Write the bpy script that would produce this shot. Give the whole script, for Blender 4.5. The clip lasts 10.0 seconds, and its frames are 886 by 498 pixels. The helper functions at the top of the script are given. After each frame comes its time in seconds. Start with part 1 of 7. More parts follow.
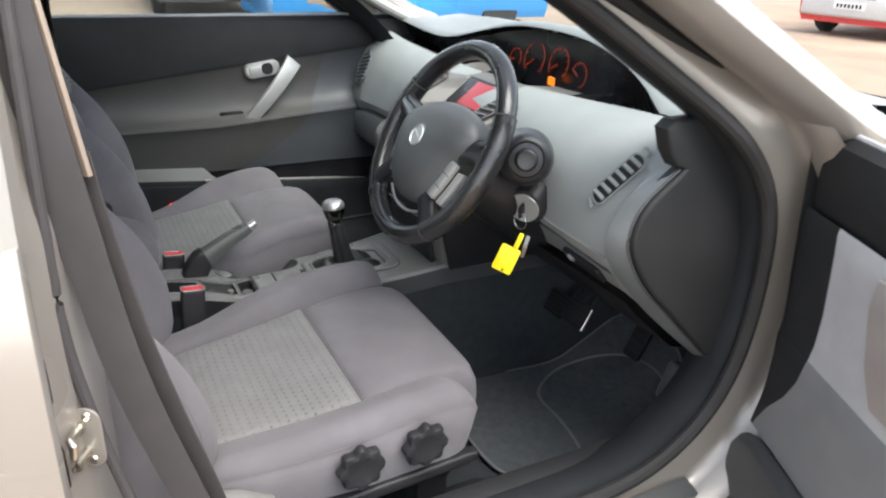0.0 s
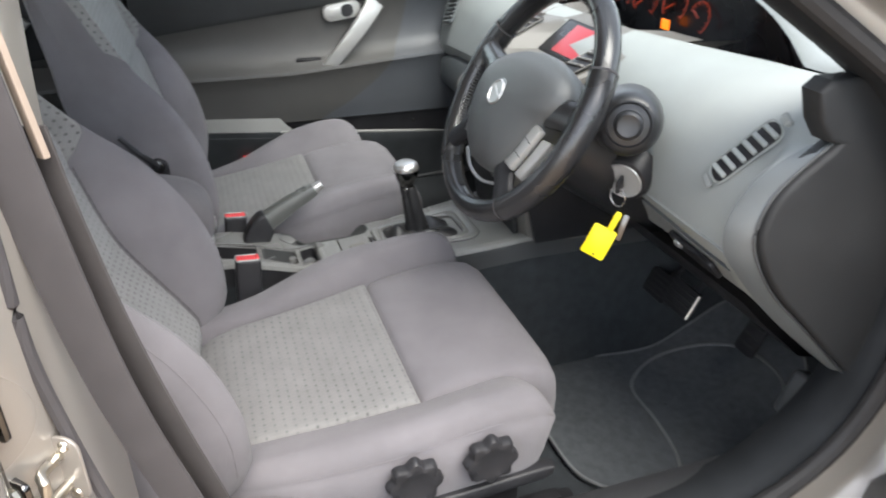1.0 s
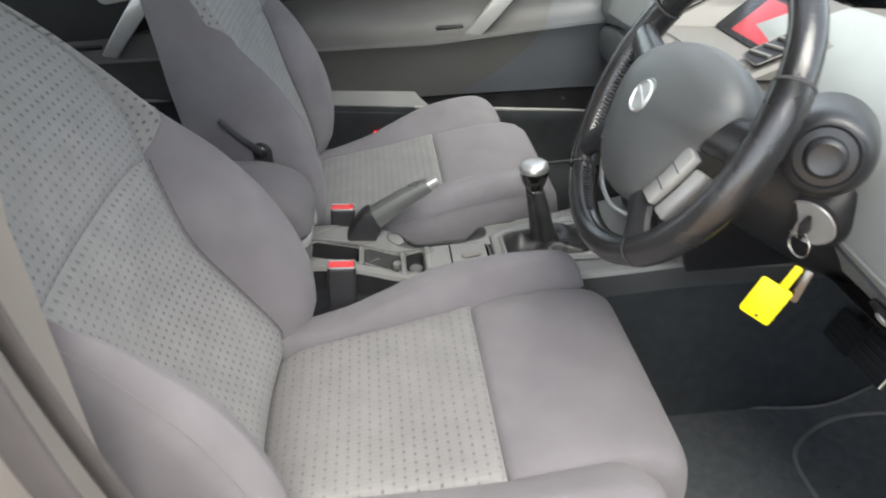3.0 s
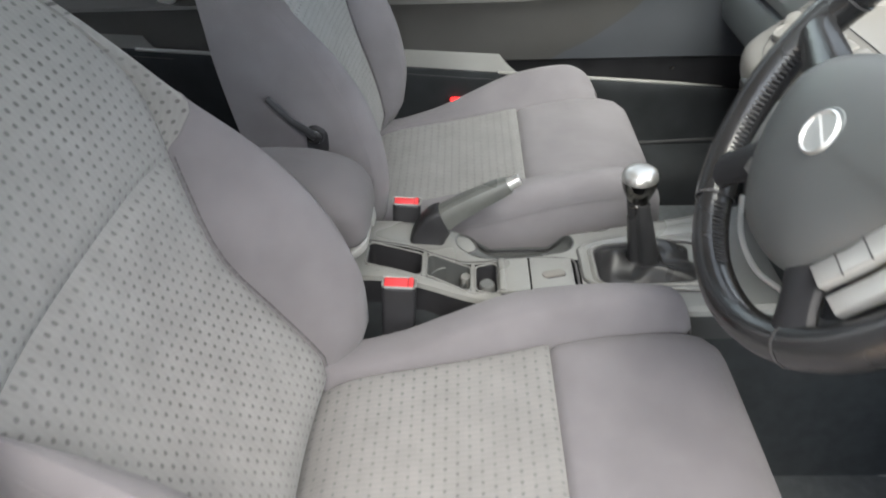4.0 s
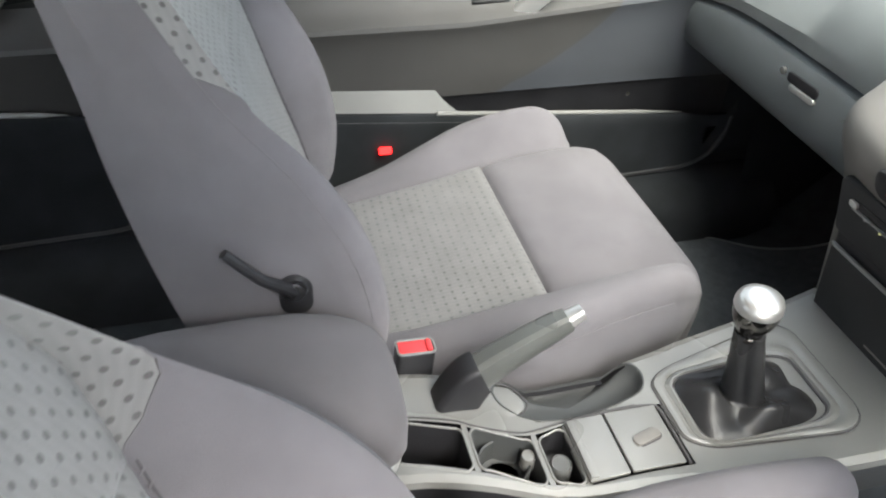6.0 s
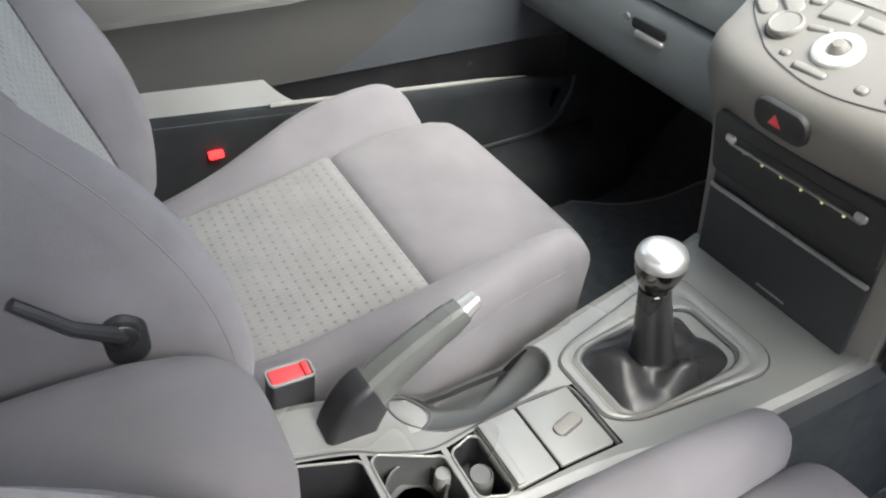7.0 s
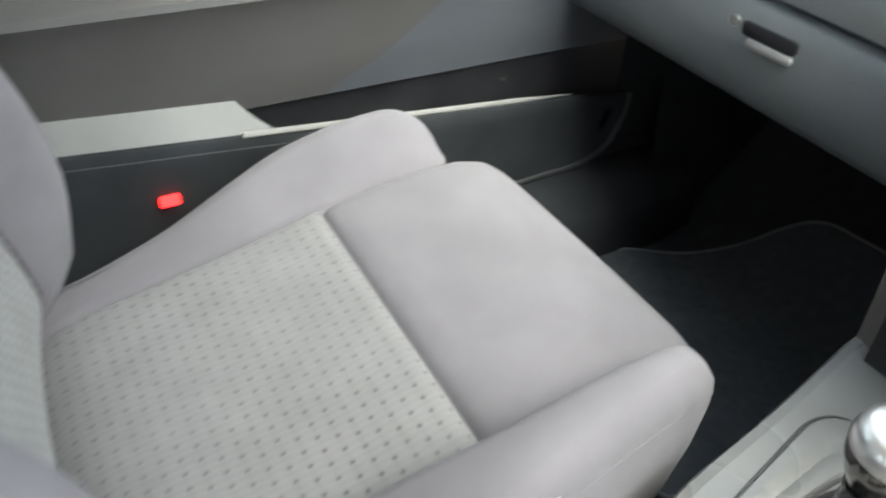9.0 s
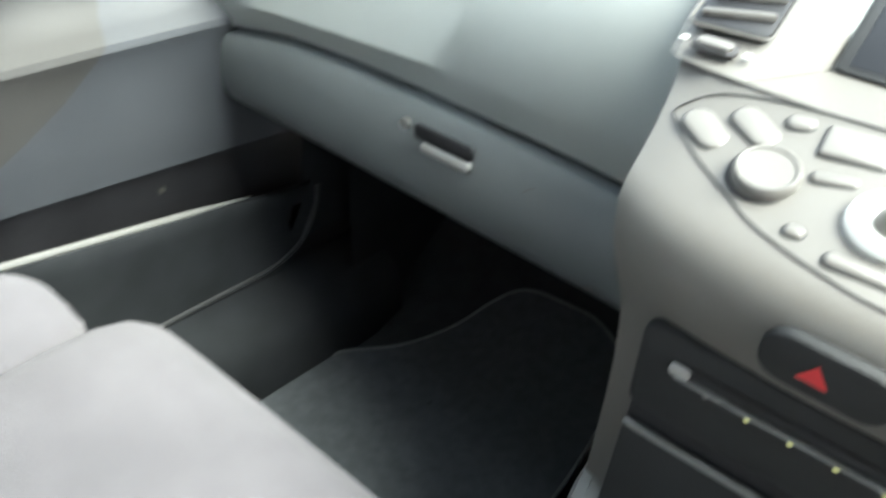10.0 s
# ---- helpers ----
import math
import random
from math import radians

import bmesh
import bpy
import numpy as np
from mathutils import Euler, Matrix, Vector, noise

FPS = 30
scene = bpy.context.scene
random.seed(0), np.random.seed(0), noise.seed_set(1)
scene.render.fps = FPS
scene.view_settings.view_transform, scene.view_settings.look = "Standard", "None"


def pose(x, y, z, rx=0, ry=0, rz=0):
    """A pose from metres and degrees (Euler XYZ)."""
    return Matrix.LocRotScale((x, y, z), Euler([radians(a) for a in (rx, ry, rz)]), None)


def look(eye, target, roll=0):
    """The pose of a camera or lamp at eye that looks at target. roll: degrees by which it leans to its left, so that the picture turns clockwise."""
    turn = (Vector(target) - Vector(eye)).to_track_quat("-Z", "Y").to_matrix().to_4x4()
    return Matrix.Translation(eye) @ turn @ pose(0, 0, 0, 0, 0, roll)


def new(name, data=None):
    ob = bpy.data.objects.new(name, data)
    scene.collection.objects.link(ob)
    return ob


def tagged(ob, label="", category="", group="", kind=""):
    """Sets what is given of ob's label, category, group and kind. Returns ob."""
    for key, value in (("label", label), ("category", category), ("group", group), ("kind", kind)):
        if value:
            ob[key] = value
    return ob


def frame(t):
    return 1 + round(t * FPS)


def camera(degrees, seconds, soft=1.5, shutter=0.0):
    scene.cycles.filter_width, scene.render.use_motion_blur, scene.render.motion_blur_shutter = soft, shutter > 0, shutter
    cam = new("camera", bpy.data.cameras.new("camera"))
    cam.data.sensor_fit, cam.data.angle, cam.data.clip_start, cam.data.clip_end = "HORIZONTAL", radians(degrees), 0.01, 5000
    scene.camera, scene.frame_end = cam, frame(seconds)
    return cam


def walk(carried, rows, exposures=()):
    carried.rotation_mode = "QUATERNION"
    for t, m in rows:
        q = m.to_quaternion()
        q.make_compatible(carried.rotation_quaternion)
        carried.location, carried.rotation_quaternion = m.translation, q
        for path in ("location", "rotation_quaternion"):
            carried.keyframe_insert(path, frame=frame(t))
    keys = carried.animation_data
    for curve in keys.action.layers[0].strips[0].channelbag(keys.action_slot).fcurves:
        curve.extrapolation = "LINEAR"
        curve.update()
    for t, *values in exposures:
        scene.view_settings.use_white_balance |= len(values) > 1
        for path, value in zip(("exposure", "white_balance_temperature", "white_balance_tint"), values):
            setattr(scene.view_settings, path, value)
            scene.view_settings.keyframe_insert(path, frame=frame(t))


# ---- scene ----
cam = camera(63.4, 10.0, 2.0, 0.5)
EXPOSURES = [(0, 1.82, 6450, 11), (0.5, 2.03, 6470, 11), (1, 2.16, 6500, 11), (2, 2.15, 6650, 12), (3.5, 2.4, 6650, 9), (5, 2.65, 6750, 9), (7, 3.05, 6700, 10), (8.5, 2.99, 6620, 8), (9, 3.05, 6550, 7), (9.5, 3.22, 6480, 4), (10, 3.3, 6420, 3)]
PATH = [
    (0, (1.467, -0.356, 1.299), (-0.152, 0.503, 0.499), 2.4),
    (0.5, (1.344, -0.321, 1.282), (-0.24, 0.505, 0.383), 2.2),
    (1, (1.307, -0.241, 1.272), (-0.355, 0.342, 0.325), 0.6),
    (1.5, (1.3, -0.178, 1.272), (-0.415, 0.23, 0.327), 0.2),
    (2, (1.278, -0.155, 1.272), (-0.448, 0.106, 0.296), -1.5),
    (3.5, (0.979, -0.102, 1.252), (-0.685, -0.068, 0.144), -2.4),
    (4, (0.868, -0.105, 1.251), (-0.737, -0.175, 0.06), -2.2),
    (4.5, (0.751, -0.19, 1.253), (-0.831, -0.242, 0.031), -0.7),
    (5, (0.637, -0.296, 1.265), (-0.929, -0.158, 0.028), 0.4),
    (6.5, (0.384, -0.338, 1.199), (-1.041, 0.277, -0.062), 3.4),
    (7, (0.354, -0.321, 1.155), (-0.984, 0.483, -0.095), 3.2),
    (7.5, (0.311, -0.282, 1.098), (-1.047, 0.483, -0.156), 3.2),
    (8, (0.251, -0.258, 1.061), (-1.145, 0.442, -0.188), 4.2),
    (8.5, (0.174, -0.242, 1.044), (-1.238, 0.445, -0.195), 4.0),
    (9, (0.081, -0.209, 1.041), (-1.259, 0.6, -0.204), 3.7),
    (9.5, (0.005, -0.14, 1.028), (-1.084, 1.011, -0.192), 8.6),
    (10, (-0.023, -0.063, 1.047), (-0.951, 1.341, -0.034), 9.3),
]
walk(cam, [(t, look(eye, target, roll)) for t, eye, target, roll in PATH], EXPOSURES)

# ---------------------------------------------------------------- light
W = bpy.data.worlds.new("sky")
scene.world = W
W.use_nodes = True
_n = W.node_tree.nodes
_sky = _n.new("ShaderNodeTexSky")
_sky.sky_type = "NISHITA"
_sky.sun_disc = False
_sky.sun_elevation = radians(58)
_sky.sun_rotation = radians(75)
_sky.dust_density = 0.6
_n["Background"].inputs["Strength"].default_value = 0.15
_hs = _n.new("ShaderNodeHueSaturation")
_hs.inputs["Saturation"].default_value = 0.36
W.node_tree.links.new(_sky.outputs["Color"], _hs.inputs["Color"])
W.node_tree.links.new(_hs.outputs["Color"], _n["Background"].inputs["Color"])
_sun = bpy.data.lights.new("sun", "SUN")
_sun.energy = 2.1
_sun.angle = radians(48)
_sun.color = (1.0, 0.95, 0.88)
sun = new("sun", _sun)
sun.matrix_world = look((4.2, 1.1, 7.0), (0, 0, 0))


# ---------------------------------------------------------------- materials
def material(name, base, rough=0.6, metal=0.0, vary=0.12, scale=30.0, grain=0.0, grain_scale=600.0, coat=0.0, wrinkle=0.0, sheen=0.0, spec=0.5):
    """A surface with blotches at one scale and grain at another."""
    m = bpy.data.materials.new(name)
    m.use_nodes = True
    nt = m.node_tree
    b = nt.nodes["Principled BSDF"]
    b.inputs["Roughness"].default_value = rough
    b.inputs["Metallic"].default_value = metal
    b.inputs["Specular IOR Level"].default_value = spec
    b.inputs["Coat Weight"].default_value = coat
    b.inputs["Coat Roughness"].default_value = 0.08
    if sheen:
        b.inputs["Sheen Weight"].default_value = sheen
        b.inputs["Sheen Roughness"].default_value = 0.6
    co = nt.nodes.new("ShaderNodeTexCoord")
    nz = nt.nodes.new("ShaderNodeTexNoise")
    nz.inputs["Scale"].default_value = scale
    nz.inputs["Detail"].default_value = 4.0
    nt.links.new(co.outputs["Object"], nz.inputs["Vector"])
    ramp = nt.nodes.new("ShaderNodeMapRange")
    ramp.inputs["From Min"].default_value = 0.3
    ramp.inputs["From Max"].default_value = 0.7
    ramp.inputs["To Min"].default_value = 1.0 - vary
    ramp.inputs["To Max"].default_value = 1.0 + vary
    nt.links.new(nz.outputs["Fac"], ramp.inputs["Value"])
    mul = nt.nodes.new("ShaderNodeMixRGB")
    mul.blend_type = "MULTIPLY"
    mul.inputs["Fac"].default_value = 1.0
    mul.inputs["Color1"].default_value = (*base, 1)
    nt.links.new(ramp.outputs["Result"], mul.inputs["Color2"])
    nt.links.new(mul.outputs["Color"], b.inputs["Base Color"])
    rr = nt.nodes.new("ShaderNodeMapRange")
    rr.inputs["From Min"].default_value = 0.3
    rr.inputs["From Max"].default_value = 0.7
    rr.inputs["To Min"].default_value = max(0.02, rough - 0.08)
    rr.inputs["To Max"].default_value = min(1.0, rough + 0.08)
    nz2 = nt.nodes.new("ShaderNodeTexNoise")
    nz2.inputs["Scale"].default_value = scale * 0.35
    nt.links.new(co.outputs["Object"], nz2.inputs["Vector"])
    nt.links.new(nz2.outputs["Fac"], rr.inputs["Value"])
    nt.links.new(rr.outputs["Result"], b.inputs["Roughness"])
    if grain:
        ng = nt.nodes.new("ShaderNodeTexNoise")
        ng.inputs["Scale"].default_value = grain_scale
        ng.inputs["Detail"].default_value = 2.0
        nt.links.new(co.outputs["Object"], ng.inputs["Vector"])
        bp = nt.nodes.new("ShaderNodeBump")
        bp.inputs["Strength"].default_value = grain
        bp.inputs["Distance"].default_value = 0.001
        nt.links.new(ng.outputs["Fac"], bp.inputs["Height"])
        nt.links.new(bp.outputs["Normal"], b.inputs["Normal"])
        if wrinkle:
            # soft pulls and creases in stretched cloth
            nw = nt.nodes.new("ShaderNodeTexNoise")
            nw.inputs["Scale"].default_value = 13.0
            nw.inputs["Detail"].default_value = 1.2
            nw.inputs["Distortion"].default_value = 0.25
            nt.links.new(co.outputs["Object"], nw.inputs["Vector"])
            bw = nt.nodes.new("ShaderNodeBump")
            bw.inputs["Strength"].default_value = wrinkle
            bw.inputs["Distance"].default_value = 0.012
            nt.links.new(nw.outputs["Fac"], bw.inputs["Height"])
            nt.links.new(bp.outputs["Normal"], bw.inputs["Normal"])
            nt.links.new(bw.outputs["Normal"], b.inputs["Normal"])
    return m


def glowing(name, colour, strength):
    m = bpy.data.materials.new(name)
    m.use_nodes = True
    b = m.node_tree.nodes["Principled BSDF"]
    b.inputs["Base Color"].default_value = (*[c * 0.2 for c in colour], 1)
    b.inputs["Roughness"].default_value = 0.3
    b.inputs["Emission Color"].default_value = (*colour, 1)
    b.inputs["Emission Strength"].default_value = strength
    return m


def clear_glass(name, tint=(0.80, 0.84, 0.83)):
    """Thin tinted car glass: light passes straight on, a little is mirrored."""
    m = bpy.data.materials.new(name)
    m.use_nodes = True
    nt = m.node_tree
    through_light = nt.nodes.new("ShaderNodeBsdfTransparent")
    through_light.inputs["Color"].default_value = (*tint, 1)
    gloss = nt.nodes.new("ShaderNodeBsdfGlossy")
    gloss.inputs["Roughness"].default_value = 0.02
    mix = nt.nodes.new("ShaderNodeMixShader")
    mix.inputs["Fac"].default_value = 0.05
    nt.links.new(through_light.outputs["BSDF"], mix.inputs[1])
    nt.links.new(gloss.outputs["BSDF"], mix.inputs[2])
    nt.links.new(mix.outputs["Shader"], nt.nodes["Material Output"].inputs["Surface"])
    return m


def dotted_cloth(name, base, dot, pitch, radius, line=0.0, aspect=0.8):
    """Light knitted seat cloth with rows of small dark dimples, laid out in metres on the UV map."""
    m = material(name, base, rough=0.9, vary=0.08, scale=25, grain=0.5, grain_scale=900, sheen=0.10)
    nt = m.node_tree
    b = nt.nodes["Principled BSDF"]
    uv = nt.nodes.new("ShaderNodeUVMap")
    uv.uv_map = "UVMap"
    sep = nt.nodes.new("ShaderNodeSeparateXYZ")
    nt.links.new(uv.outputs["UV"], sep.inputs["Vector"])

    def math_node(op, a, bval):
        n = nt.nodes.new("ShaderNodeMath")
        n.operation = op
        for k, v in enumerate((a, bval)):
            if v is None:
                continue
            if isinstance(v, (int, float)):
                n.inputs[k].default_value = v
            else:
                nt.links.new(v, n.inputs[k])
        return n.outputs[0]

    u = math_node("DIVIDE", sep.outputs["X"], pitch)
    v = math_node("DIVIDE", sep.outputs["Y"], pitch * aspect)
    row = math_node("FLOOR", v, None)
    half = math_node("MULTIPLY", math_node("FLOORED_MODULO", row, 2.0), 0.5)
    fu = math_node("SUBTRACT", math_node("FRACT", math_node("ADD", u, half), None), 0.5)
    fv = math_node("SUBTRACT", math_node("FRACT", v, None), 0.5)
    d = math_node("SQRT", math_node("ADD", math_node("MULTIPLY", fu, fu), math_node("MULTIPLY", fv, math_node("MULTIPLY", fv, aspect * aspect))), None)
    k = nt.nodes.new("ShaderNodeMapRange")
    k.interpolation_type = "SMOOTHSTEP"
    k.inputs["From Min"].default_value = radius * 0.65
    k.inputs["From Max"].default_value = radius * 1.3
    k.inputs["To Min"].default_value = 1.0
    k.inputs["To Max"].default_value = 0.0
    nt.links.new(d, k.inputs["Value"])
    # the dimples fade where the cloth is worn
    co = nt.nodes.new("ShaderNodeTexCoord")
    wear = nt.nodes.new("ShaderNodeTexNoise")
    wear.inputs["Scale"].default_value = 9.0
    nt.links.new(co.outputs["Object"], wear.inputs["Vector"])
    wr = nt.nodes.new("ShaderNodeMapRange")
    wr.inputs["From Min"].default_value = 0.3
    wr.inputs["From Max"].default_value = 0.65
    wr.inputs["To Min"].default_value = 0.45
    wr.inputs["To Max"].default_value = 1.0
    nt.links.new(wear.outputs["Fac"], wr.inputs["Value"])
    # a faint sunken line joins the dimples of a row
    row_line = nt.nodes.new("ShaderNodeMapRange")
    row_line.interpolation_type = "SMOOTHSTEP"
    row_line.inputs["From Min"].default_value = 0.02
    row_line.inputs["From Max"].default_value = 0.30
    row_line.inputs["To Min"].default_value = line
    row_line.inputs["To Max"].default_value = 0.0
    nt.links.new(math_node("ABSOLUTE", fv, None), row_line.inputs["Value"])
    fac = math_node("MULTIPLY", math_node("MAXIMUM", k.outputs["Result"], row_line.outputs["Result"]), wr.outputs["Result"])
    mix = nt.nodes.new("ShaderNodeMixRGB")
    old = b.inputs["Base Color"].links[0].from_socket
    # knitted ribs run between the rows of dimples
    rib = nt.nodes.new("ShaderNodeMapRange")
    rib.inputs["From Min"].default_value = -1.0
    rib.inputs["From Max"].default_value = 1.0
    rib.inputs["To Min"].default_value = 0.96
    rib.inputs["To Max"].default_value = 1.02
    nt.links.new(math_node("SINE", math_node("MULTIPLY", u, 4 * math.pi), None), rib.inputs["Value"])
    ribbed = nt.nodes.new("ShaderNodeMixRGB")
    ribbed.blend_type = "MULTIPLY"
    ribbed.inputs["Fac"].default_value = 1.0
    nt.links.new(old, ribbed.inputs["Color1"])
    nt.links.new(rib.outputs["Result"], ribbed.inputs["Color2"])
    nt.links.new(ribbed.outputs["Color"], mix.inputs["Color1"])
    mix.inputs["Color2"].default_value = (*dot, 1)
    nt.links.new(fac, mix.inputs["Fac"])
    nt.links.new(mix.outputs["Color"], b.inputs["Base Color"])
    # relief: dimples and fine ribs
    bp = nt.nodes.new("ShaderNodeBump")
    bp.inputs["Strength"].default_value = 0.6
    bp.inputs["Distance"].default_value = 0.0012
    bp.invert = True
    nt.links.new(fac, bp.inputs["Height"])
    prev = b.inputs["Normal"].links[0].from_socket
    nt.links.new(prev, bp.inputs["Normal"])
    nt.links.new(bp.outputs["Normal"], b.inputs["Normal"])
    return m


CLOTH = material("grey_cloth", (0.132, 0.125, 0.133), spec=0.2, rough=0.92, vary=0.10, scale=14, grain=0.6, grain_scale=1400, sheen=0.12, wrinkle=0.24)
INSERT = dotted_cloth("dotted_cloth", (0.200, 0.198, 0.195), (0.088, 0.086, 0.085), 0.0142, 0.168)
CUSHION_INSERT = dotted_cloth("fine_dotted_cloth", (0.160, 0.158, 0.155), (0.078, 0.080, 0.079), 0.0146, 0.145, 0.14, 0.98)
ARM_CLOTH = material("armrest_cloth", (0.104, 0.098, 0.103), spec=0.25, rough=0.85, vary=0.10, scale=14, grain=0.5, grain_scale=1400, sheen=0.08, wrinkle=0.10)
DASH = material("dash_grey", (0.285, 0.303, 0.292), rough=0.55, vary=0.05, scale=10, grain=0.35, grain_scale=1100)
DASH_MID = material("dash_mid_grey", (0.22, 0.234, 0.23), rough=0.5, vary=0.06, scale=12, grain=0.35, grain_scale=1100)
DASH_DARK = material("dash_dark", (0.128, 0.140, 0.143), spec=0.7, rough=0.4, vary=0.08, scale=12, grain=0.35, grain_scale=1100)
STACK = material("stack_beige", (0.138, 0.130, 0.118), rough=0.45, vary=0.04, scale=10, grain=0.2, grain_scale=1300)
BUTTON = material("button_beige", (0.150, 0.142, 0.130), rough=0.4, vary=0.04, scale=40)
CONSOLE = material("console_grey", (0.165, 0.165, 0.157), spec=0.85, rough=0.30, vary=0.07, scale=14, grain=0.3, grain_scale=1200)
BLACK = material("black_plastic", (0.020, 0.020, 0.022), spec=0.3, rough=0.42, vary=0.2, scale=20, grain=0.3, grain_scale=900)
TRIM = material("dark_trim", (0.022, 0.023, 0.024), spec=0.3, rough=0.6, vary=0.15, scale=12, grain=0.4, grain_scale=1000)
BOOT = material("boot_leather", (0.022, 0.022, 0.023), rough=0.32, vary=0.2, scale=30, grain=0.25, grain_scale=500, spec=0.4)
GRIP = material("grip_plastic", (0.082, 0.086, 0.081), spec=0.7, rough=0.30, vary=0.12, scale=30, grain=0.3, grain_scale=900)
SCOOP = material("scoop_grey", (0.058, 0.061, 0.061), rough=0.5, vary=0.08, scale=14, grain=0.3, grain_scale=1100)
SATIN = material("satin_cap", (0.62, 0.615, 0.60), rough=0.36, metal=0.85, vary=0.05)
LEATHER = material("black_leather", (0.017, 0.017, 0.018), spec=0.75, rough=0.25, vary=0.45, scale=16, grain=0.28, grain_scale=420)
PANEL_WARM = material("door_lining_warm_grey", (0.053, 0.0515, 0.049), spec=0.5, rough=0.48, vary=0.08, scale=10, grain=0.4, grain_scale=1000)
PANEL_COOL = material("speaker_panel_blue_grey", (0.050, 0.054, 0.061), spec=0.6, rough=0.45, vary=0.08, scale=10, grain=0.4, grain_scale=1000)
PANEL_LIGHT = material("door_fabric_grey", (0.42, 0.425, 0.43), rough=0.8, vary=0.08, scale=16, grain=0.5, grain_scale=1300)
SILL_BLACK = material("sill_black", (0.020, 0.022, 0.024), spec=0.12, rough=0.75, vary=0.2, scale=12, grain=0.4, grain_scale=900)
SILL_GREY = material("sill_cover_grey", (0.038, 0.039, 0.041), spec=0.4, rough=0.5, vary=0.12, scale=12, grain=0.4, grain_scale=900)
PANEL_DARK = material("speaker_panel_grey", (0.050, 0.053, 0.055), spec=0.75, rough=0.42, vary=0.08, scale=10, grain=0.4, grain_scale=1000)
PANEL_BEIGE = material("door_fabric_beige", (0.38, 0.345, 0.325), rough=0.85, vary=0.08, scale=16, grain=0.6, grain_scale=1300)
GLOSS_DARK = material("column_plastic", (0.018, 0.0185, 0.020), spec=0.6, rough=0.33, vary=0.12, scale=14, grain=0.3, grain_scale=1000)
WHEEL_PAD = material("airbag_pad_grey", (0.070, 0.074, 0.075), spec=0.7, rough=0.45, vary=0.08, scale=10, grain=0.4, grain_scale=1000)
STRIP_TAN = material("tan_strip", (0.24, 0.19, 0.15), rough=0.6, vary=0.08)
LEDGE = material("ledge_grey", (0.092, 0.094, 0.092), rough=0.45, vary=0.08, scale=12, grain=0.4, grain_scale=1000)
PANEL_MID = material("door_lining_grey", (0.21, 0.212, 0.218), rough=0.6, vary=0.08, scale=12, grain=0.4, grain_scale=1000)
CARPET = material("black_carpet", (0.041, 0.046, 0.050), spec=0.1, rough=1.0, vary=0.14, scale=40, grain=1.0, grain_scale=700)
MAT = material("mat_carpet", (0.086, 0.094, 0.100), spec=0.1, rough=0.95, vary=0.14, scale=60, grain=1.0, grain_scale=800)
PIPING = material("mat_piping", (0.145, 0.152, 0.156), rough=0.7, vary=0.1)
CHROME = material("satin_silver", (0.72, 0.72, 0.71), rough=0.25, metal=1.0, vary=0.04)
SILVER_PLASTIC = material("silver_plastic", (0.45, 0.45, 0.435), rough=0.38, metal=0.5, vary=0.05)
STEEL = material("plated_steel", (0.60, 0.57, 0.50), rough=0.3, metal=1.0, vary=0.15, scale=60)
PAINT = material("silver_paint", (0.29, 0.266, 0.237), rough=0.34, metal=0.33, vary=0.03, scale=4, coat=0.7)
RUBBER = material("rubber_seal", (0.032, 0.031, 0.031), spec=0.3, rough=0.6, vary=0.12, scale=20, grain=0.3)
WEBBING_SHADED = material("belt_webbing_shaded", (0.045, 0.040, 0.039), rough=0.85, vary=0.1, scale=30, grain=0.8, grain_scale=1500)
WEBBING = material("belt_webbing", (0.054, 0.049, 0.050), rough=0.85, vary=0.08, scale=30, grain=0.8, grain_scale=1500)
RED = material("red_plastic", (0.62, 0.045, 0.05), rough=0.35, vary=0.06)
YELLOW = material("yellow_plastic", (0.85, 0.72, 0.0), rough=0.45, vary=0.04)
DARK_CHROME = material("smoked_chrome", (0.16, 0.155, 0.15), rough=0.18, metal=1.0, vary=0.05)
WHITE_PLASTIC = material("pale_plastic", (0.52, 0.52, 0.50), rough=0.4, vary=0.05)
HEADLINER = material("headliner", (0.42, 0.41, 0.39), rough=0.95, vary=0.05)
STITCH = material("cloth_stitch", (0.132, 0.124, 0.130), rough=0.9, vary=0.05)
SEAM = material("seam_thread", (0.06, 0.058, 0.06), rough=0.9, vary=0.05)
GLASS = clear_glass("window_glass")
DIAL_GLASS = material("dial_black", (0.006, 0.006, 0.007), rough=0.25, vary=0.1)
DIAL_ORANGE = glowing("dial_orange", (1.0, 0.10, 0.03), 0.055)
AMBER = glowing("amber_display", (1.0, 0.20, 0.01), 0.5)
SCREEN_RED = glowing("screen_red", (1.0, 0.10, 0.13), 0.09)
RED_LENS = glowing("red_lens", (1.0, 0.015, 0.015), 1.2)
GREEN = glowing("slot_light", (0.8, 0.8, 0.35), 0.10)


# ---------------------------------------------------------------- mesh tools
ORIGIN = {}


def thing(name, at, label, category, group="", kind=""):
    ob = new(name)
    ob.location = at
    ob.empty_display_size = 0.05
    ORIGIN[ob] = Vector(at)
    return tagged(ob, label, category, group, kind)


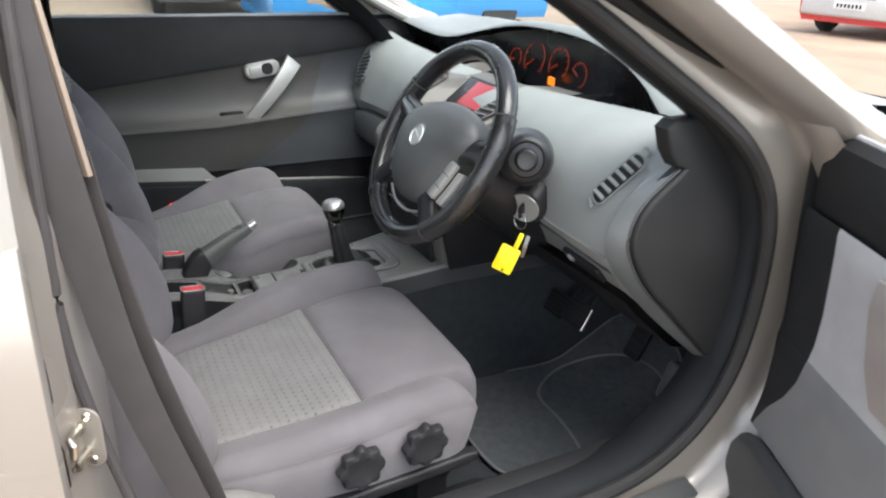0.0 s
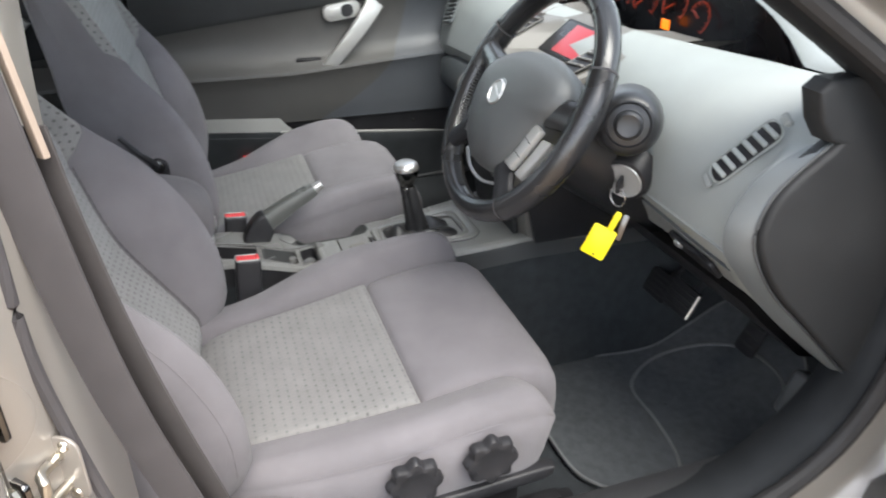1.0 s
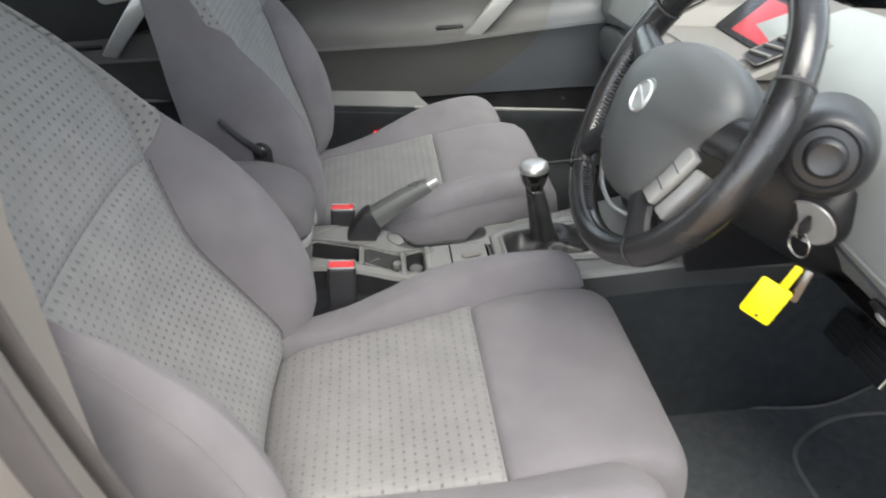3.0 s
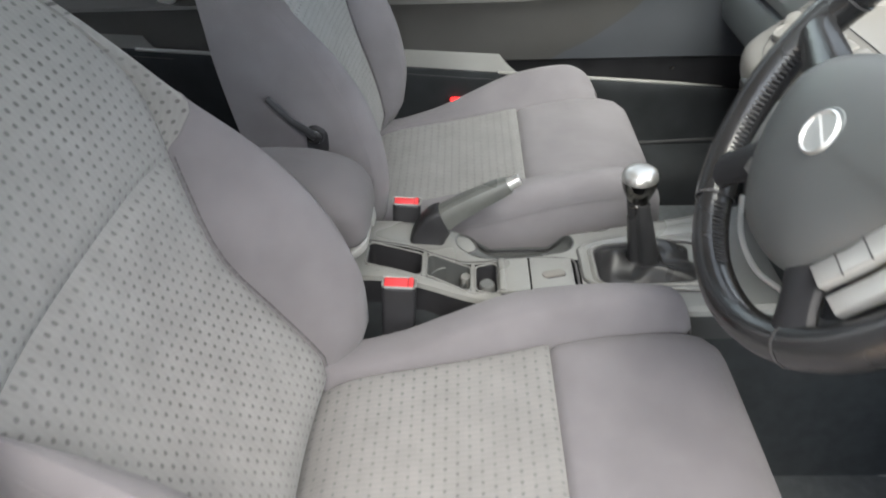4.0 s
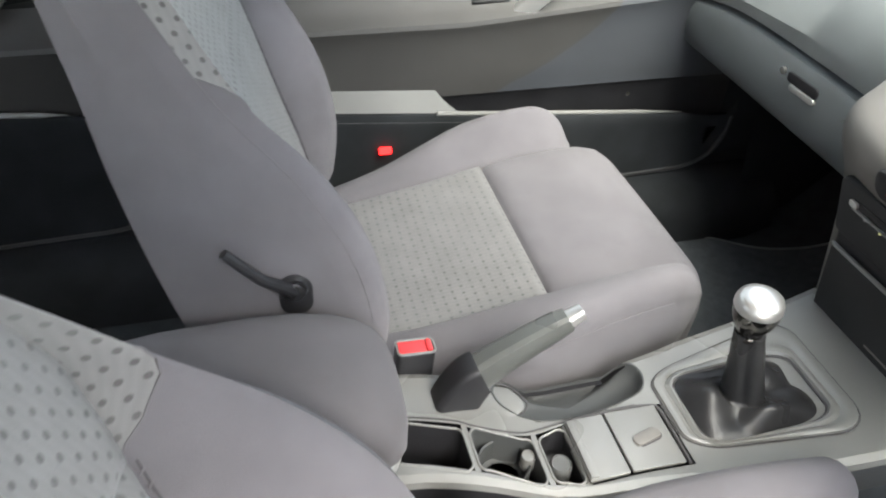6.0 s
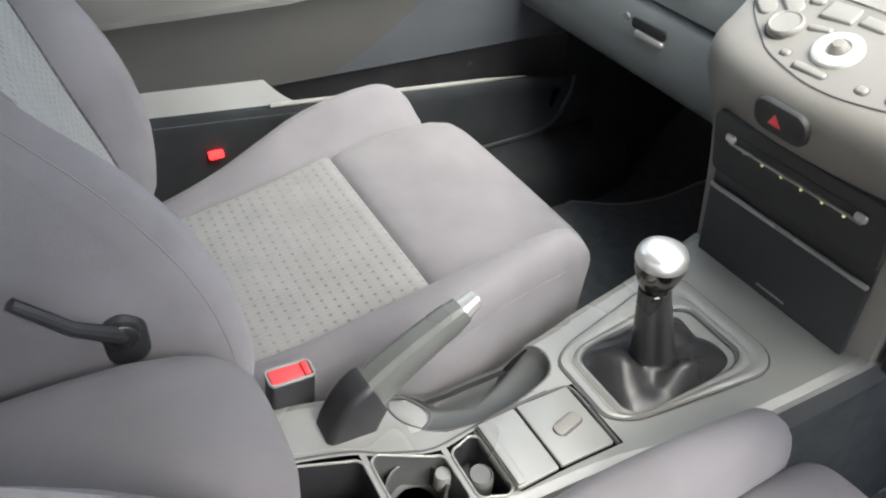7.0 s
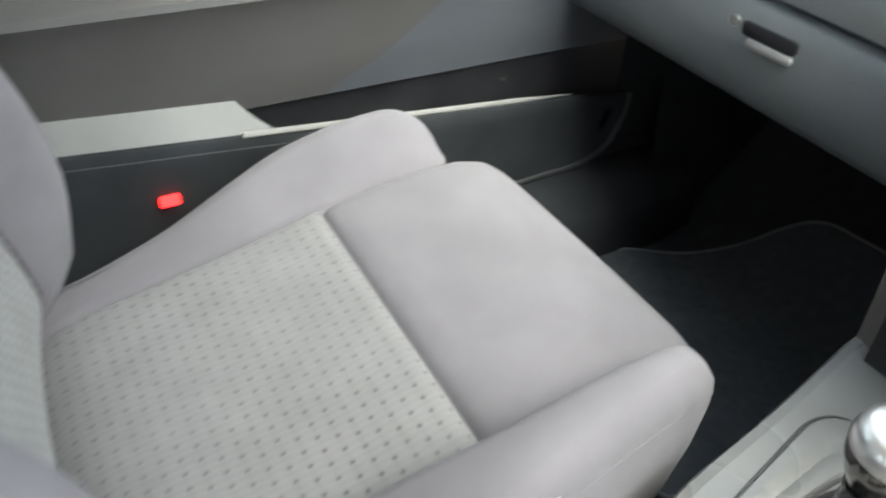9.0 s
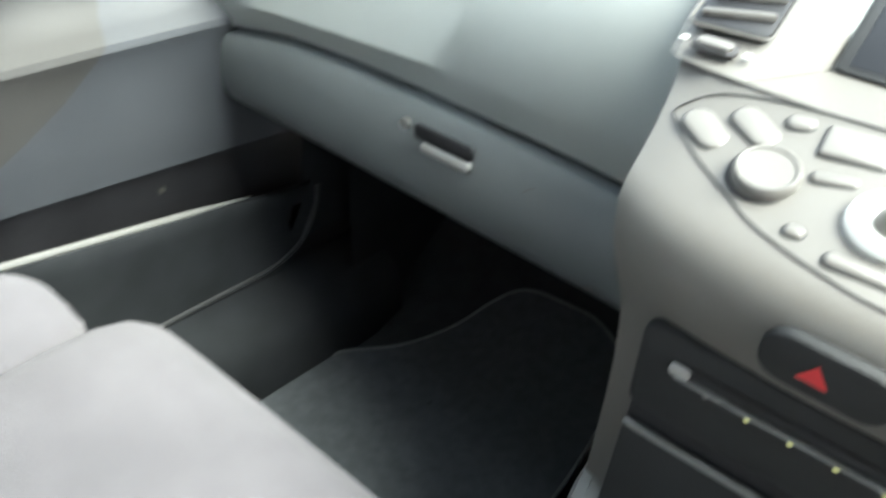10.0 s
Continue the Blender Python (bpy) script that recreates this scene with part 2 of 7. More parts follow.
def part(name, shape, mat, parent=None, label="", sharp=35, uv=None):
    """Links (verts, faces), in world metres, as one mesh object under a thing or a part."""
    verts, faces = shape
    base = ORIGIN[parent] if parent else Vector((0, 0, 0))
    me = bpy.data.meshes.new(name)
    me.from_pydata([tuple(Vector(v) - base) for v in verts], [], [tuple(q) for q in faces])
    bm = bmesh.new()
    bm.from_mesh(me)
    bmesh.ops.remove_doubles(bm, verts=bm.verts, dist=0.00001)
    bmesh.ops.recalc_face_normals(bm, faces=bm.faces)
    if uv:
        lay = bm.loops.layers.uv.new("UVMap")
        for fc in bm.faces:
            for lp in fc.loops:
                lp[lay].uv = uv(lp.vert.co + base)
    bm.to_mesh(me)
    bm.free()
    me.materials.append(mat)
    me.shade_smooth()
    me.set_sharp_from_angle(angle=radians(sharp))
    ob = new(name, me)
    if parent:
        ob.parent = parent
    ORIGIN[ob] = base
    if label:
        ob["label"] = label
    return ob


def structure(name, shape, mat, label, category, sharp=35):
    ob = part(name, shape, mat, None, label, sharp)
    return tagged(ob, label, category, kind="structure")


def lerp_table(table, k):
    """Smooth value at k from rows (k, value, ...)."""
    ks = [r[0] for r in table]
    if k <= ks[0]:
        return table[0][1:]
    if k >= ks[-1]:
        return table[-1][1:]
    i = max(n for n in range(len(ks) - 1) if ks[n] <= k)
    a = table[max(i - 1, 0)]
    b, c = table[i], table[i + 1]
    d = table[min(i + 2, len(table) - 1)]
    f = (k - b[0]) / (c[0] - b[0])
    out = []
    for j in range(1, len(b)):
        h = c[0] - b[0]
        mb = (c[j] - a[j]) / max(c[0] - a[0], 1e-6) * h
        mc = (d[j] - b[j]) / max(d[0] - b[0], 1e-6) * h
        out.append((2 * f**3 - 3 * f * f + 1) * b[j] + (f**3 - 2 * f * f + f) * mb + (-2 * f**3 + 3 * f * f) * c[j] + (f**3 - f * f) * mc)
    return out


def loft(rings, closed=False, caps=False, ends=False):
    """Skin over rings of equal length. closed: each ring closes on itself; caps: fill first and last ring; ends: join last ring to first."""
    n = len(rings[0])
    verts = [v for r in rings for v in r]
    faces = []
    for i in range(len(rings) - (0 if ends else 1)):
        i2 = (i + 1) % len(rings)
        for j in range(n if closed else n - 1):
            j2 = (j + 1) % n
            faces.append((i * n + j, i * n + j2, i2 * n + j2, i2 * n + j))
    if caps:
        faces.append(tuple(range(n)))
        faces.append(tuple(range((len(rings) - 1) * n, len(rings) * n)))
    return verts, faces


def join(*shapes):
    verts, faces = [], []
    for v, q in shapes:
        o = len(verts)
        verts += list(v)
        faces += [tuple(k + o for k in fc) for fc in q]
    return verts, faces


def moved(shape, m):
    return [m @ Vector(v) for v in shape[0]], shape[1]


def from_bm(bm):
    bm.verts.index_update()
    out = [v.co.copy() for v in bm.verts], [tuple(v.index for v in fc.verts) for fc in bm.faces]
    bm.free()
    return out


def box(c, s, r=0.004, seg=2):
    """A box with rounded edges: middle, size, radius."""
    bm = bmesh.new()
    bmesh.ops.create_cube(bm, size=1.0, matrix=Matrix.Translation(c) @ Matrix.Diagonal((*s, 1)))
    if r:
        bmesh.ops.bevel(bm, geom=bm.edges[:], offset=min(r, min(s) * 0.49), segments=seg, profile=0.5, affect="EDGES")
    return from_bm(bm)


def tube(path, r, n=10, flat=1.0, caps=True, closed=False, up=(0, 0, 1)):
    """A round (or flattened) bar along a path. r may be a list."""
    pts = [Vector(p) for p in path]
    rings = []
    for i, p in enumerate(pts):
        a = pts[i - 1] if (i or closed) else p
        b = pts[(i + 1) % len(pts)] if (i + 1 < len(pts) or closed) else p
        t = (b - a).normalized()
        side = t.cross(Vector(up))
        if side.length < 1e-4:
            side = t.cross(Vector((1, 0, 0)))
        side.normalize()
        top = side.cross(t).normalized()
        rr = r[i] if isinstance(r, (list, tuple)) else r
        rings.append([p + side * math.cos(2 * math.pi * k / n) * rr + top * math.sin(2 * math.pi * k / n) * rr * flat for k in range(n)])
    return loft(rings, closed=True, caps=caps and not closed, ends=closed)


def smooth_path(pts, n=8, closed=False):
    """Catmull-Rom through the points."""
    p = [Vector(q) for q in pts]
    m = len(p)
    out = []
    for i in range(m if closed else m - 1):
        a, b, c, d = (p[(i + k) % m] if closed else p[min(max(i + k, 0), m - 1)] for k in (-1, 0, 1, 2))
        for j in range(n):
            f = j / n
            out.append(0.5 * ((2 * b) + (c - a) * f + (2 * a - 5 * b + 4 * c - d) * f * f + (3 * b - a - 3 * c + d) * f**3))
    if not closed:
        out.append(p[-1])
    return out


def lathe(profile, m, n=24):
    """Turns (radius, height) about the local z of the pose m."""
    rings = [[m @ Vector((r * math.cos(2 * math.pi * k / n), r * math.sin(2 * math.pi * k / n), h)) for k in range(n)] for r, h in profile]
    return loft(rings, closed=True, caps=True)


def plate(outline, m, thick, r=0.002, seg=2):
    """A flat shape (x, y) of the pose m with thickness along its local z, edges rounded."""
    bm = bmesh.new()
    vs = [bm.verts.new((x, y, 0)) for x, y in outline]
    fc = bm.faces.new(vs)
    ret = bmesh.ops.extrude_face_region(bm, geom=[fc])
    bmesh.ops.translate(bm, verts=[v for v in ret["geom"] if isinstance(v, bmesh.types.BMVert)], vec=(0, 0, thick))
    bmesh.ops.recalc_face_normals(bm, faces=bm.faces)
    if r:
        bmesh.ops.bevel(bm, geom=[e for e in bm.edges if abs(e.verts[0].co.z - e.verts[1].co.z) < 1e-6], offset=r, segments=seg, profile=0.5, affect="EDGES")
    bmesh.ops.transform(bm, matrix=m, verts=bm.verts)
    return from_bm(bm)


def round_rect(w, h, r, n=5):
    out = []
    for cx, cy, a0 in ((w / 2 - r, h / 2 - r, 0), (-w / 2 + r, h / 2 - r, 90), (-w / 2 + r, -h / 2 + r, 180), (w / 2 - r, -h / 2 + r, 270)):
        for k in range(n + 1):
            a = radians(a0 + 90 * k / n)
            out.append((cx + r * math.cos(a), cy + r * math.sin(a)))
    return out


def frame_of(origin, ux, uy):
    """A pose from an origin and two directions (local x and y)."""
    x = Vector(ux).normalized()
    y = Vector(uy)
    z = x.cross(y).normalized()
    y = z.cross(x)
    m = Matrix((x, y, z)).transposed().to_4x4()
    m.translation = origin
    return m


def grid(us, vs, fn):
    return loft([[fn(u, v) for v in vs] for u in us])


def steps(a, b, n):
    return [a + (b - a) * k / n for k in range(n + 1)]


# ---------------------------------------------------------------- the car's shell
APERTURE = [(-0.33, 0.475), (-0.1, 0.455), (0.2, 0.450), (0.40, 0.462), (0.525, 0.530), (0.592, 0.645), (0.606, 0.81), (0.578, 0.945), (0.487, 1.052), (0.357, 1.146), (0.21, 1.242), (0.02, 1.345), (-0.13, 1.41), (-0.27, 1.43), (-0.36, 1.38), (-0.385, 1.20), (-0.395, 1.0), (-0.392, 0.8), (-0.375, 0.6)]


def aperture_ring(off, x, tumble=True):
    """The door opening, grown by off, at that distance from the car's middle line. The upper half leans inwards."""
    pts = smooth_path([(0, y, z) for y, z in APERTURE], 5, closed=True)
    n = len(pts)
    out = []
    for i, p in enumerate(pts):
        t = (pts[(i + 1) % n] - pts[i - 1]).normalized()
        nrm = Vector((0, t.z, -t.y))
        q = p + nrm * off
        lean = max(0.0, q.z - 1.05) * 0.38 if tumble else 0.0
        out.append(Vector((x - lean, q.y, q.z)))
    return out


def side_shell(s):
    """Seal, inner trim and painted flange round one front door opening. s: +1 right, -1 left."""
    def behind(v):
        # the closed door's pocket stands in front of the seal
        return 0.035 * min(1.0, max(0.0, (0.90 - v.z) / 0.1)) * min(1.0, max(0.0, (v.y - 0.2) / 0.15))

    def side(ring):
        if s > 0:
            return [v for v in ring if v.y > -0.32 or v.z > 1.36]
        return [Vector((-v.x - behind(v), v.y, v.z - 0.06 * min(1.0, max(0.0, (0.64 - v.z) / 0.14)))) for v in ring]
    name = "right" if s > 0 else "left"
    flange = loft([[Vector((s * (v.x + (behind(v) if s < 0 else 0.0)), v.y, v.z - 0.06 * (s < 0) * min(1.0, max(0.0, (0.64 - v.z) / 0.14)))) for v in aperture_ring(o, x)] for o, x in ((0.008, 0.752), (0.014, 0.775), (0.03, 0.782), (0.05, 0.784), (0.062, 0.79), (0.068, 0.81), (0.072, 0.835), (0.085, 0.85))], closed=True)
    structure(f"door_flange_{name}", flange, PAINT, "silver painted door opening flange of the car body", "car body", sharp=50)
    structure(f"door_seal_{name}", tube(side(aperture_ring(0.002, 0.768)), 0.013, 10, closed=s < 0, up=(1, 0, 0)), RUBBER, "dark grey rubber seal round the door opening", "door seal")
    def clear(ring):
        # on the closed side the trim ends behind the door pocket
        return ring if s > 0 else [Vector((min(v.x, -0.772), v.y, v.z)) if v.y > 0.30 and v.z < 0.85 else v for v in ring]
    trim = loft([clear(side(aperture_ring(o, x))) for o, x in ((0.006, 0.756), (-0.006, 0.75), (-0.012, 0.735), (-0.008, 0.70), (0.02, 0.66))], closed=s < 0)
    structure(f"opening_trim_{name}", trim, SILL_BLACK, "black plastic inner trim round the door opening", "trim", sharp=60)


side_shell(1)
side_shell(-1)


SIDE = [(0.20, 0.80), (0.27, 0.835), (0.33, 0.845), (0.38, 0.84), (0.45, 0.855), (0.60, 0.875), (0.78, 0.88), (0.92, 0.87), (1.0, 0.855), (1.05, 0.835)]
# front wings and bonnet
for s, nm in ((1, "right"), (-1, "left")):
    rows = []
    for y in steps(0.715, 1.9, 10):
        k = (y - 0.715) / 1.2
        drop = 0.12 * k * k + 0.08 * k
        tuck = 0.10 * k**3
        prof = [(z, x) for z, x in SIDE[3:-3]] + [(0.90, 0.868)]
        ring = [Vector((s * (x - tuck), y, z - drop * max(0, (z - 0.4) / 0.6))) for z, x in prof]
        ring += [Vector((s * (0.845 - tuck), y, 0.945 - drop)), Vector((s * (0.82 - tuck), y, 0.965 - drop)), Vector((s * (0.76 - tuck), y, 0.975 - drop)), Vector((s * (0.70 - tuck), y, 0.975 - drop))]
        rows.append(ring)
    structure(f"front_wing_{nm}", loft(rows), PAINT, "silver front wing of the car", "car body", sharp=50)
    sill = loft([[Vector((s * x, y, z)) for x, z in ((0.738, 0.36), (0.738, 0.446), (0.75, 0.442), (0.79, 0.43), (0.835, 0.40), (0.845, 0.34), (0.83, 0.25), (0.78, 0.2), (0.738, 0.2))] for y in steps(-1.3, 0.72, 8)])
    structure(f"sill_{nm}", sill, PAINT, "silver painted car sill below the door opening", "car body", sharp=50)
    cover = loft([[Vector((s * x, y, z)) for x, z in ((0.60, 0.24), (0.61, 0.34), (0.625, 0.415 - 0.05 * (s < 0)), (0.65, 0.446 - 0.06 * (s < 0)), (0.70, 0.456 - 0.06 * (s < 0)), (0.73, 0.455 - 0.06 * (s < 0)), (0.744, 0.448 - 0.06 * (s < 0)))] for y in steps(-1.3, 0.72, 8)])
    # one cover in two tones: right with daylight, left with shade in the colour
    structure(f"sill_trim_{nm}", cover, SILL_GREY if s > 0 else SILL_BLACK, "black plastic sill cover", "trim", sharp=60)

structure("sill_plate", moved(box((0, 0, 0), (0.038, 0.60, 0.010), 0.005, 3), Matrix.Translation((0.805, 0.205, 0.438)) @ Matrix.Rotation(radians(16), 4, "Y")), LEDGE, "worn grey plastic strip on the door sill", "trim")

bonnet = loft([[Vector((x * (1 - 0.12 * k**3), 0.86 + 0.38 * (1 - (x / 0.70) ** 2) * (1 - k) + k * 1.05, 0.978 + 0.03 * (1 - (x / 0.7) ** 2) - 0.14 * k * k - 0.08 * k)) for x in steps(-0.70, 0.70, 14)] for k in steps(0, 1, 8)])
structure("bonnet", bonnet, PAINT, "silver car bonnet", "car body")

# rear side doors outside and pillars
for s, nm in ((1, "right"), (-1, "left")):
    outer = loft([[Vector((s * x, y, z)) for z, x in SIDE[3:]] + [Vector((s * 0.80, y, 1.055))] for y in steps(-0.415, -1.45, 6)])
    inner_edge = loft([[Vector((s * (x - d), -0.415 - e, z)) for z, x in SIDE[3:]] for d, e in ((0.0, 0.0), (0.006, -0.004), (0.016, -0.004), (0.03, 0.002), (0.05, 0.02))])
    structure(f"rear_door_skin_{nm}", join(outer, inner_edge), PAINT, "silver rear door of the car, closed", "car door", sharp=50)
    frame_path = smooth_path([(s * 0.815, -0.43, 1.04), (s * 0.77, -0.43, 1.20), (s * 0.70, -0.44, 1.40), (s * 0.66, -0.60, 1.45), (s * 0.65, -1.0, 1.44), (s * 0.68, -1.32, 1.35), (s * 0.76, -1.45, 1.15), (s * 0.815, -1.45, 1.05)], 5)
    structure(f"rear_window_frame_{nm}", tube(frame_path, 0.024, 8), PAINT, "silver frame of the rear side window", "window frame")
    pil = loft([[Vector((s * (x - max(0, z - 1.05) * 0.38), y, z)) for z in steps(0.44, 1.42, 10)] for x, y in ((0.65, -0.37), (0.70, -0.375), (0.745, -0.388), (0.775, -0.400), (0.80, -0.43), (0.76, -0.50), (0.70, -0.52), (0.65, -0.50))], closed=False)
    structure(f"pillar_{nm}", pil, PAINT, "silver painted centre pillar of the car", "pillar", sharp=50)
    pane = loft([[Vector((s * x, y, z)) for z, x in ((1.05, 0.815), (1.2, 0.768), (1.4, 0.695))] for y in (-0.45, -1.4)])
    structure(f"window_rear_{nm}", pane, GLASS, "clear rear side window glass", "window")
    
# roof, headliner, screens, rear wall
roof = loft([[Vector((x, y, 1.50 + 0.03 * (1 - (x / 0.62) ** 2) - 0.10 * max(0, (y + 0.05) / 0.25) ** 2 - 0.05 * max(0, (-1.1 - y) / 0.5) ** 2 - 0.04 * (abs(x) / 0.66) ** 6)) for x in steps(-0.66, 0.66, 12)] for y in steps(0.08, -1.6, 12)])
structure("roof", roof, PAINT, "silver car roof", "roof")
liner = ([Vector(v) - Vector((0, 0, 0.035)) for v in roof[0]], roof[1])
structure("ceiling", liner, HEADLINER, "light grey fabric headliner", "ceiling")
screen = loft([[Vector((x * (1 - 0.18 * k), 0.92 + 0.34 * (1 - (x / 0.72) ** 2) - k * (0.86 + 0.24 * (1 - (x / 0.72) ** 2)), 1.03 + 0.02 * (1 - (x / 0.72) ** 2) + k * 0.40)) for x in steps(-0.72, 0.72, 12)] for k in steps(0, 1, 6)])
structure("windscreen", screen, GLASS, "clear car windscreen", "window")
for s, nm in ((1, "right"), (-1, "left")):
    apath = [Vector((s * 0.745, 0.80, 1.0)), Vector((s * 0.735, 0.62, 1.06)), Vector((s * 0.70, 0.36, 1.19)), Vector((s * 0.66, 0.10, 1.335)), Vector((s * 0.62, -0.08, 1.43))]
    structure(f"windscreen_pillar_trim_{nm}", tube(smooth_path([p + Vector((s * 0.012, 0, 0.006)) for p in apath], 5), 0.024, 10, flat=0.7), TRIM if s > 0 else HEADLINER, "black windscreen pillar trim" if s > 0 else "light grey windscreen pillar trim", "pillar")
    opath = [Vector((s * 0.83, 0.78, 1.02)), Vector((s * 0.815, 0.66, 1.065)), Vector((s * 0.775, 0.42, 1.20)), Vector((s * 0.735, 0.18, 1.34)), Vector((s * 0.69, -0.02, 1.45)), Vector((s * 0.66, -0.3, 1.49)), Vector((s * 0.655, -0.9, 1.49))]
    structure(f"windscreen_pillar_{nm}", tube(smooth_path(opath, 6), 0.05, 12, flat=0.75), PAINT, "silver painted windscreen pillar", "pillar")
back = loft([[Vector((x, -1.62 - 0.12 * k + 0.1 * (x / 0.7) ** 2, 0.95 + 0.5 * k - 0.9 * (1 - k) * 0)) for x in steps(-0.68, 0.68, 6)] for k in (0, 1)])
structure("window_back", ([(v.x, -1.85 + (v.z - 0.95) * 0.5, v.z) for v in back[0]], back[1]), GLASS, "clear rear window", "window")
structure("parcel_shelf", box((0, -1.55, 0.96), (1.36, 0.5, 0.03), 0.006), TRIM, "black rear parcel shelf", "shelf")
structure("wall_rear", box((0, -1.82, 0.6), (1.5, 0.05, 0.75), 0.01), TRIM, "dark rear wall of the cabin", "wall")

# floor, toe board and bulkhead
floor = loft([[Vector((x, y, z)) for y, z in ((-1.8, 0.42), (-1.0, 0.40), (-0.85, 0.27), (-0.4, 0.265), (0.0, 0.265), (0.5, 0.262), (0.66, 0.27), (0.78, 0.31), (0.92, 0.42), (1.0, 0.52), (1.05, 0.70), (1.05, 1.045))] for x in (-0.72, -0.3, -0.13, 0.13, 0.3, 0.72)])
structure("floor", floor, CARPET, "black carpeted car floor with rising toe board", "floor")
for s, nm in ((1, "right"), (-1, "left")):
    kick = loft([[Vector((s * x, y, z)) for z, x in ((0.26, 0.64), (0.40, 0.655), (0.55, 0.675), (0.75, 0.69), (0.98, 0.70))] for y in (0.64, 0.72, 0.85, 1.06)])
    filler = loft([[Vector((s * x, y, z)) for z in (0.26, 0.42, 0.7, 1.0)] for x, y in ((0.735, 0.60), (0.735, 0.70), (0.72, 0.78), (0.70, 1.06))])
    structure(f"wall_front_{nm}", filler, SILL_BLACK, "black inner panel ahead of the door", "wall")
    structure(f"wall_kick_{nm}", kick, SILL_BLACK, "black kick panel in the footwell", "wall")

# ---------------------------------------------------------------- floor mats
FLOOR_Z = [(-1.0, 0.265), (0.0, 0.265), (0.5, 0.262), (0.66, 0.27), (0.78, 0.31), (0.92, 0.42), (1.0, 0.52)]


def floor_mat(name_side, outline, heel=None):
    pts = smooth_path([(x, y, 0) for x, y in outline], 4, closed=True)
    mid = sum(pts, Vector()) / len(pts)

    def height(p):
        return sum(lerp_table(FLOOR_Z, p.y + d)[0] for d in (-0.06, -0.03, 0.0, 0.03, 0.06)) / 5 + 0.010 + 0.002 * math.sin(14 * p.x + 9 * p.y)
    t = thing("floor_mat", (mid.x, mid.y, 0.27), f"black carpet mat with grey piping in the {name_side} footwell", "floor mat", "front floor mats")
    rings = []
    for k in (0.0, 0.15, 0.3, 0.45, 0.6, 0.75, 0.9, 1.0):
        ring = []
        for p in pts:
            q = mid + (p - mid) * max(k, 0.01)
            ring.append(Vector((q.x, q.y, height(q) + 0.008)))
        rings.append(ring)
    rings.append([Vector((p.x, p.y, height(p) - 0.004)) for p in pts])
    part("carpet", loft(rings, closed=True), MAT, t)
    part("piping", tube([Vector((p.x, p.y, height(p) + 0.007)) for p in pts], 0.0035, 6, closed=True), PIPING, t, "grey piping edge")
    if heel:
        part("heel_line", tube([Vector((p.x, p.y, height(p) + 0.008)) for p in smooth_path([(x, y, 0) for x, y in heel], 5)], 0.004, 6), PIPING, t, "curved heel pad edge")


floor_mat("driver's", [(0.155, 0.33), (0.30, 0.318), (0.43, 0.315), (0.495, 0.335), (0.550, 0.400), (0.586, 0.465), (0.592, 0.56), (0.578, 0.655), (0.515, 0.770), (0.440, 0.850), (0.340, 0.885), (0.240, 0.885), (0.185, 0.850), (0.176, 0.760), (0.186, 0.66), (0.168, 0.54), (0.145, 0.43)], [(0.583, 0.470), (0.495, 0.522), (0.396, 0.542), (0.306, 0.545), (0.262, 0.572), (0.228, 0.630), (0.222, 0.690), (0.245, 0.752), (0.300, 0.797), (0.380, 0.810), (0.450, 0.795), (0.515, 0.735), (0.560, 0.665)])
floor_mat("passenger's", [(-0.20, 0.30), (-0.40, 0.285), (-0.58, 0.30), (-0.628, 0.36), (-0.626, 0.43), (-0.612, 0.52), (-0.600, 0.575), (-0.545, 0.65), (-0.500, 0.735), (-0.475, 0.795), (-0.440, 0.832), (-0.38, 0.842), (-0.30, 0.842), (-0.235, 0.80), (-0.215, 0.68), (-0.205, 0.50)])


# ---------------------------------------------------------------- front seats
BASE_Z = [(-0.34, 0.500), (-0.31, 0.522), (-0.28, 0.542), (-0.25, 0.551), (-0.2, 0.557), (-0.1, 0.568), (0.0, 0.583), (0.06, 0.592), (0.12, 0.599), (0.17, 0.600)]
CREST_FAR = [(-0.31, 0.548), (-0.25, 0.551), (-0.2, 0.561), (-0.15, 0.575), (-0.08, 0.605), (-0.02, 0.630), (0.05, 0.648), (0.10, 0.653), (0.135, 0.651), (0.155, 0.647), (0.17, 0.642)]
CREST = [(-0.31, 0.560), (-0.2, 0.573), (-0.15, 0.588), (-0.08, 0.612), (-0.02, 0.630), (0.05, 0.645), (0.10, 0.651), (0.14, 0.652), (0.158, 0.650), (0.17, 0.647)]
CREST_LOW = [(-0.31, 0.556), (-0.2, 0.568), (-0.1, 0.584), (0.0, 0.603), (0.06, 0.613), (0.10, 0.616), (0.135, 0.614), (0.155, 0.611), (0.17, 0.606)]
BACK = [
    # z, bolster front, middle front, rear, half width, half insert
    (0.53, -0.285, -0.312, -0.400, 0.225, 0.160),
    (0.565, -0.250, -0.294, -0.420, 0.238, 0.160),
    (0.60, -0.238, -0.300, -0.428, 0.246, 0.160),
    (0.67, -0.231, -0.325, -0.445, 0.252, 0.158),
    (0.77, -0.250, -0.358, -0.465, 0.252, 0.155),
    (0.86, -0.294, -0.376, -0.480, 0.245, 0.188),
    (0.94, -0.354, -0.390, -0.490, 0.232, 0.222),
    (1.03, -0.402, -0.413, -0.505, 0.215, 0.208),
    (1.10, -0.442, -0.448, -0.515, 0.198, 0.188),
    (1.15, -0.476, -0.474, -0.522, 0.172, 0.160),
    (1.175, -0.508, -0.503, -0.524, 0.135, 0.128),
]


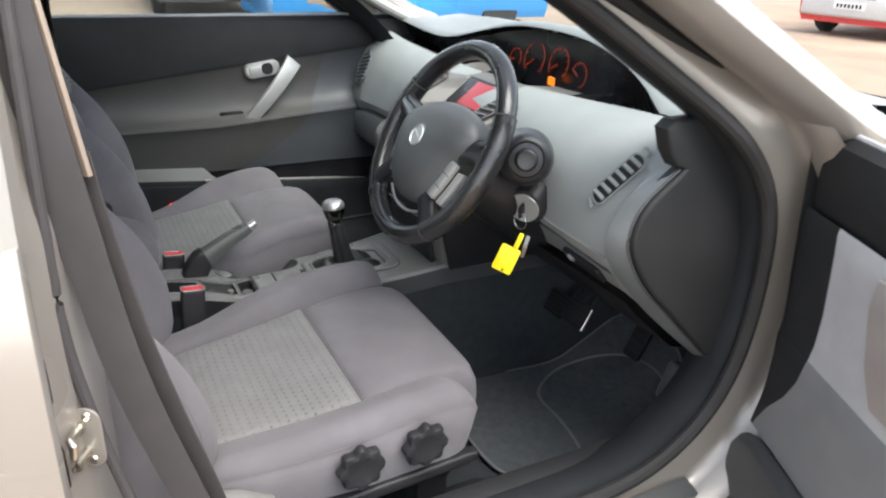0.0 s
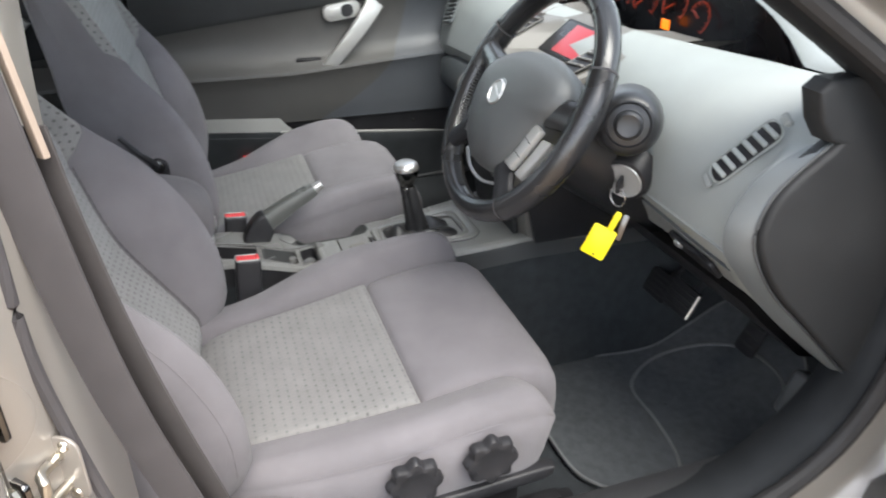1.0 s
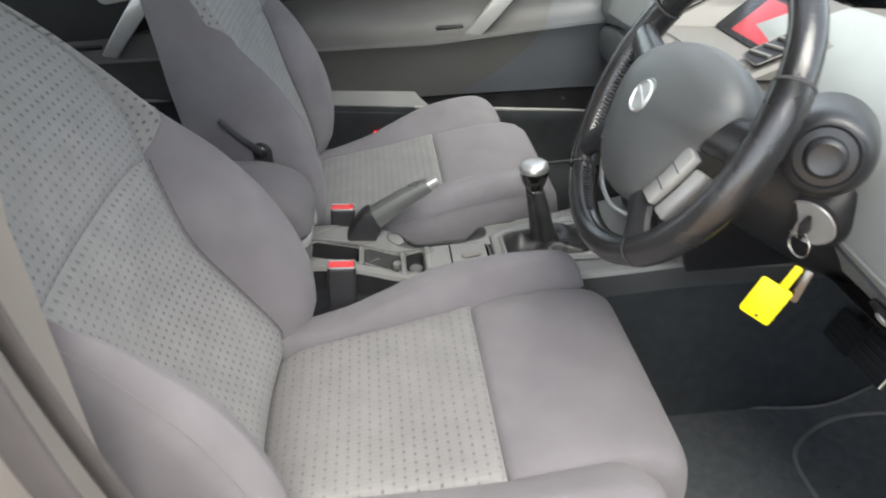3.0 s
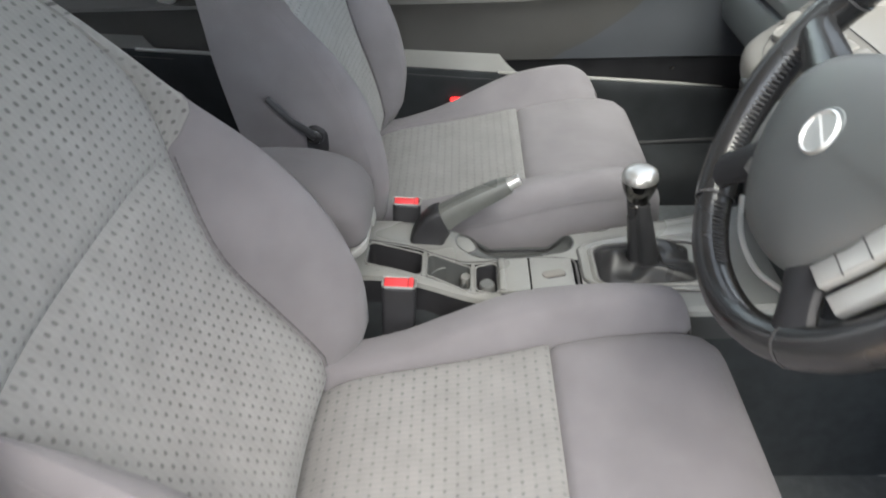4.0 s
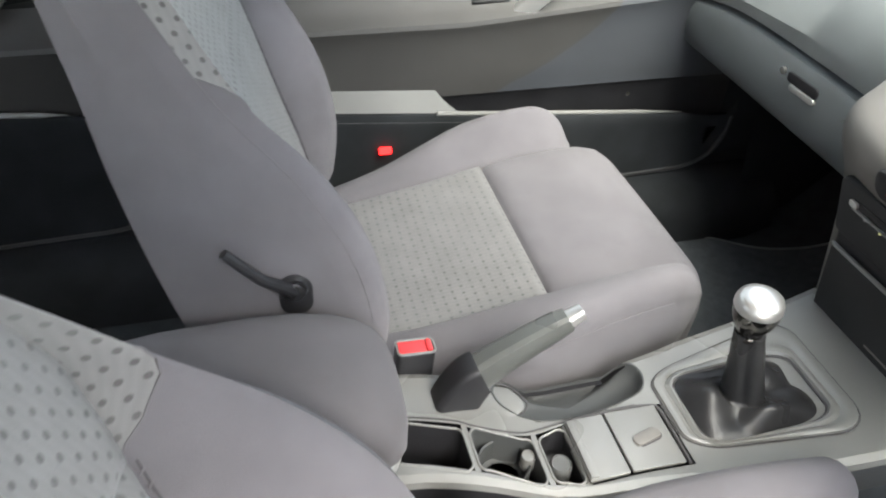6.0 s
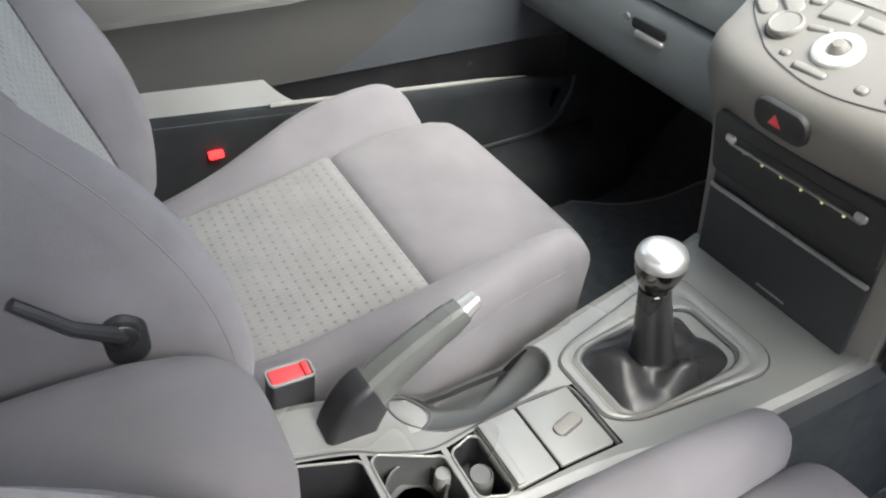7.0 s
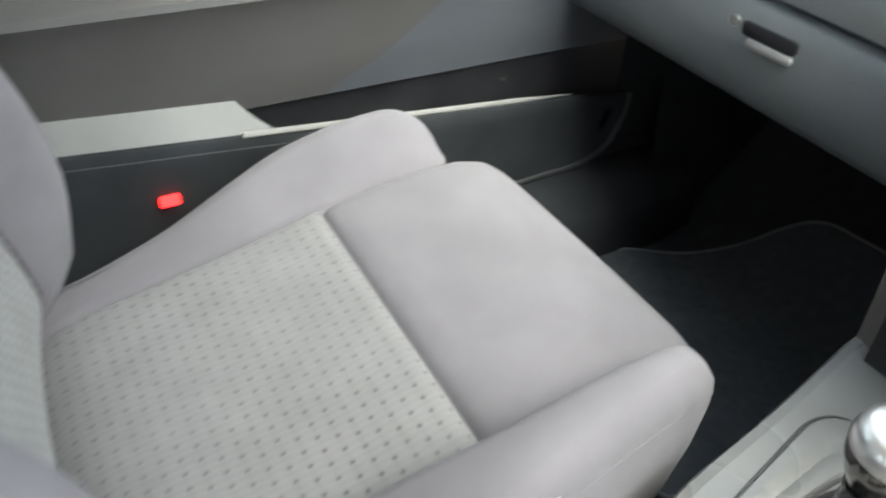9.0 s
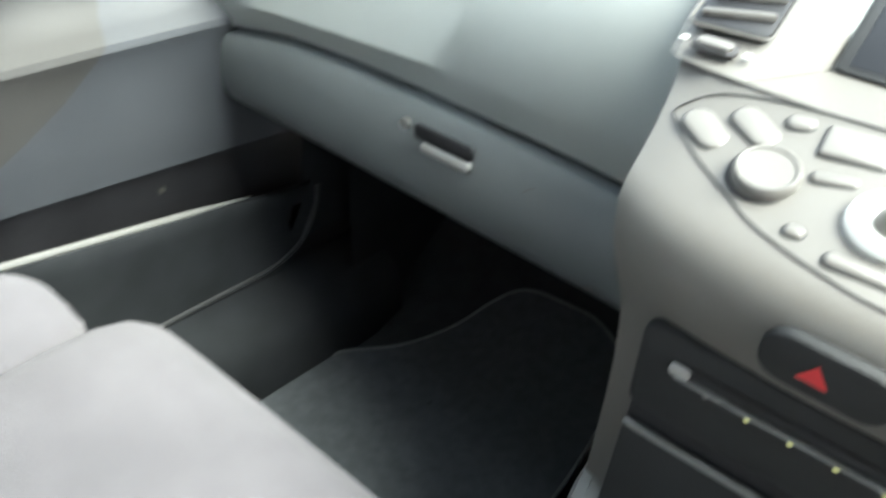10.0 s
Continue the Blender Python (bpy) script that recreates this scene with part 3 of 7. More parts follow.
def seat_knob(parent, at, s):
    """An eight-lobed hand wheel on the seat's side."""
    rings = []
    for h, r in ((0.0, 0.020), (0.004, 0.030), (0.010, 0.037), (0.020, 0.037), (0.025, 0.034), (0.027, 0.026), (0.024, 0.018), (0.024, 0.001)):
        ring = []
        for k in range(64):
            a = 2 * math.pi * k / 64
            lobe = 1 + (0.10 * math.cos(8 * a) if r > 0.028 else 0.0)
            ring.append(Vector((at[0] + s * h, at[1] + r * lobe * math.cos(a), at[2] + r * lobe * math.sin(a))))
        rings.append(ring)
    part("adjuster_knob", loft(rings, closed=True, caps=True), BLACK, parent, "black lobed hand wheel")


def seat(cx, s, recline, label, reach=1.08):
    """A front seat. s: +1 with its outer side to the right."""
    t = thing("front_bucket_seat", (cx, -0.1, 0.27), label, "car seat", "front seats")

    def w(x, y, z):
        return Vector((cx + s * x, y, z))
    lean = Matrix.Translation((0, -0.27, 0.58)) @ Matrix.Rotation(radians(recline), 4, "X") @ Matrix.Translation((0, 0.27, -0.58))

    # cushion insert, narrower towards the backrest
    def panel_half(y):
        return 0.176 - 0.030 * min(1.0, max(0.0, -y / 0.30))

    def ins(x, y):
        flat = x
        x = x * panel_half(y) / 0.176
        e = min(0.176 - abs(flat), 0.0 - y) if y < 0 else 0.0
        groove = -0.007 * max(0.0, 1 - e / 0.010) ** 2
        return w(x, y, lerp_table(BASE_Z, y)[0] + groove + 0.004 - 0.010 * (1 - (x / 0.176) ** 2) * min(1, -y / 0.1))
    xs = [-0.176, -0.172, -0.166, -0.15] + steps(-0.13, 0.13, 8) + [0.15, 0.166, 0.172, 0.176]
    ys = steps(-0.34, -0.03, 10) + [-0.016, -0.008, -0.004, 0.0]
    part("cushion_insert", grid(xs, ys, ins), CUSHION_INSERT, t, "light grey dotted cloth panel", uv=lambda v: (v.x - cx + 0.5, v.y + 1.0))

    # thigh pad with its rounded front
    prof = [(0.0, 0.574), (0.004, 0.580), (0.010, 0.586), (0.03, 0.592), (0.07, 0.600), (0.12, 0.606), (0.16, 0.606), (0.185, 0.599), (0.202, 0.585), (0.212, 0.562), (0.215, 0.53), (0.212, 0.48), (0.200, 0.43), (0.17, 0.415)]

    def pad(x, k):
        y, z = prof[k]
        if abs(x) > 0.1845:
            # the pad's side folds in under the bolsters
            f = 0.35 if abs(x) < 0.1855 else 0.95
            y, z = y + (0.06 - y) * f, z + (0.47 - z) * f
            x = math.copysign(0.184, x)
        y *= reach
        ax = abs(x)
        c = max(0.0, (ax - 0.13) / 0.06)
        return w(x, y - 0.012 * c * c * (y / 0.21 if y > 0 else 0) - (0.014 * max(0.0, (ax - 0.168) / 0.016) ** 2 if y > 0.15 else 0.0), z - 0.012 * max(0.0, (ax - 0.152) / 0.032) ** 2 - 0.010 * max(0.0, (ax - 0.175) / 0.009) + 0.003 * (1 - (x / 0.2) ** 2))
    part("thigh_pad", grid([-0.186, -0.185, -0.184, -0.182, -0.179, -0.175, -0.170, -0.163, -0.153, -0.135] + steps(-0.11, 0.11, 8) + [0.135, 0.153, 0.163, 0.170, 0.175, 0.179, 0.182, 0.184, 0.185, 0.186], range(len(prof)), pad), CLOTH, t, "plain grey cloth front pad")

    # side bolsters
    for side in (1, -1):
        rings = []
        crest = CREST_FAR if s < 0 and side > 0 else CREST_LOW if s > 0 and side > 0 else CREST

        def edge_x(y):
            """The bolster's outer edge: tucked in towards the backrest, rounded off at the front."""
            return 0.252 - 0.040 * min(1.0, max(0.0, (-0.02 - y) / 0.26)) ** 1.3 - 0.018 * max(0.0, (y - 0.150) / 0.049) ** 2.5 - (0.030 * min(1.0, max(0.0, (y + 0.06) / 0.24)) if side < 0 else 0.0)
        def section(y):
            b = min(lerp_table(BASE_Z, y)[0], lerp_table(crest, y)[0] - 0.003)
            c = lerp_table(crest, y)[0]
            xo = edge_x(y)
            d = c - b
            xi = min(panel_half(y) - 0.002, xo - 0.036)
            low = [(xo + 0.004, 0.10), (xo + 0.003, 0.13), (xo + 0.006, 0.16), (xo + 0.007, 0.40), (xo + 0.004, 0.64), (xo - 0.004, 0.92), (xo - 0.03, 1.0)]
            # the roll beside the console stands steeper than the one beside the door
            rise = ((0.003, 0.14), (0.007, 0.44), (0.014, 0.76), (0.023, 0.95)) if side < 0 else ((0.008, 0.05), (0.022, 0.28), (0.037, 0.62), (0.050, 0.90))
            sec = [(xi, b - 0.012), (xi + 0.001, b - 0.003)] + [(xi + e, b + 0.003 + k * d) for e, k in rise] + [(xo - (0.018 if side < 0 else 0.024), c), (xo - 0.012, c - 0.003), (xo - 0.003, c - 0.011)] + [(x, c - 0.014 - (c - 0.014 - 0.43) * f) for x, f in low]
            return [(x, min(z, c)) for x, z in sec]
        for y in steps(-0.31, 0.095, 18) + ([0.115, 0.132] if side < 0 else [0.110] if s > 0 else []):
            rings.append([w(side * x, y, z) for x, z in section(y)])
        # the front end: a soft roll drawn in towards the section's heart
        y0, front_y = (0.140, 0.198) if side < 0 else (0.100, 0.186) if s < 0 else (0.122, 0.199)
        sec = section(y0)
        top = max(z for x, z in sec)
        heart = (sec[6][0] - 0.012, top - 0.055)
        for a in steps(0, 90, 11):
            q, r = math.sin(radians(a)), 1 - math.cos(radians(a))
            ring = []
            for j, (x, z) in enumerate(sec):
                hz = min(heart[1], z + 0.02) if z < heart[1] else heart[1]
                dx, dz = heart[0] - x, hz - z
                n = max(0.03, math.hypot(dx, dz))
                high = max(0.0, 1 - (top - z) / 0.07)
                ring.append(w(side * (x + dx / n * (0.022 + 0.008 * (1 - high)) * r), y0 + (front_y - y0 - 0.014 * high ** 1.5 - 0.032 * min(1.0, (top - z) / 0.17) ** 1.3) * q, z + dz / n * 0.030 * r - (0.022 if side < 0 else 0.040 if s > 0 else 0.050) * high * r - (0.035 * r if j < 3 and side > 0 else 0.0)))
            rings.append(ring)
        tip = rings[-1]
        mid = Vector((sum(p.x for p in tip) / len(tip), tip[0].y, 0))
        rings.append([Vector((mid.x + (p.x - mid.x) * 0.4, p.y + 0.003, p.z - 0.010)) for p in tip])
        rings.append([Vector((mid.x, p.y + 0.004, p.z - 0.014)) for p in tip])
        part("bolster", loft(rings), CLOTH, t, sharp=80)
        stitch = [w(side * (edge_x(y) + 0.0036), y, lerp_table(crest, y)[0] - 0.014 - 0.115 * (lerp_table(crest, y)[0] - 0.444)) for y in steps(-0.2, 0.135 if side < 0 else 0.098, 20)]
        part("seam", tube(stitch, 0.0009, 5), STITCH, t)

    # backrest
    def row(z):
        yb, yc, yr, hw, iw = lerp_table(BACK, z)
        return yb, yc if s > 0 else yb - 0.62 * (yb - yc), yr, hw, iw
    zs = steps(0.53, 0.865, 13) + steps(0.885, 0.965, 8) + steps(0.99, 1.10, 4) + [1.12, 1.135, 1.15, 1.16, 1.168, 1.175]

    def back_insert(z0, z1, name):
        zz = [z0, z0 + 0.004, z0 + 0.010, z0 + 0.016] + [q for q in zs if z0 + 0.022 < q < z1 - 0.022] + [z1 - 0.016, z1 - 0.010, z1 - 0.004, z1]

        def fn(z, u):
            yb, yc, yr, hw, iw = row(z)
            e = min(z - z0 if z0 > 0.54 else 1, z1 - z if z1 < 1.17 else 1, (1 - abs(u)) * iw + 0.3 * max(0.0, z - 0.93))
            groove = 0.0075 * max(0.0, 1 - e / 0.020) ** 2
            z += 0.012 * (1 - abs(u) ** 5) * max(0.0, 1 - abs(z - 0.885) / 0.15)
            return lean @ w(u * iw, yc - groove - 0.012 * (1 - u * u) * (0.4 + 0.6 * min(1, max(0, (1.1 - z) / 0.4))), z)
        part(name, grid(zz, [-1, -0.98, -0.94, -0.85] + steps(-0.7, 0.7, 8) + [0.85, 0.94, 0.98, 1], fn), INSERT, t, "light grey dotted cloth panel", uv=lambda v: (v.x - cx + 0.5, v.z * 1.05))
    back_insert(0.53, 0.885, "lumbar_insert")
    back_insert(0.885, 1.175, "shoulder_insert")
    for side in (1, -1):
        rings = []
        for z in zs:
            yb, yc, yr, hw, iw = row(z)
            d = yb - yc
            m = hw - iw
            sec = [(iw - 0.002, yc - 0.012), (iw, yc - 0.004), (iw + 0.05 * m, yc + 0.003 + 0.16 * d), (iw + 0.17 * m, yc + 0.46 * d), (iw + 0.35 * m, yc + 0.78 * d), (iw + 0.54 * m, yc + 0.96 * d), (iw + 0.72 * m, yb), (iw + 0.89 * m, yb - 0.007), (hw, yb - 0.022), (hw + 0.003, yb - 0.036), (hw + 0.0035, yb - 0.039)]
            rings.append([lean @ w(side * x, y, z) for x, y in sec])
        # the dotted cloth ends on a slanting seam, from the panel's edge up to the outer edge
        low = len([z for z in zs if z < 0.880])
        cutz = low + 8
        plain, dotted = [], []
        for i in range(cutz):
            for j in range(10):
                a, b, c, d = rings[i][j], rings[i][j + 1], rings[i + 1][j + 1], rings[i + 1][j]
                k = i - low
                if j > k:
                    plain.append((a, b, c, d))
                elif j < k:
                    dotted.append((a, b, c, d))
                else:
                    plain.append((a, b, c))
                    dotted.append((a, c, d))

        def sheet(polys):
            vs, fs = [], []
            for q in polys:
                fs.append(tuple(range(len(vs), len(vs) + len(q))))
                vs += q
            return vs, fs
        part("backrest_bolster", sheet(plain), CLOTH, t)
        part("seam", tube([rings[low + k][k] + Vector((0, 0.001, 0)) for k in range(9)], 0.0009, 5), STITCH, t)
        part("shoulder_edge", join(loft([r[:9] for r in rings[cutz:]]), sheet(dotted)), INSERT, t, uv=lambda v: (v.x - cx + 0.5 - side * s * (v.y + 0.36), v.z * 1.05))
        part("shoulder_side", loft([r[8:] for r in rings[cutz:]]), CLOTH, t)
        part("seam", tube([r[8] for r in rings[2:]], 0.0007, 5), STITCH, t)
        part("seam", tube([r[1] + Vector((0, 0.002, 0)) for r in rings[:low + 1]], 0.0011, 5), SEAM, t)
        ticks = []
        for r, r2 in zip(rings[2:low], rings[3:low + 1]):
            for u in (0.2, 0.65):
                a = r[1].lerp(r2[1], u)
                ticks.append(tube([a + Vector((-0.0035 * side * s, 0.0008, 0)), a + Vector((0.0015 * side * s, 0.0030, 0.001))], 0.0009, 4))
        part("stitching", join(*ticks), STITCH, t, "row of grey stitches")
    rings = []
    for z in zs:
        yb, yc, yr, hw, iw = row(z)
        y0 = yb - 0.039
        half = [(hw + 0.0035, y0), (hw + 0.004, y0 - 0.003), (hw + 0.004, y0 * 0.5 + yr * 0.5), (hw - 0.002, yr + 0.03), (hw - 0.014, yr + 0.008), (hw - 0.04, yr), (hw * 0.5, yr - 0.006)]
        sec = half + [(0.0, yr - 0.008)] + [(-x, y) for x, y in reversed(half)]
        rings.append([lean @ w(x, y, z) for x, y in sec])
    part("backrest_shell", loft(rings), CLOTH, t, "plain grey cloth sides and back")
    yb, yc, yr, hw, iw = row(1.175)
    part("headrest", moved(box((0, 0, 0), (0.25, 0.095, 0.17), 0.04, 4), lean @ Matrix.Translation((cx, -0.525, 1.30))), CLOTH, t)
    for px in (-0.06, 0.06):
        part("headrest_post", moved(tube([(cx + px, -0.52, 1.15), (cx + px, -0.525, 1.23)], 0.006), lean), CHROME, t)

    # recline lever on the inner side of the backrest
    hub = lean @ w(-0.252, -0.333, 0.752)
    tipv = lean @ w(-0.272, -0.390, 0.822)
    out = Vector((-s * 0.018, 0, 0))
    part("recline_lever", join(lathe([(0.001, -0.004), (0.015, -0.002), (0.0155, 0.006), (0.013, 0.010), (0.001, 0.011)], frame_of(hub, (0, 1, 0), (0, 0, -s)), 20), tube([hub + out * 0.6, hub + (tipv - hub) * 0.5 + out, tipv + out * 0.4], [0.0070, 0.0055, 0.0050], 10)), BLACK, t, "black recline lever")
    # black rounded plate just below the lever's hub
    part("lever_patch", plate(round_rect(0.034, 0.050, 0.016), frame_of(hub + Vector((-s * 0.001, 0.002, -0.012)), (0, 1, 0), (0, 0, -s)), 0.006, 0.003), BLACK, t)
    part("lever_cap", lathe([(0.0105, -0.004), (0.0115, 0.000), (0.010, 0.001), (0.001, 0.001)], frame_of(hub + out * 0.80, (0, 1, 0), (0, 0, -s)), 18), LEATHER, t)

    # frame and rails
    part("seat_base", join(box((cx, -0.05, 0.425), (0.44, 0.42, 0.05), 0.015)), BLACK, t)
    for side in (1, -1):
        part("rail", join(box((cx + side * 0.205, -0.02, 0.325), (0.04, 0.56, 0.028), 0.006), box((cx + side * 0.205, -0.02, 0.345), (0.024, 0.50, 0.02), 0.004), box((cx + side * 0.205, -0.16, 0.375), (0.014, 0.06, 0.08), 0.003), box((cx + side * 0.205, 0.12, 0.375), (0.014, 0.06, 0.08), 0.003)), BLACK, t)
    if s > 0:
        part("side_cover", plate([(-0.24, 0.434), (0.165, 0.458), (0.182, 0.466), (0.183, 0.480), (0.165, 0.482), (-0.24, 0.458)], frame_of((cx + 0.240, 0, 0), (0, 1, 0), (0, 0, 1)), 0.024, 0.006, 3), BLACK, t, "black plastic side bar")
        seat_knob(t, (cx + 0.258, -0.040, 0.533), 1)
        seat_knob(t, (cx + 0.258, 0.071, 0.541), 1)
        part("recliner_cover", plate([(-0.32, 0.44), (-0.22, 0.44), (-0.16, 0.455), (-0.17, 0.50), (-0.22, 0.53), (-0.30, 0.55)], frame_of((cx + 0.235, 0, 0), (0, 1, 0), (0, 0, 1)), 0.024, 0.006), CONSOLE, t, "grey plastic recliner cover")
    return t


seat(0.355, 1, 11, "grey cloth driver's seat with light dotted panels and two hand wheels")
seat(-0.355, -1, 0, "grey cloth passenger seat with light dotted panels and recline lever", 1.10)


# rear bench
def rear_bench():
    t = thing("rear_bench_seat", (0, -1.2, 0.4), "plain dark grey cloth rear bench seat", "car seat")
    part("bench_cushion", box((0, -1.12, 0.50), (1.2, 0.48, 0.16), 0.05, 4), CLOTH, t)
    part("bench_back", moved(box((0, 0, 0), (1.2, 0.14, 0.62), 0.05, 4), Matrix.Translation((0, -1.42, 0.80)) @ Matrix.Rotation(radians(20), 4, "X")), CLOTH, t)


rear_bench()


# ---------------------------------------------------------------- seat buckles and belts
def strap(path, width, thick, twist=(0, 1, 0)):
    pts = smooth_path(path, 8)
    wv = Vector(twist).normalized()
    rings = []
    for i, p in enumerate(pts):
        tdir = (pts[min(i + 1, len(pts) - 1)] - pts[max(i - 1, 0)]).normalized()
        side = (wv - tdir * wv.dot(tdir)).normalized()
        nrm = tdir.cross(side)
        rings.append([p + side * a * width / 2 + nrm * b * thick / 2 for a, b in ((-1, -1), (-0.92, -1.3), (0.92, -1.3), (1, -1), (1, 1), (0.92, 1.3), (-0.92, 1.3), (-1, 1))])
    return loft(rings, closed=True, caps=True)


def buckle(s, lift):
    t = thing("seat_belt_buckle", (0.112 * s, -0.2, 0.42), "black seat belt buckle with a red release button", "seat belt buckle", "front seat buckles")
    m = Matrix.Translation((0.117 * s, -0.206 + 0.25 * lift, 0.586 + lift)) @ Matrix.Rotation(radians(-4), 4, "X")
    part("housing", moved(join(box((0, 0, -0.020), (0.024, 0.046, 0.104), 0.006, 3), box((0, 0, -0.085), (0.022, 0.034, 0.06), 0.006, 2)), m), BLACK, t)
    rim_line = [m @ Vector((x, y, 0.0325)) for x, y in round_rect(0.0225, 0.0445, 0.005, 4)]
    part("bezel", tube(rim_line, 0.0016, 6, closed=True), CONSOLE, t, "pale grey bezel")
    part("button", moved(join(box((0, -0.004, 0.0310), (0.0190, 0.033, 0.005), 0.002, 2), box((0, 0.016, 0.0322), (0.0190, 0.007, 0.006), 0.002, 2)), m), RED, t, "red release button")
    part("stalk", tube([(0.117 * s, -0.206, 0.56), (0.117 * s, -0.215, 0.48), (0.117 * s, -0.235, 0.40)], [0.017, 0.014, 0.012], 10, flat=0.5), BLACK, t)
    part("strap", strap([(0.125 * s, -0.185, 0.50), (0.128 * s, -0.17, 0.46), (0.13 * s, -0.165, 0.42)], 0.030, 0.003, (0, 1, 0)), WEBBING, t, "short grey webbing strap")


buckle(1, 0.020)
buckle(-1, 0.0)

belt = thing("seat_belt", (0.70, -0.38, 0.45), "grey brown webbing seat belt hanging down the centre pillar", "seat belt")


part("webbing", strap([(0.690, -0.405, 1.38), (0.728, -0.396, 1.26), (0.747, -0.385, 1.15), (0.752, -0.372, 1.04), (0.752, -0.355, 0.91), (0.751, -0.338, 0.82), (0.750, -0.313, 0.72), (0.747, -0.286, 0.62), (0.742, -0.258, 0.53)], 0.040, 0.0026, (0.30, 0.95, 0)), WEBBING, belt)
# the inner run lies in shade, put into its darker webbing colour
part("inner_webbing", strap([(0.732, -0.362, 1.10), (0.733, -0.352, 1.02), (0.733, -0.334, 0.91), (0.732, -0.310, 0.80), (0.730, -0.285, 0.70), (0.727, -0.262, 0.60), (0.724, -0.245, 0.53)], 0.030, 0.0026, (0.5, 0.85, 0)), WEBBING_SHADED, belt, "inner run of the webbing, its shade put into a darker tone")
part("guide_strip", strap([(0.718, -0.378, 1.28), (0.740, -0.366, 1.18), (0.746, -0.354, 1.08)], 0.011, 0.004, (0.8, 0.6, 0)), STRIP_TAN, belt, "tan guide strip")
rear_seal = smooth_path([(0.705, -0.390, 1.36), (0.748, -0.394, 1.20), (0.766, -0.397, 1.03), (0.768, -0.397, 0.93), (0.767, -0.387, 0.84), (0.766, -0.366, 0.72), (0.764, -0.338, 0.60), (0.762, -0.296, 0.50), (0.760, -0.25, 0.465)], 8)
structure("pillar_seal", tube(rear_seal, 0.0060, 8), WEBBING, "dark rubber seal down the centre pillar", "door seal")
part("floor_anchor", box((0.735, -0.250, 0.515), (0.02, 0.06, 0.05), 0.005), STEEL, belt)

striker = thing("door_striker", (0.78, -0.38, 0.80), "plated steel door striker on the centre pillar", "door striker")
STRIKER = frame_of((0.773, -0.391, 0.811), (0.5, 0.87, 0), (0, 0, 1))
part("striker_plate", plate(round_rect(0.030, 0.072, 0.014), STRIKER, 0.004, 0.0015), PAINT, striker)
part("striker_loop", tube([STRIKER @ Vector(p) for p in ((-0.004, 0.017, 0.002), (-0.004, 0.017, 0.026), (-0.002, 0.0165, 0.0305), (0.002, 0.014, 0.033), (0.002, 0.0, 0.034), (0.002, -0.014, 0.033), (-0.002, -0.0165, 0.0305), (-0.004, -0.017, 0.026), (-0.004, -0.017, 0.002))], 0.0046, 10), STEEL, striker)
for dz in (-0.027, 0.027):
    part("screw", lathe([(0.001, 0.0060), (0.004, 0.0060), (0.0055, 0.004), (0.0058, 0.002)], STRIKER @ Matrix.Translation((0.002, dz, 0)), 12), STEEL, striker)

rear_hinge = thing("rear_door_hinge", (0.80, -0.42, 0.82), "dark bolted steel hinge of the rear door", "door hinge")
for z in (0.905, 0.805):
    hb = part("hinge_leaf", plate(round_rect(0.030, 0.055, 0.006), frame_of((0.797, -0.424, z), (0.7, 0.7, 0), (0, 0, 1)), 0.006, 0.0015), DARK_CHROME, rear_hinge)
    for dz in (-0.014, 0.014):
        part("bolt", lathe([(0.007, 0.004), (0.007, 0.010), (0.005, 0.012), (0.001, 0.012)], frame_of((0.797, -0.424, z + dz), (0.7, 0.7, 0), (0, 0, 1)), 6), STEEL, hb)


# ---------------------------------------------------------------- dashboard
DASH_ROWS = [
    # x, then y and z of nine points from the lower edge to the cluster's lower lip
    (-0.770, 0.58, 0.66, 0.485, 0.690, 0.478, 0.745, 0.476, 0.765, 0.466, 0.800, 0.490, 0.905, 0.520, 0.960, 0.560, 1.000, 0.600, 1.010),
    (-0.600, 0.58, 0.66, 0.480, 0.690, 0.466, 0.775, 0.468, 0.795, 0.456, 0.818, 0.480, 0.905, 0.510, 0.955, 0.550, 0.990, 0.585, 1.000),
    (-0.300, 0.57, 0.66, 0.470, 0.695, 0.461, 0.777, 0.463, 0.797, 0.450, 0.832, 0.465, 0.905, 0.490, 0.950, 0.530, 0.982, 0.575, 0.992),
    (0.000, 0.57, 0.67, 0.460, 0.700, 0.456, 0.765, 0.458, 0.785, 0.446, 0.820, 0.458, 0.905, 0.485, 0.950, 0.525, 0.980, 0.575, 0.990),
    (0.250, 0.60, 0.66, 0.455, 0.730, 0.428, 0.790, 0.422, 0.815, 0.420, 0.850, 0.430, 0.905, 0.460, 0.955, 0.515, 0.990, 0.572, 1.003),
    (0.450, 0.62, 0.64, 0.440, 0.750, 0.405, 0.800, 0.396, 0.825, 0.395, 0.860, 0.405, 0.910, 0.440, 0.965, 0.500, 1.005, 0.568, 1.018),
    (0.580, 0.63, 0.61, 0.430, 0.755, 0.393, 0.800, 0.383, 0.830, 0.385, 0.870, 0.400, 0.915, 0.435, 0.970, 0.490, 1.012, 0.560, 1.028),
    (0.700, 0.64, 0.590, 0.425, 0.758, 0.388, 0.800, 0.378, 0.830, 0.380, 0.870, 0.405, 0.925, 0.440, 0.980, 0.490, 1.025, 0.560, 1.045),
]
UPPER = [(-0.77, 1.046), (-0.52, 1.036), (-0.42, 1.036), (-0.36, 1.044), (-0.28, 1.064), (-0.18, 1.090), (-0.05, 1.104), (0.18, 1.101), (0.35, 1.076), (0.47, 1.045), (0.525, 1.026), (0.60, 1.034), (0.70, 1.047)]
DX = steps(-0.77, 0.70, 42)
DX_PAD = steps(-0.77, 0.655, 41)


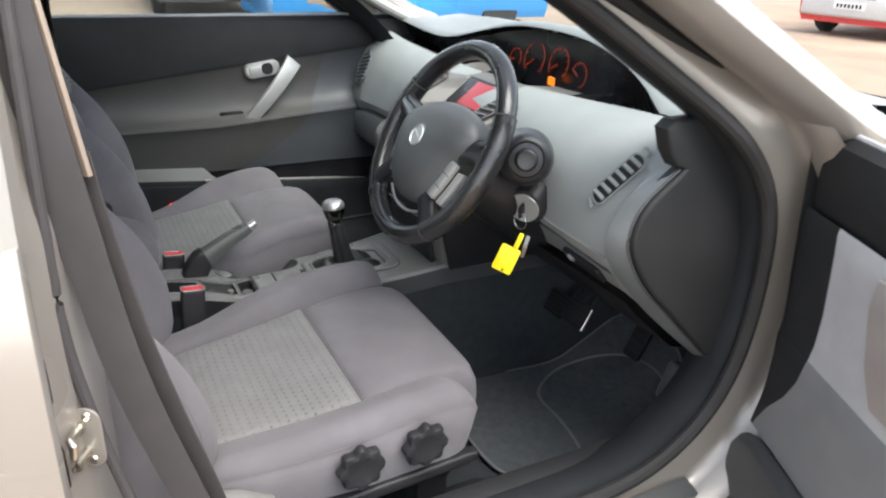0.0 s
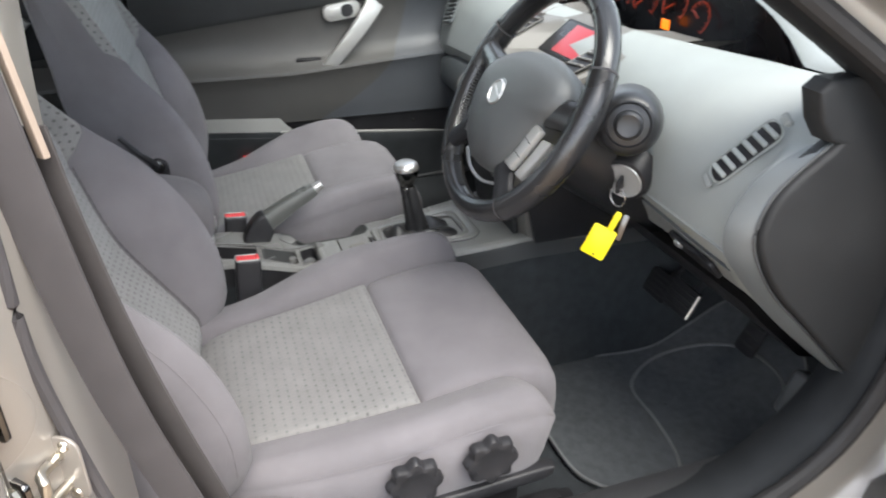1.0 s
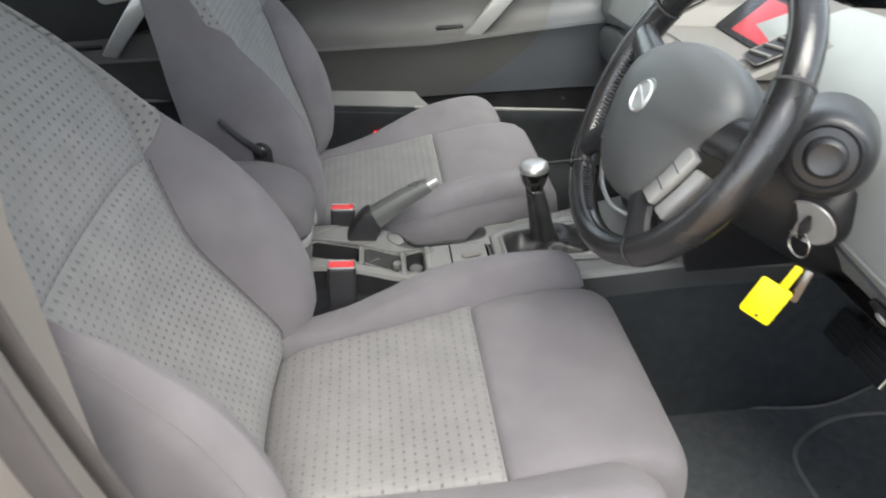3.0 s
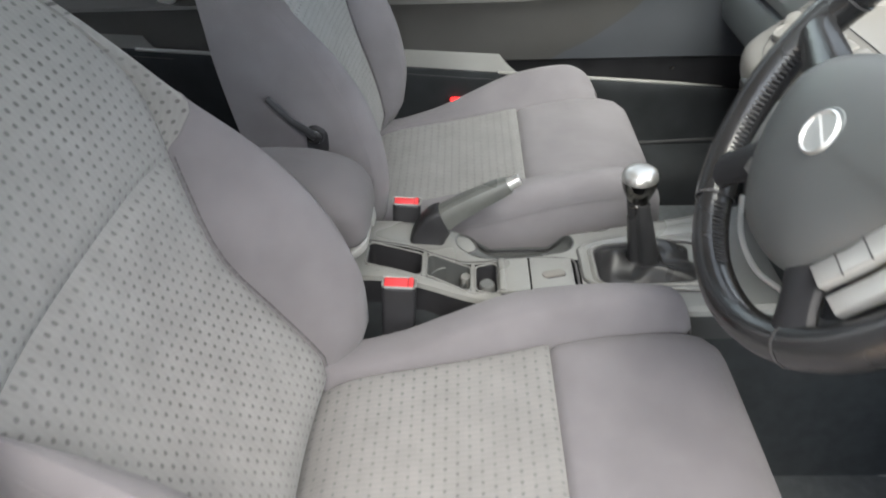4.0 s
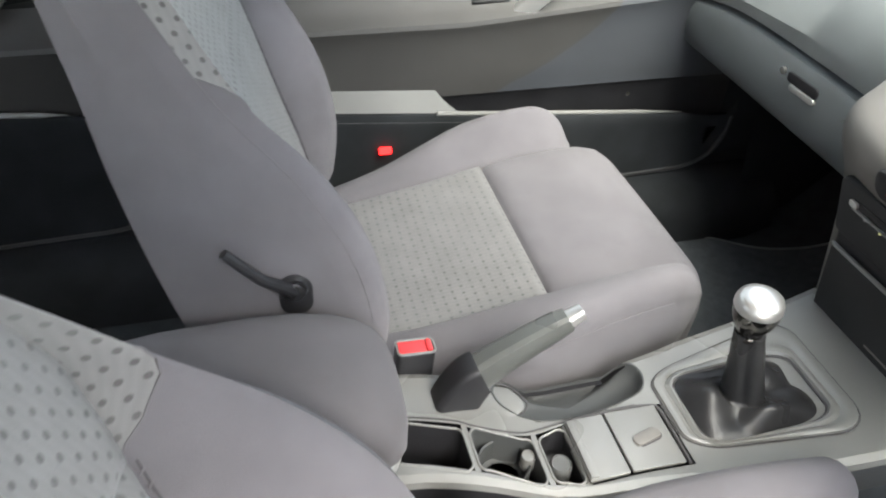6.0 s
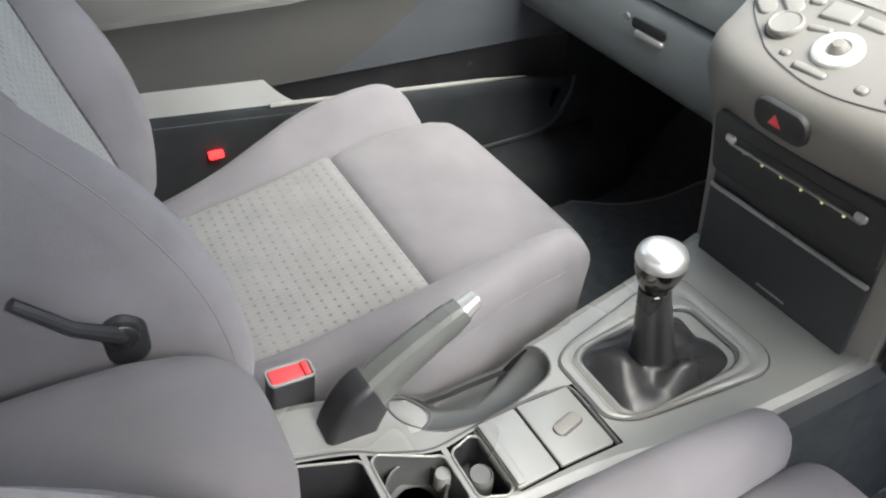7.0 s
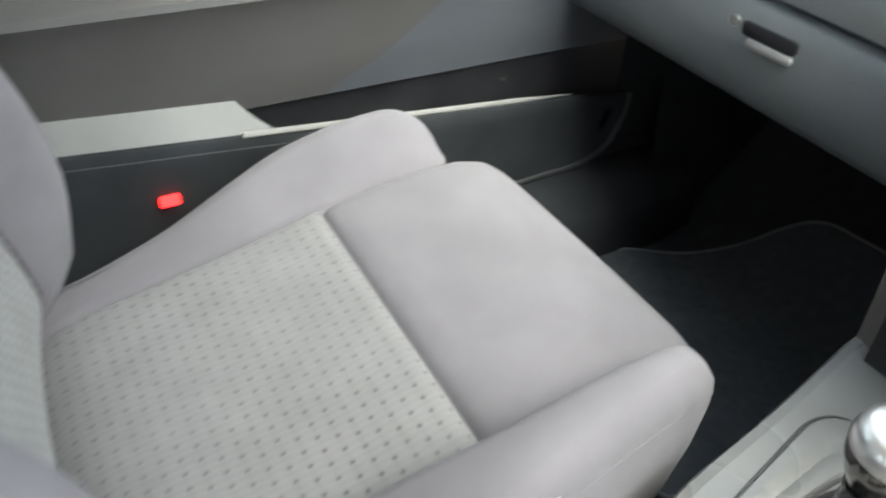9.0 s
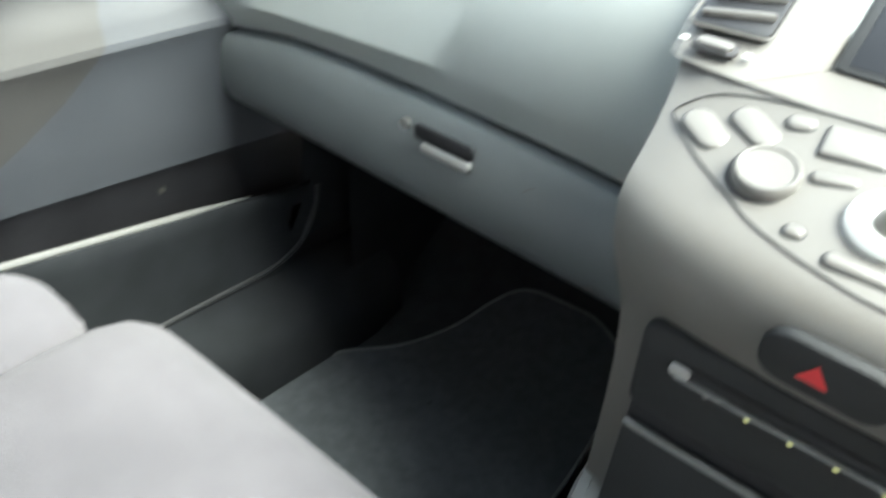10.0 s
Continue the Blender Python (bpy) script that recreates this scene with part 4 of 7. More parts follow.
def dash_point(x, k):
    r = lerp_table(DASH_ROWS, x)
    return Vector((x, r[2 * k], r[2 * k + 1]))


def lip(x):
    return dash_point(x, 8)


def hood(x):
    p = lip(x)
    z = max(lerp_table(UPPER, x)[0], p.z + 0.001)
    return Vector((x, p.y + 0.10 * min(1.0, max(0.0, z - p.z) / 0.11), z))


dash = thing("dashboard", (0, 0.6, 0.7), "grey moulded dashboard with a central hooded instrument recess", "dashboard")


part("upper_pad", loft([[dash_point(x, 3)] + [p for k in (3, 4, 5, 6, 7) for p in ([dash_point(x, k)] if k > 3 else [])] + [lip(x) - Vector((0, 0.006, 0.0)), lip(x) + Vector((0, 0.004, -0.001)), lip(x) + Vector((0, 0.012, -0.008))] for x in DX_PAD]), DASH, dash, "light grey upper pad")
part("lower_panel", loft([[dash_point(x, 1) + Vector((0, 0.03, 0.004)), dash_point(x, 1) + Vector((0, 0.004, 0.0)), dash_point(x, 1).lerp(dash_point(x, 2), 0.12), dash_point(x, 2)] for x in DX_PAD if x > 0.12]), DASH_MID, dash, "grey lower panel")
part("groove", loft([[dash_point(x, 2), dash_point(x, 2) + Vector((0, 0.012, 0.004)), dash_point(x, 3) + Vector((0, 0.012, -0.004)), dash_point(x, 3)] for x in DX_PAD]), DASH_DARK, dash)
part("glovebox_band", loft([[dash_point(x, 2) + Vector((0, 0.002, 0.004)), dash_point(x, 2) + Vector((0, -0.004, 0.010)), dash_point(x, 3) + Vector((0, -0.003, -0.002)), dash_point(x, 3) + Vector((0, 0.003, 0.0))] for x in DX_PAD if x > -0.16]), DASH, dash)


# glovebox door on the passenger side
gx = [v for v in steps(-0.755, -0.165, 24)]
glove = part("glovebox_door", loft([[Vector((x, dash_point(x, 1).y + d1, z)) for d1, z in ((0.02, 0.672), (-0.002, 0.677), (-0.014, 0.690), (-0.020, 0.706), (-0.023, 0.724), (-0.023, 0.742))] + [Vector((x, dash_point(x, 3).y - 0.013, dash_point(x, 3).z - 0.020)), Vector((x, dash_point(x, 3).y - 0.008, dash_point(x, 3).z - 0.010)), Vector((x, dash_point(x, 3).y + 0.004, dash_point(x, 3).z - 0.006)), Vector((x, dash_point(x, 3).y + 0.016, dash_point(x, 3).z - 0.006))] for x in gx]), DASH_DARK, dash, "dark grey glovebox door")
lm = frame_of((-0.378, 0.4455, 0.758), (1, 0.0, 0), (0, -0.12, 1))
part("latch_recess", plate(round_rect(0.070, 0.016, 0.005), lm @ Matrix.Translation((0.0, 0.008, -0.003)), 0.004, 0.001), BLACK, glove)
part("latch_handle", plate(round_rect(0.060, 0.011, 0.005), lm @ Matrix.Translation((0.004, -0.006, -0.004)), 0.007, 0.003), SILVER_PLASTIC, glove, "silver grey latch handle")
part("scuff", tube([(-0.285, 0.4440, 0.7545), (-0.279, 0.4436, 0.7605), (-0.273, 0.4436, 0.7640)], [0.0005, 0.0010, 0.0005], 5), CONSOLE, glove, "pale scuff mark")
part("lock", lathe([(0.001, 0), (0.006, 0), (0.006, 0.004), (0.001, 0.004)], lm @ Matrix.Translation((-0.045, 0.012, 0)), 14), CHROME, glove)

# hooded instrument recess
CX = [v for v in steps(-0.77, 0.52, 60)]


def recess_ring(x):
    a, b = lip(x) + Vector((0, 0.011, -0.008)), hood(x)
    h = b.z - a.z
    k = min(1.0, max(0.0, h) / 0.09)
    return [a, a + Vector((0, 0.07 * k, -0.018 * k)), a + Vector((0, 0.135 * k, -0.035 * k)), b + Vector((0, 0.03 * k, -0.012 * k)), b + Vector((0, 0.008, -0.004)), b]


part("instrument_recess", loft([recess_ring(x) for x in CX]), DIAL_GLASS, dash, "black instrument recess")
part("hood", loft([[hood(x), hood(x) + Vector((0, 0.006, 0.006)), hood(x) + Vector((0, 0.03, 0.012)), Vector((x, hood(x).y + 0.12, hood(x).z * 0.9 + 1.05 * 0.1 + 0.004)), Vector((x, 0.86, 1.06)), Vector((x, 1.0 + 0.1 * (1 - (x / 0.77) ** 2), 1.045)), Vector((x, 0.96 + 0.30 * (1 - (x / 0.77) ** 2), 1.03))] for x in DX]), DASH_MID, dash, "grey dash top and hood")


def dial(x, z, r, a0, a1, parent, needle):
    y = lip(x).y + 0.128
    pts = [(x + r * math.cos(radians(a)), y - 0.002 + 0.2 * r * math.sin(radians(a)), z + r * math.sin(radians(a))) for a in steps(a0, a1, 26)]
    d = part("dial", tube(pts, 0.0009, 5), DIAL_ORANGE, parent, "orange lit dial ring")
    for a in steps(a0, a1, 9):
        ca, sa = math.cos(radians(a)), math.sin(radians(a))
        part("tick", tube([(x + q * ca, y - 0.002 + 0.2 * q * sa, z + q * sa) for q in (r * 0.80, r * 0.93)], 0.0008, 4), DIAL_ORANGE, d)
    ca, sa = math.cos(radians(needle)), math.sin(radians(needle))
    part("needle", tube([(x + q * ca, y - 0.004 + 0.2 * q * sa, z + q * sa) for q in (0.0, r * 0.75)], 0.0016, 4), DIAL_ORANGE, d)


dial(-0.163, 1.012, 0.026, -30, 210, dash, 200)
dial(-0.076, 1.022, 0.043, -40, 220, dash, 215)
dial(0.028, 1.026, 0.038, -40, 220, dash, 210)
dial(0.110, 1.012, 0.030, -60, 160, dash, 150)
part("trip_display", box((0.014, lip(0.014).y + 0.120, 0.983), (0.026, 0.003, 0.020), 0.001), AMBER, dash, "lit amber square display")

# passenger side vent and driver side vent
def vent(parent, m, w, h, slats, mat, fill=0.58, edge_r=0.0028, bend=0.42):
    v = part("air_vent", plate(round_rect(w, h, h * bend), m @ Matrix.Translation((0, 0, -0.004)), 0.0055, 0.001), BLACK, parent, "dark air vent with slats")
    edge = [m @ Vector((x, y, 0.001)) for x, y in round_rect(w + 0.004, h + 0.004, h * bend, 5)]
    part("vent_frame", tube(edge, edge_r, 6, closed=True), mat, v)
    for k in range(slats):
        x = -w / 2 + w * (k + 0.7) / (slats + 0.4)
        part("slat", moved(box((0, 0, 0), (w / slats * fill, h * 0.92, 0.005), 0.0015, 2), m @ Matrix.Translation((x, 0, 0.0025)) @ Matrix.Rotation(radians(14), 4, "Z") @ Matrix.Rotation(radians(25), 4, "Y")), mat, v)
    part("vent_wheel", moved(box((0, 0, 0), (w * 0.09, h * 0.45, 0.006), 0.001, 1), m @ Matrix.Translation((w * 0.60, 0, 0.002))), mat, v)


vent(dash, frame_of((-0.708, 0.486, 0.905), (0.0, 0.42, 1.0), (-1, 0, 0.0)), 0.092, 0.062, 7, DASH_DARK, 0.45)
vent(dash, frame_of((0.612, 0.413, 0.949), (0.50, 0.42, 0.80), (-0.82, 0.18, 0.45)), 0.104, 0.030, 6, DASH, 0.40, 0.0014)
for du in (-0.062, 0.064):
    part("vent_tab", plate(round_rect(0.010, 0.022, 0.004), frame_of((0.612 + 0.484 * du, 0.413 + 0.407 * du, 0.949 + 0.775 * du), (0.50, 0.42, 0.80), (-0.82, 0.18, 0.45)) @ Matrix.Translation((0, 0, 0.0)), 0.0030, 0.001), DASH_MID, dash)

# black end cap that faces the open door
INNER = [(0.440, 0.993), (0.380, 0.945), (0.360, 0.903), (0.365, 0.862), (0.405, 0.800), (0.473, 0.733), (0.593, 0.617), (0.634, 0.583)]
OUTER = [(0.456, 0.986), (0.388, 0.955), (0.350, 0.912), (0.342, 0.868), (0.366, 0.824), (0.456, 0.727), (0.590, 0.612), (0.634, 0.580)]
inner_line = smooth_path([(0.714, y, z) for y, z in INNER], 5)
outer_line = smooth_path([(0.682, y, z) for y, z in OUTER], 5)
cap = [(0.425, 0.998), (0.406, 1.022), (0.393, 1.058), (0.408, 1.070), (0.515, 1.072), (0.575, 1.00), (0.64, 0.86), (0.652, 0.74), (0.645, 0.60)] + [(p.y + 0.004, p.z) for p in reversed(inner_line)]
part("end_cap", plate(cap, frame_of((0.690, 0, 0), (0, 1, 0), (0, 0, 1)), 0.034, 0.007, 3), TRIM, dash, "black plastic dash end cap")
part("end_wedge", loft([outer_line, [a.lerp(b, 0.5) + Vector((0.002, -0.003, 0)) for a, b in zip(outer_line, inner_line)], inner_line]), DASH_DARK, dash, "dark grey return beside the end cap")
part("end_trim", tube([p + Vector((0, 0, 0)) for p in inner_line], [0.0022] * (len(inner_line) - 4) + [0.002, 0.002, 0.0015, 0.001], 8), PANEL_DARK, dash, "grey curved edge line")


def pad_y(x, z):
    """The dash pad's front at that height; below the lower panel, the line on which the end strip runs down."""
    r = lerp_table(DASH_ROWS, x)
    return float(np.interp(z, r[1::2], r[0::2]))


# the pad's end sweeps forward to the wedge and runs down as a strip under the cap
end_rows = []
for p in outer_line:
    low = min(1.0, max(0.0, (0.80 - p.z) / 0.05))
    z0 = p.z - 0.010 * low
    row = [Vector((0.630 + 0.026 * low, pad_y(0.64, z0) + 0.016 * low, z0 + 0.006 * low))] if low else []
    for u in (0.0, 0.2, 0.4, 0.6, 0.8, 1.0):
        x = 0.652 + 0.006 * low + (0.682 - 0.652 - 0.006 * low) * u
        z = z0 + (p.z - z0) * u
        row.append(Vector((x, pad_y(x, z) + (p.y - pad_y(0.682, p.z)) * u * u * (3 - 2 * u), z)))
    if not low:
        row.insert(0, row[0] - Vector((0.004, 0, 0)))
    end_rows.append(row)
part("pad_end", loft(end_rows), DASH, dash, "light grey rounded end of the dash pad")
part("pad_corner", loft([[dash_point(x, k) for x in (0.650, 0.668, 0.685, 0.70)] for k in (6, 7, 8)]), DASH, dash)
# switch cluster below the driver vent
part("switch_panel", plate(round_rect(0.110, 0.036, 0.008), frame_of((0.562, 0.411, 0.778), (1, -0.05, 0.0), (0, -0.64, 0.77)), 0.008, 0.002), BLACK, dash)
part("mirror_switch", lathe([(0.001, 0), (0.009, 0), (0.009, 0.010), (0.006, 0.012), (0.001, 0.012)], frame_of((0.530, 0.409, 0.782), (1, 0, 0), (0, -0.64, 0.77)), 16), SILVER_PLASTIC, dash)
part("level_switch", moved(box((0, 0, 0), (0.018, 0.026, 0.012), 0.003), frame_of((0.596, 0.407, 0.780), (1, -0.05, 0), (0, -0.64, 0.77))), BLACK, dash)
# knee panel under the column; its black stands in for the shaded open footwell
part("knee_panel", loft([[Vector((x, 0.43, 0.74)), Vector((x, 0.47, 0.70)), Vector((x, 0.56, 0.62)), Vector((x, 0.70, 0.58))] for x in (0.14, 0.35, 0.56, 0.652)]), BLACK, dash)
part("column_side", plate([(0.365, 0.592), (0.338, 0.70), (0.325, 0.78), (0.40, 0.85), (0.56, 0.85), (0.62, 0.592)], frame_of((0.136, 0, 0), (0, 1, 0), (0, 0, 1)), 0.016, 0.004), BLACK, dash, "black panel beside the column")
part("under_panel", loft([[Vector((x, 0.50, 0.675)), Vector((x, 0.62, 0.655)), Vector((x, 0.80, 0.64)), Vector((x, 1.03, 0.66))] for x in (-0.69, -0.4, -0.14)]), BLACK, dash)

# ---------------------------------------------------------------- steering wheel and column
SW = Vector((0.330, 0.226, 0.955))
TILT_W = radians(29)
SWM = frame_of(SW, (1, 0, 0), (0, math.sin(TILT_W), math.cos(TILT_W)))
wheel = thing("steering_wheel", SW, "black leather steering wheel with silver button bars beside its hub", "steering wheel")
RIM = 0.180


def on_wheel(r, a, h=0.0):
    return SWM @ Vector((r * math.cos(radians(a)), r * math.sin(radians(a)), h))


def rim_arc(a0, a1, rr, n=40):
    rings = []
    for a in steps(a0, a1, n):
        ca, sa = math.cos(radians(a)), math.sin(radians(a))
        rings.append([SWM @ Vector(((RIM + rr * math.cos(q)) * ca, (RIM + rr * math.cos(q)) * sa, rr * 1.12 * math.sin(q))) for q in [2 * math.pi * j / 12 for j in range(12)]])
    return loft(rings, closed=True, caps=True)


for a0, a1, rr, nm in ((-52, 28, 0.0188, "rim_grip"), (28, 152, 0.0172, "rim"), (152, 232, 0.0188, "rim_grip"), (232, 308, 0.0172, "rim")):
    part(nm, rim_arc(a0, a1, rr), LEATHER, wheel)
for a in (-52, 28, 152, 232):
    part("rim_seam", loft([[SWM @ Vector(((RIM + 0.0192 * math.cos(q)) * math.cos(radians(b)), (RIM + 0.0192 * math.cos(q)) * math.sin(radians(b)), 0.0214 * math.sin(q))) for q in [2 * math.pi * j / 14 for j in range(14)]] for b in (a - 0.5, a + 0.5)], closed=True), SEAM, wheel)
# airbag pad
pad_line = smooth_path([(-0.104, 0.022, 0), (-0.070, 0.052, 0), (-0.010, 0.074, 0), (0.055, 0.079, 0), (0.112, 0.066, 0), (0.142, 0.040, 0), (0.138, 0.012, 0), (0.122, -0.010, 0), (0.108, -0.040, 0), (0.092, -0.078, 0), (0.070, -0.106, 0), (0.030, -0.119, 0), (-0.020, -0.117, 0), (-0.062, -0.092, 0), (-0.092, -0.055, 0), (-0.108, -0.016, 0)], 4, closed=True)
PADC = Vector((0.018, -0.012, 0))
part("airbag_pad", loft([[SWM @ Vector((PADC.x + (p.x - PADC.x) * k, PADC.y + (p.y - PADC.y) * k, h)) for p in pad_line] for k, h in ((0.88, -0.030), (0.95, -0.008), (0.97, 0.006), (0.96, 0.016), (0.92, 0.025), (0.84, 0.034), (0.68, 0.043), (0.45, 0.049), (0.2, 0.052), (0.01, 0.0525))], closed=True), WHEEL_PAD, wheel, "grey airbag pad")
BADGE = SWM @ Matrix.Translation((0.016, -0.006, 0.0530))
part("badge", join(lathe([(0.0165, 0.0), (0.0180, 0.0022), (0.0200, 0.0), (0.0180, -0.003)], BADGE, 28), moved(box((0, 0, 0), (0.040, 0.0055, 0.003), 0.001, 1), BADGE @ Matrix.Rotation(radians(-24), 4, "Z"))), SATIN, wheel, "plain silver ring badge with a bar")
part("badge_dish", lathe([(0.001, -0.0012), (0.022, -0.0010), (0.0235, -0.0030)], BADGE, 28), DASH_DARK, wheel)
part("chrome_strip", tube(smooth_path([SWM @ Vector(p) for p in ((-0.072, -0.112, 0.004), (-0.030, -0.131, 0.006), (0.020, -0.135, 0.006), (0.062, -0.124, 0.004))], 5), 0.0028, 8), SATIN, wheel, "thin silver strip below the pad")
laces = []
for a in steps(168, 216, 26) + steps(236, 262, 14):
    ca, sa = math.cos(radians(a)), math.sin(radians(a))
    laces.append(tube([SWM @ Vector((r * ca, r * sa, h)) for r, h in ((RIM - 0.0192, 0.001), (RIM - 0.0155, 0.0115))], 0.0012, 4))
tagged(part("lacing", join(*laces), BLACK, wheel, "row of stitches inside the rim"), kind="stuff")


def spoke(a, w0, w1):
    rings = []
    for r, w in ((0.055, w0), (0.09, w0), (0.125, (w0 + w1) / 2), (0.150, w1), (0.175, w1 * 1.15)):
        c, tdir = on_wheel(r, a), SWM.to_3x3() @ Vector((-math.sin(radians(a)), math.cos(radians(a)), 0))
        nz = SWM.to_3x3() @ Vector((0, 0, 1))
        b = 0.018 - 0.10 * max(0.0, r - 0.06)
        rings.append([c + tdir * w * math.cos(q) + nz * (b + 0.011 * math.sin(q)) for q in [2 * math.pi * j / 12 for j in range(12)]])
    return loft(rings, closed=True, caps=True)


for a, w0, w1 in ((6, 0.027, 0.022), (166, 0.026, 0.020), (223, 0.022, 0.019), (309, 0.024, 0.020)):
    part("spoke", spoke(a, w0, w1), LEATHER if a in (6, 166) else BLACK, wheel)
BAR_UP = [(0.107, -0.014), (0.129, -0.019), (0.121, -0.050), (0.106, -0.088), (0.083, -0.085), (0.098, -0.052)]
BAR_LOW = [(0.132, -0.028), (0.152, -0.026), (0.145, -0.055), (0.130, -0.092), (0.110, -0.091), (0.125, -0.053)]
for sx in (1, -1):
    for outline, h in ((BAR_UP, 0.012), (BAR_LOW, 0.004)):
        bar = part("button_bar", plate([(x if sx > 0 else 0.032 - x, y) for x, y in outline], SWM @ Matrix.Translation((0, 0, h)), 0.012, 0.003), SILVER_PLASTIC if sx > 0 else CONSOLE, wheel, "silver button bar" if sx > 0 else "")
        if h > 0.01:
            for (xa, ya), (xb, yb) in (((0.101, -0.038), (0.124, -0.042)), ((0.094, -0.062), (0.116, -0.066))):
                part("button_gap", tube([SWM @ Vector((x if sx > 0 else 0.032 - x, y, h + 0.012)) for x, y in ((xa, ya), (xb, yb))], 0.0008, 4), SEAM, bar)

column = thing("steering_column", (0.34, 0.36, 0.86), "dark grey steering column shroud with stalk, ignition barrel and key ring", "steering column")
axis = SWM.to_3x3() @ Vector((0, 0, -1))
part("shroud", loft([[SW + axis * d + (SWM.to_3x3() @ Vector((rx * math.cos(q), -0.012 + ry * math.sin(q), 0))) for q in [2 * math.pi * j / 20 for j in range(20)]] for d, rx, ry in ((0.045, 0.05, 0.045), (0.055, 0.066, 0.062), (0.10, 0.078, 0.074), (0.16, 0.090, 0.084), (0.26, 0.098, 0.092), (0.34, 0.098, 0.092))], closed=True, caps=True), GLOSS_DARK, column, "black column shroud")
# right stalk: a stout housing with a round black end
st = Vector((0.508, 0.303, 0.962))
sd = Vector((0.80, -0.52, 0.22)).normalized()
sm = frame_of(st, Vector((0, 0, 1)).cross(sd), Vector((0, 0, 1)) - sd * 0.22)
part("stalk_housing", lathe([(0.052, -0.12), (0.050, -0.07), (0.047, -0.04), (0.043, -0.022), (0.037, -0.013), (0.032, -0.010)], sm, 30), GLOSS_DARK, column, "dark grey stalk housing")
part("stalk_recess", lathe([(0.0330, -0.012), (0.0310, -0.007), (0.0285, -0.010), (0.0240, -0.016), (0.001, -0.017)], sm, 30), BLACK, column)
part("stalk_cap", lathe([(0.0205, -0.018), (0.0200, 0.000), (0.0185, 0.004), (0.0150, 0.0065), (0.0125, 0.0055), (0.001, 0.005)], sm, 26), GLOSS_DARK, column, "black round stalk end")
part("stalk_left", tube([SW + axis * 0.10 + Vector((-0.03, 0, 0)), SW + axis * 0.09 + Vector((-0.12, 0.0, 0.01)), SW + axis * 0.085 + Vector((-0.17, 0, 0.012))], [0.012, 0.010, 0.012], 10), BLACK, column)
kb = frame_of((0.424, 0.366, 0.843), (0.80, 0.55, 0.0), (0, -0.35, 1))
part("ignition_bezel", lathe([(0.026, 0.002), (0.031, 0.006), (0.036, 0.004), (0.040, -0.004), (0.045, -0.03)], kb, 30), BLACK, column, "black ignition surround")
part("ignition_ring", lathe([(0.0282, 0.0045), (0.0295, 0.0080), (0.0312, 0.0055)], kb, 30), SILVER_PLASTIC, column, "silver ring")
part("ignition_barrel", lathe([(0.001, 0.002), (0.016, 0.003), (0.024, -0.001), (0.027, -0.006)], kb, 24), TRIM, column)
part("ignition_slot", moved(box((0, 0, 0.0035), (0.026, 0.006, 0.003), 0.001, 1), kb), SILVER_PLASTIC, column)

key = thing("car_key", (0.425, 0.355, 0.83), "car key in the ignition with a yellow plastic tag", "key")
kd = kb.to_3x3() @ Vector((0, 0, 1))
kp = Vector((0.420, 0.374, 0.845))
part("key_head", moved(box((0, 0, 0.016), (0.006, 0.024, 0.022), 0.003), kb), BLACK, key)
ring_c = kp + kd * 0.032 + Vector((0.004, -0.002, -0.014))
part("split_ring", tube([ring_c + Vector((0.014 * math.cos(a), 0.004 * math.cos(a), 0.015 * math.sin(a))) for a in [2 * math.pi * k / 24 for k in range(24)]], 0.0014, 6, closed=True), CHROME, key, "steel split ring")
tg = frame_of((0.455, 0.314, 0.757), (0.627, 0.699, -0.338), (0.10, 0.36, 0.93))
part("tag", join(plate(round_rect(0.038, 0.052, 0.004), tg, 0.0025, 0.0008), plate(round_rect(0.010, 0.034, 0.003), tg @ Matrix.Translation((0.006, 0.040, 0)), 0.0025, 0.0008)), YELLOW, key, "yellow plastic tag")
part("tag_hole", lathe([(0.001, 0.0), (0.002, 0.0), (0.002, 0.0032), (0.001, 0.0032)], tg @ Matrix.Translation((0.002, -0.021, 0)), 10), BLACK, key)
part("spare_key", plate(round_rect(0.010, 0.044, 0.004), frame_of((0.466, 0.345, 0.782), (0.6, 0.7, -0.2), (-0.1, 0.1, 1)), 0.003, 0.001), DARK_CHROME, key, "small metal key")

# pedals
def pedal(x, y, z, w, h, worn=False):
    t = thing("pedal", (x, y, z), "black rubber foot pedal on a steel arm", "pedal", "foot pedals")
    m = frame_of((x, y, z), (1, 0, 0), (0, 0.45, 0.9))
    part("rubber_pad", plate(round_rect(w, h, 0.008), m, 0.012, 0.003), BLACK, t)
    if worn:
        part("metal_edge", moved(box((w * 0.5, 0, 0.010), (0.003, h * 0.9, 0.007), 0.001, 1), m), STEEL, t, "bright worn steel edge")
    for k in range(4):
        part("rib", moved(box((0, 0, 0), (w * 0.8, 0.004, 0.003), 0.001, 1), m @ Matrix.Translation((0, -h * 0.3 + h * 0.2 * k, 0.0125))), RUBBER, t)
    part("arm", tube(smooth_path([(x, y + 0.01, z), (x, y + 0.10, z + 0.10), (x, y + 0.13, z + 0.28)], 5), 0.008, 8), BLACK, t)


pedal(0.190, 0.66, 0.46, 0.075, 0.06)
pedal(0.285, 0.645, 0.485, 0.085, 0.062, True)
pedal(0.385, 0.760, 0.440, 0.05, 0.10)

release = thing("bonnet_release", (0.628, 0.63, 0.50), "dark grey plastic bonnet release lever in the footwell", "lever")
part("handle", moved(box((0, 0, 0), (0.034, 0.040, 0.080), 0.009, 3), Matrix.Translation((0.640, 0.600, 0.525)) @ Matrix.Rotation(radians(-20), 4, "X")), PANEL_DARK, release)
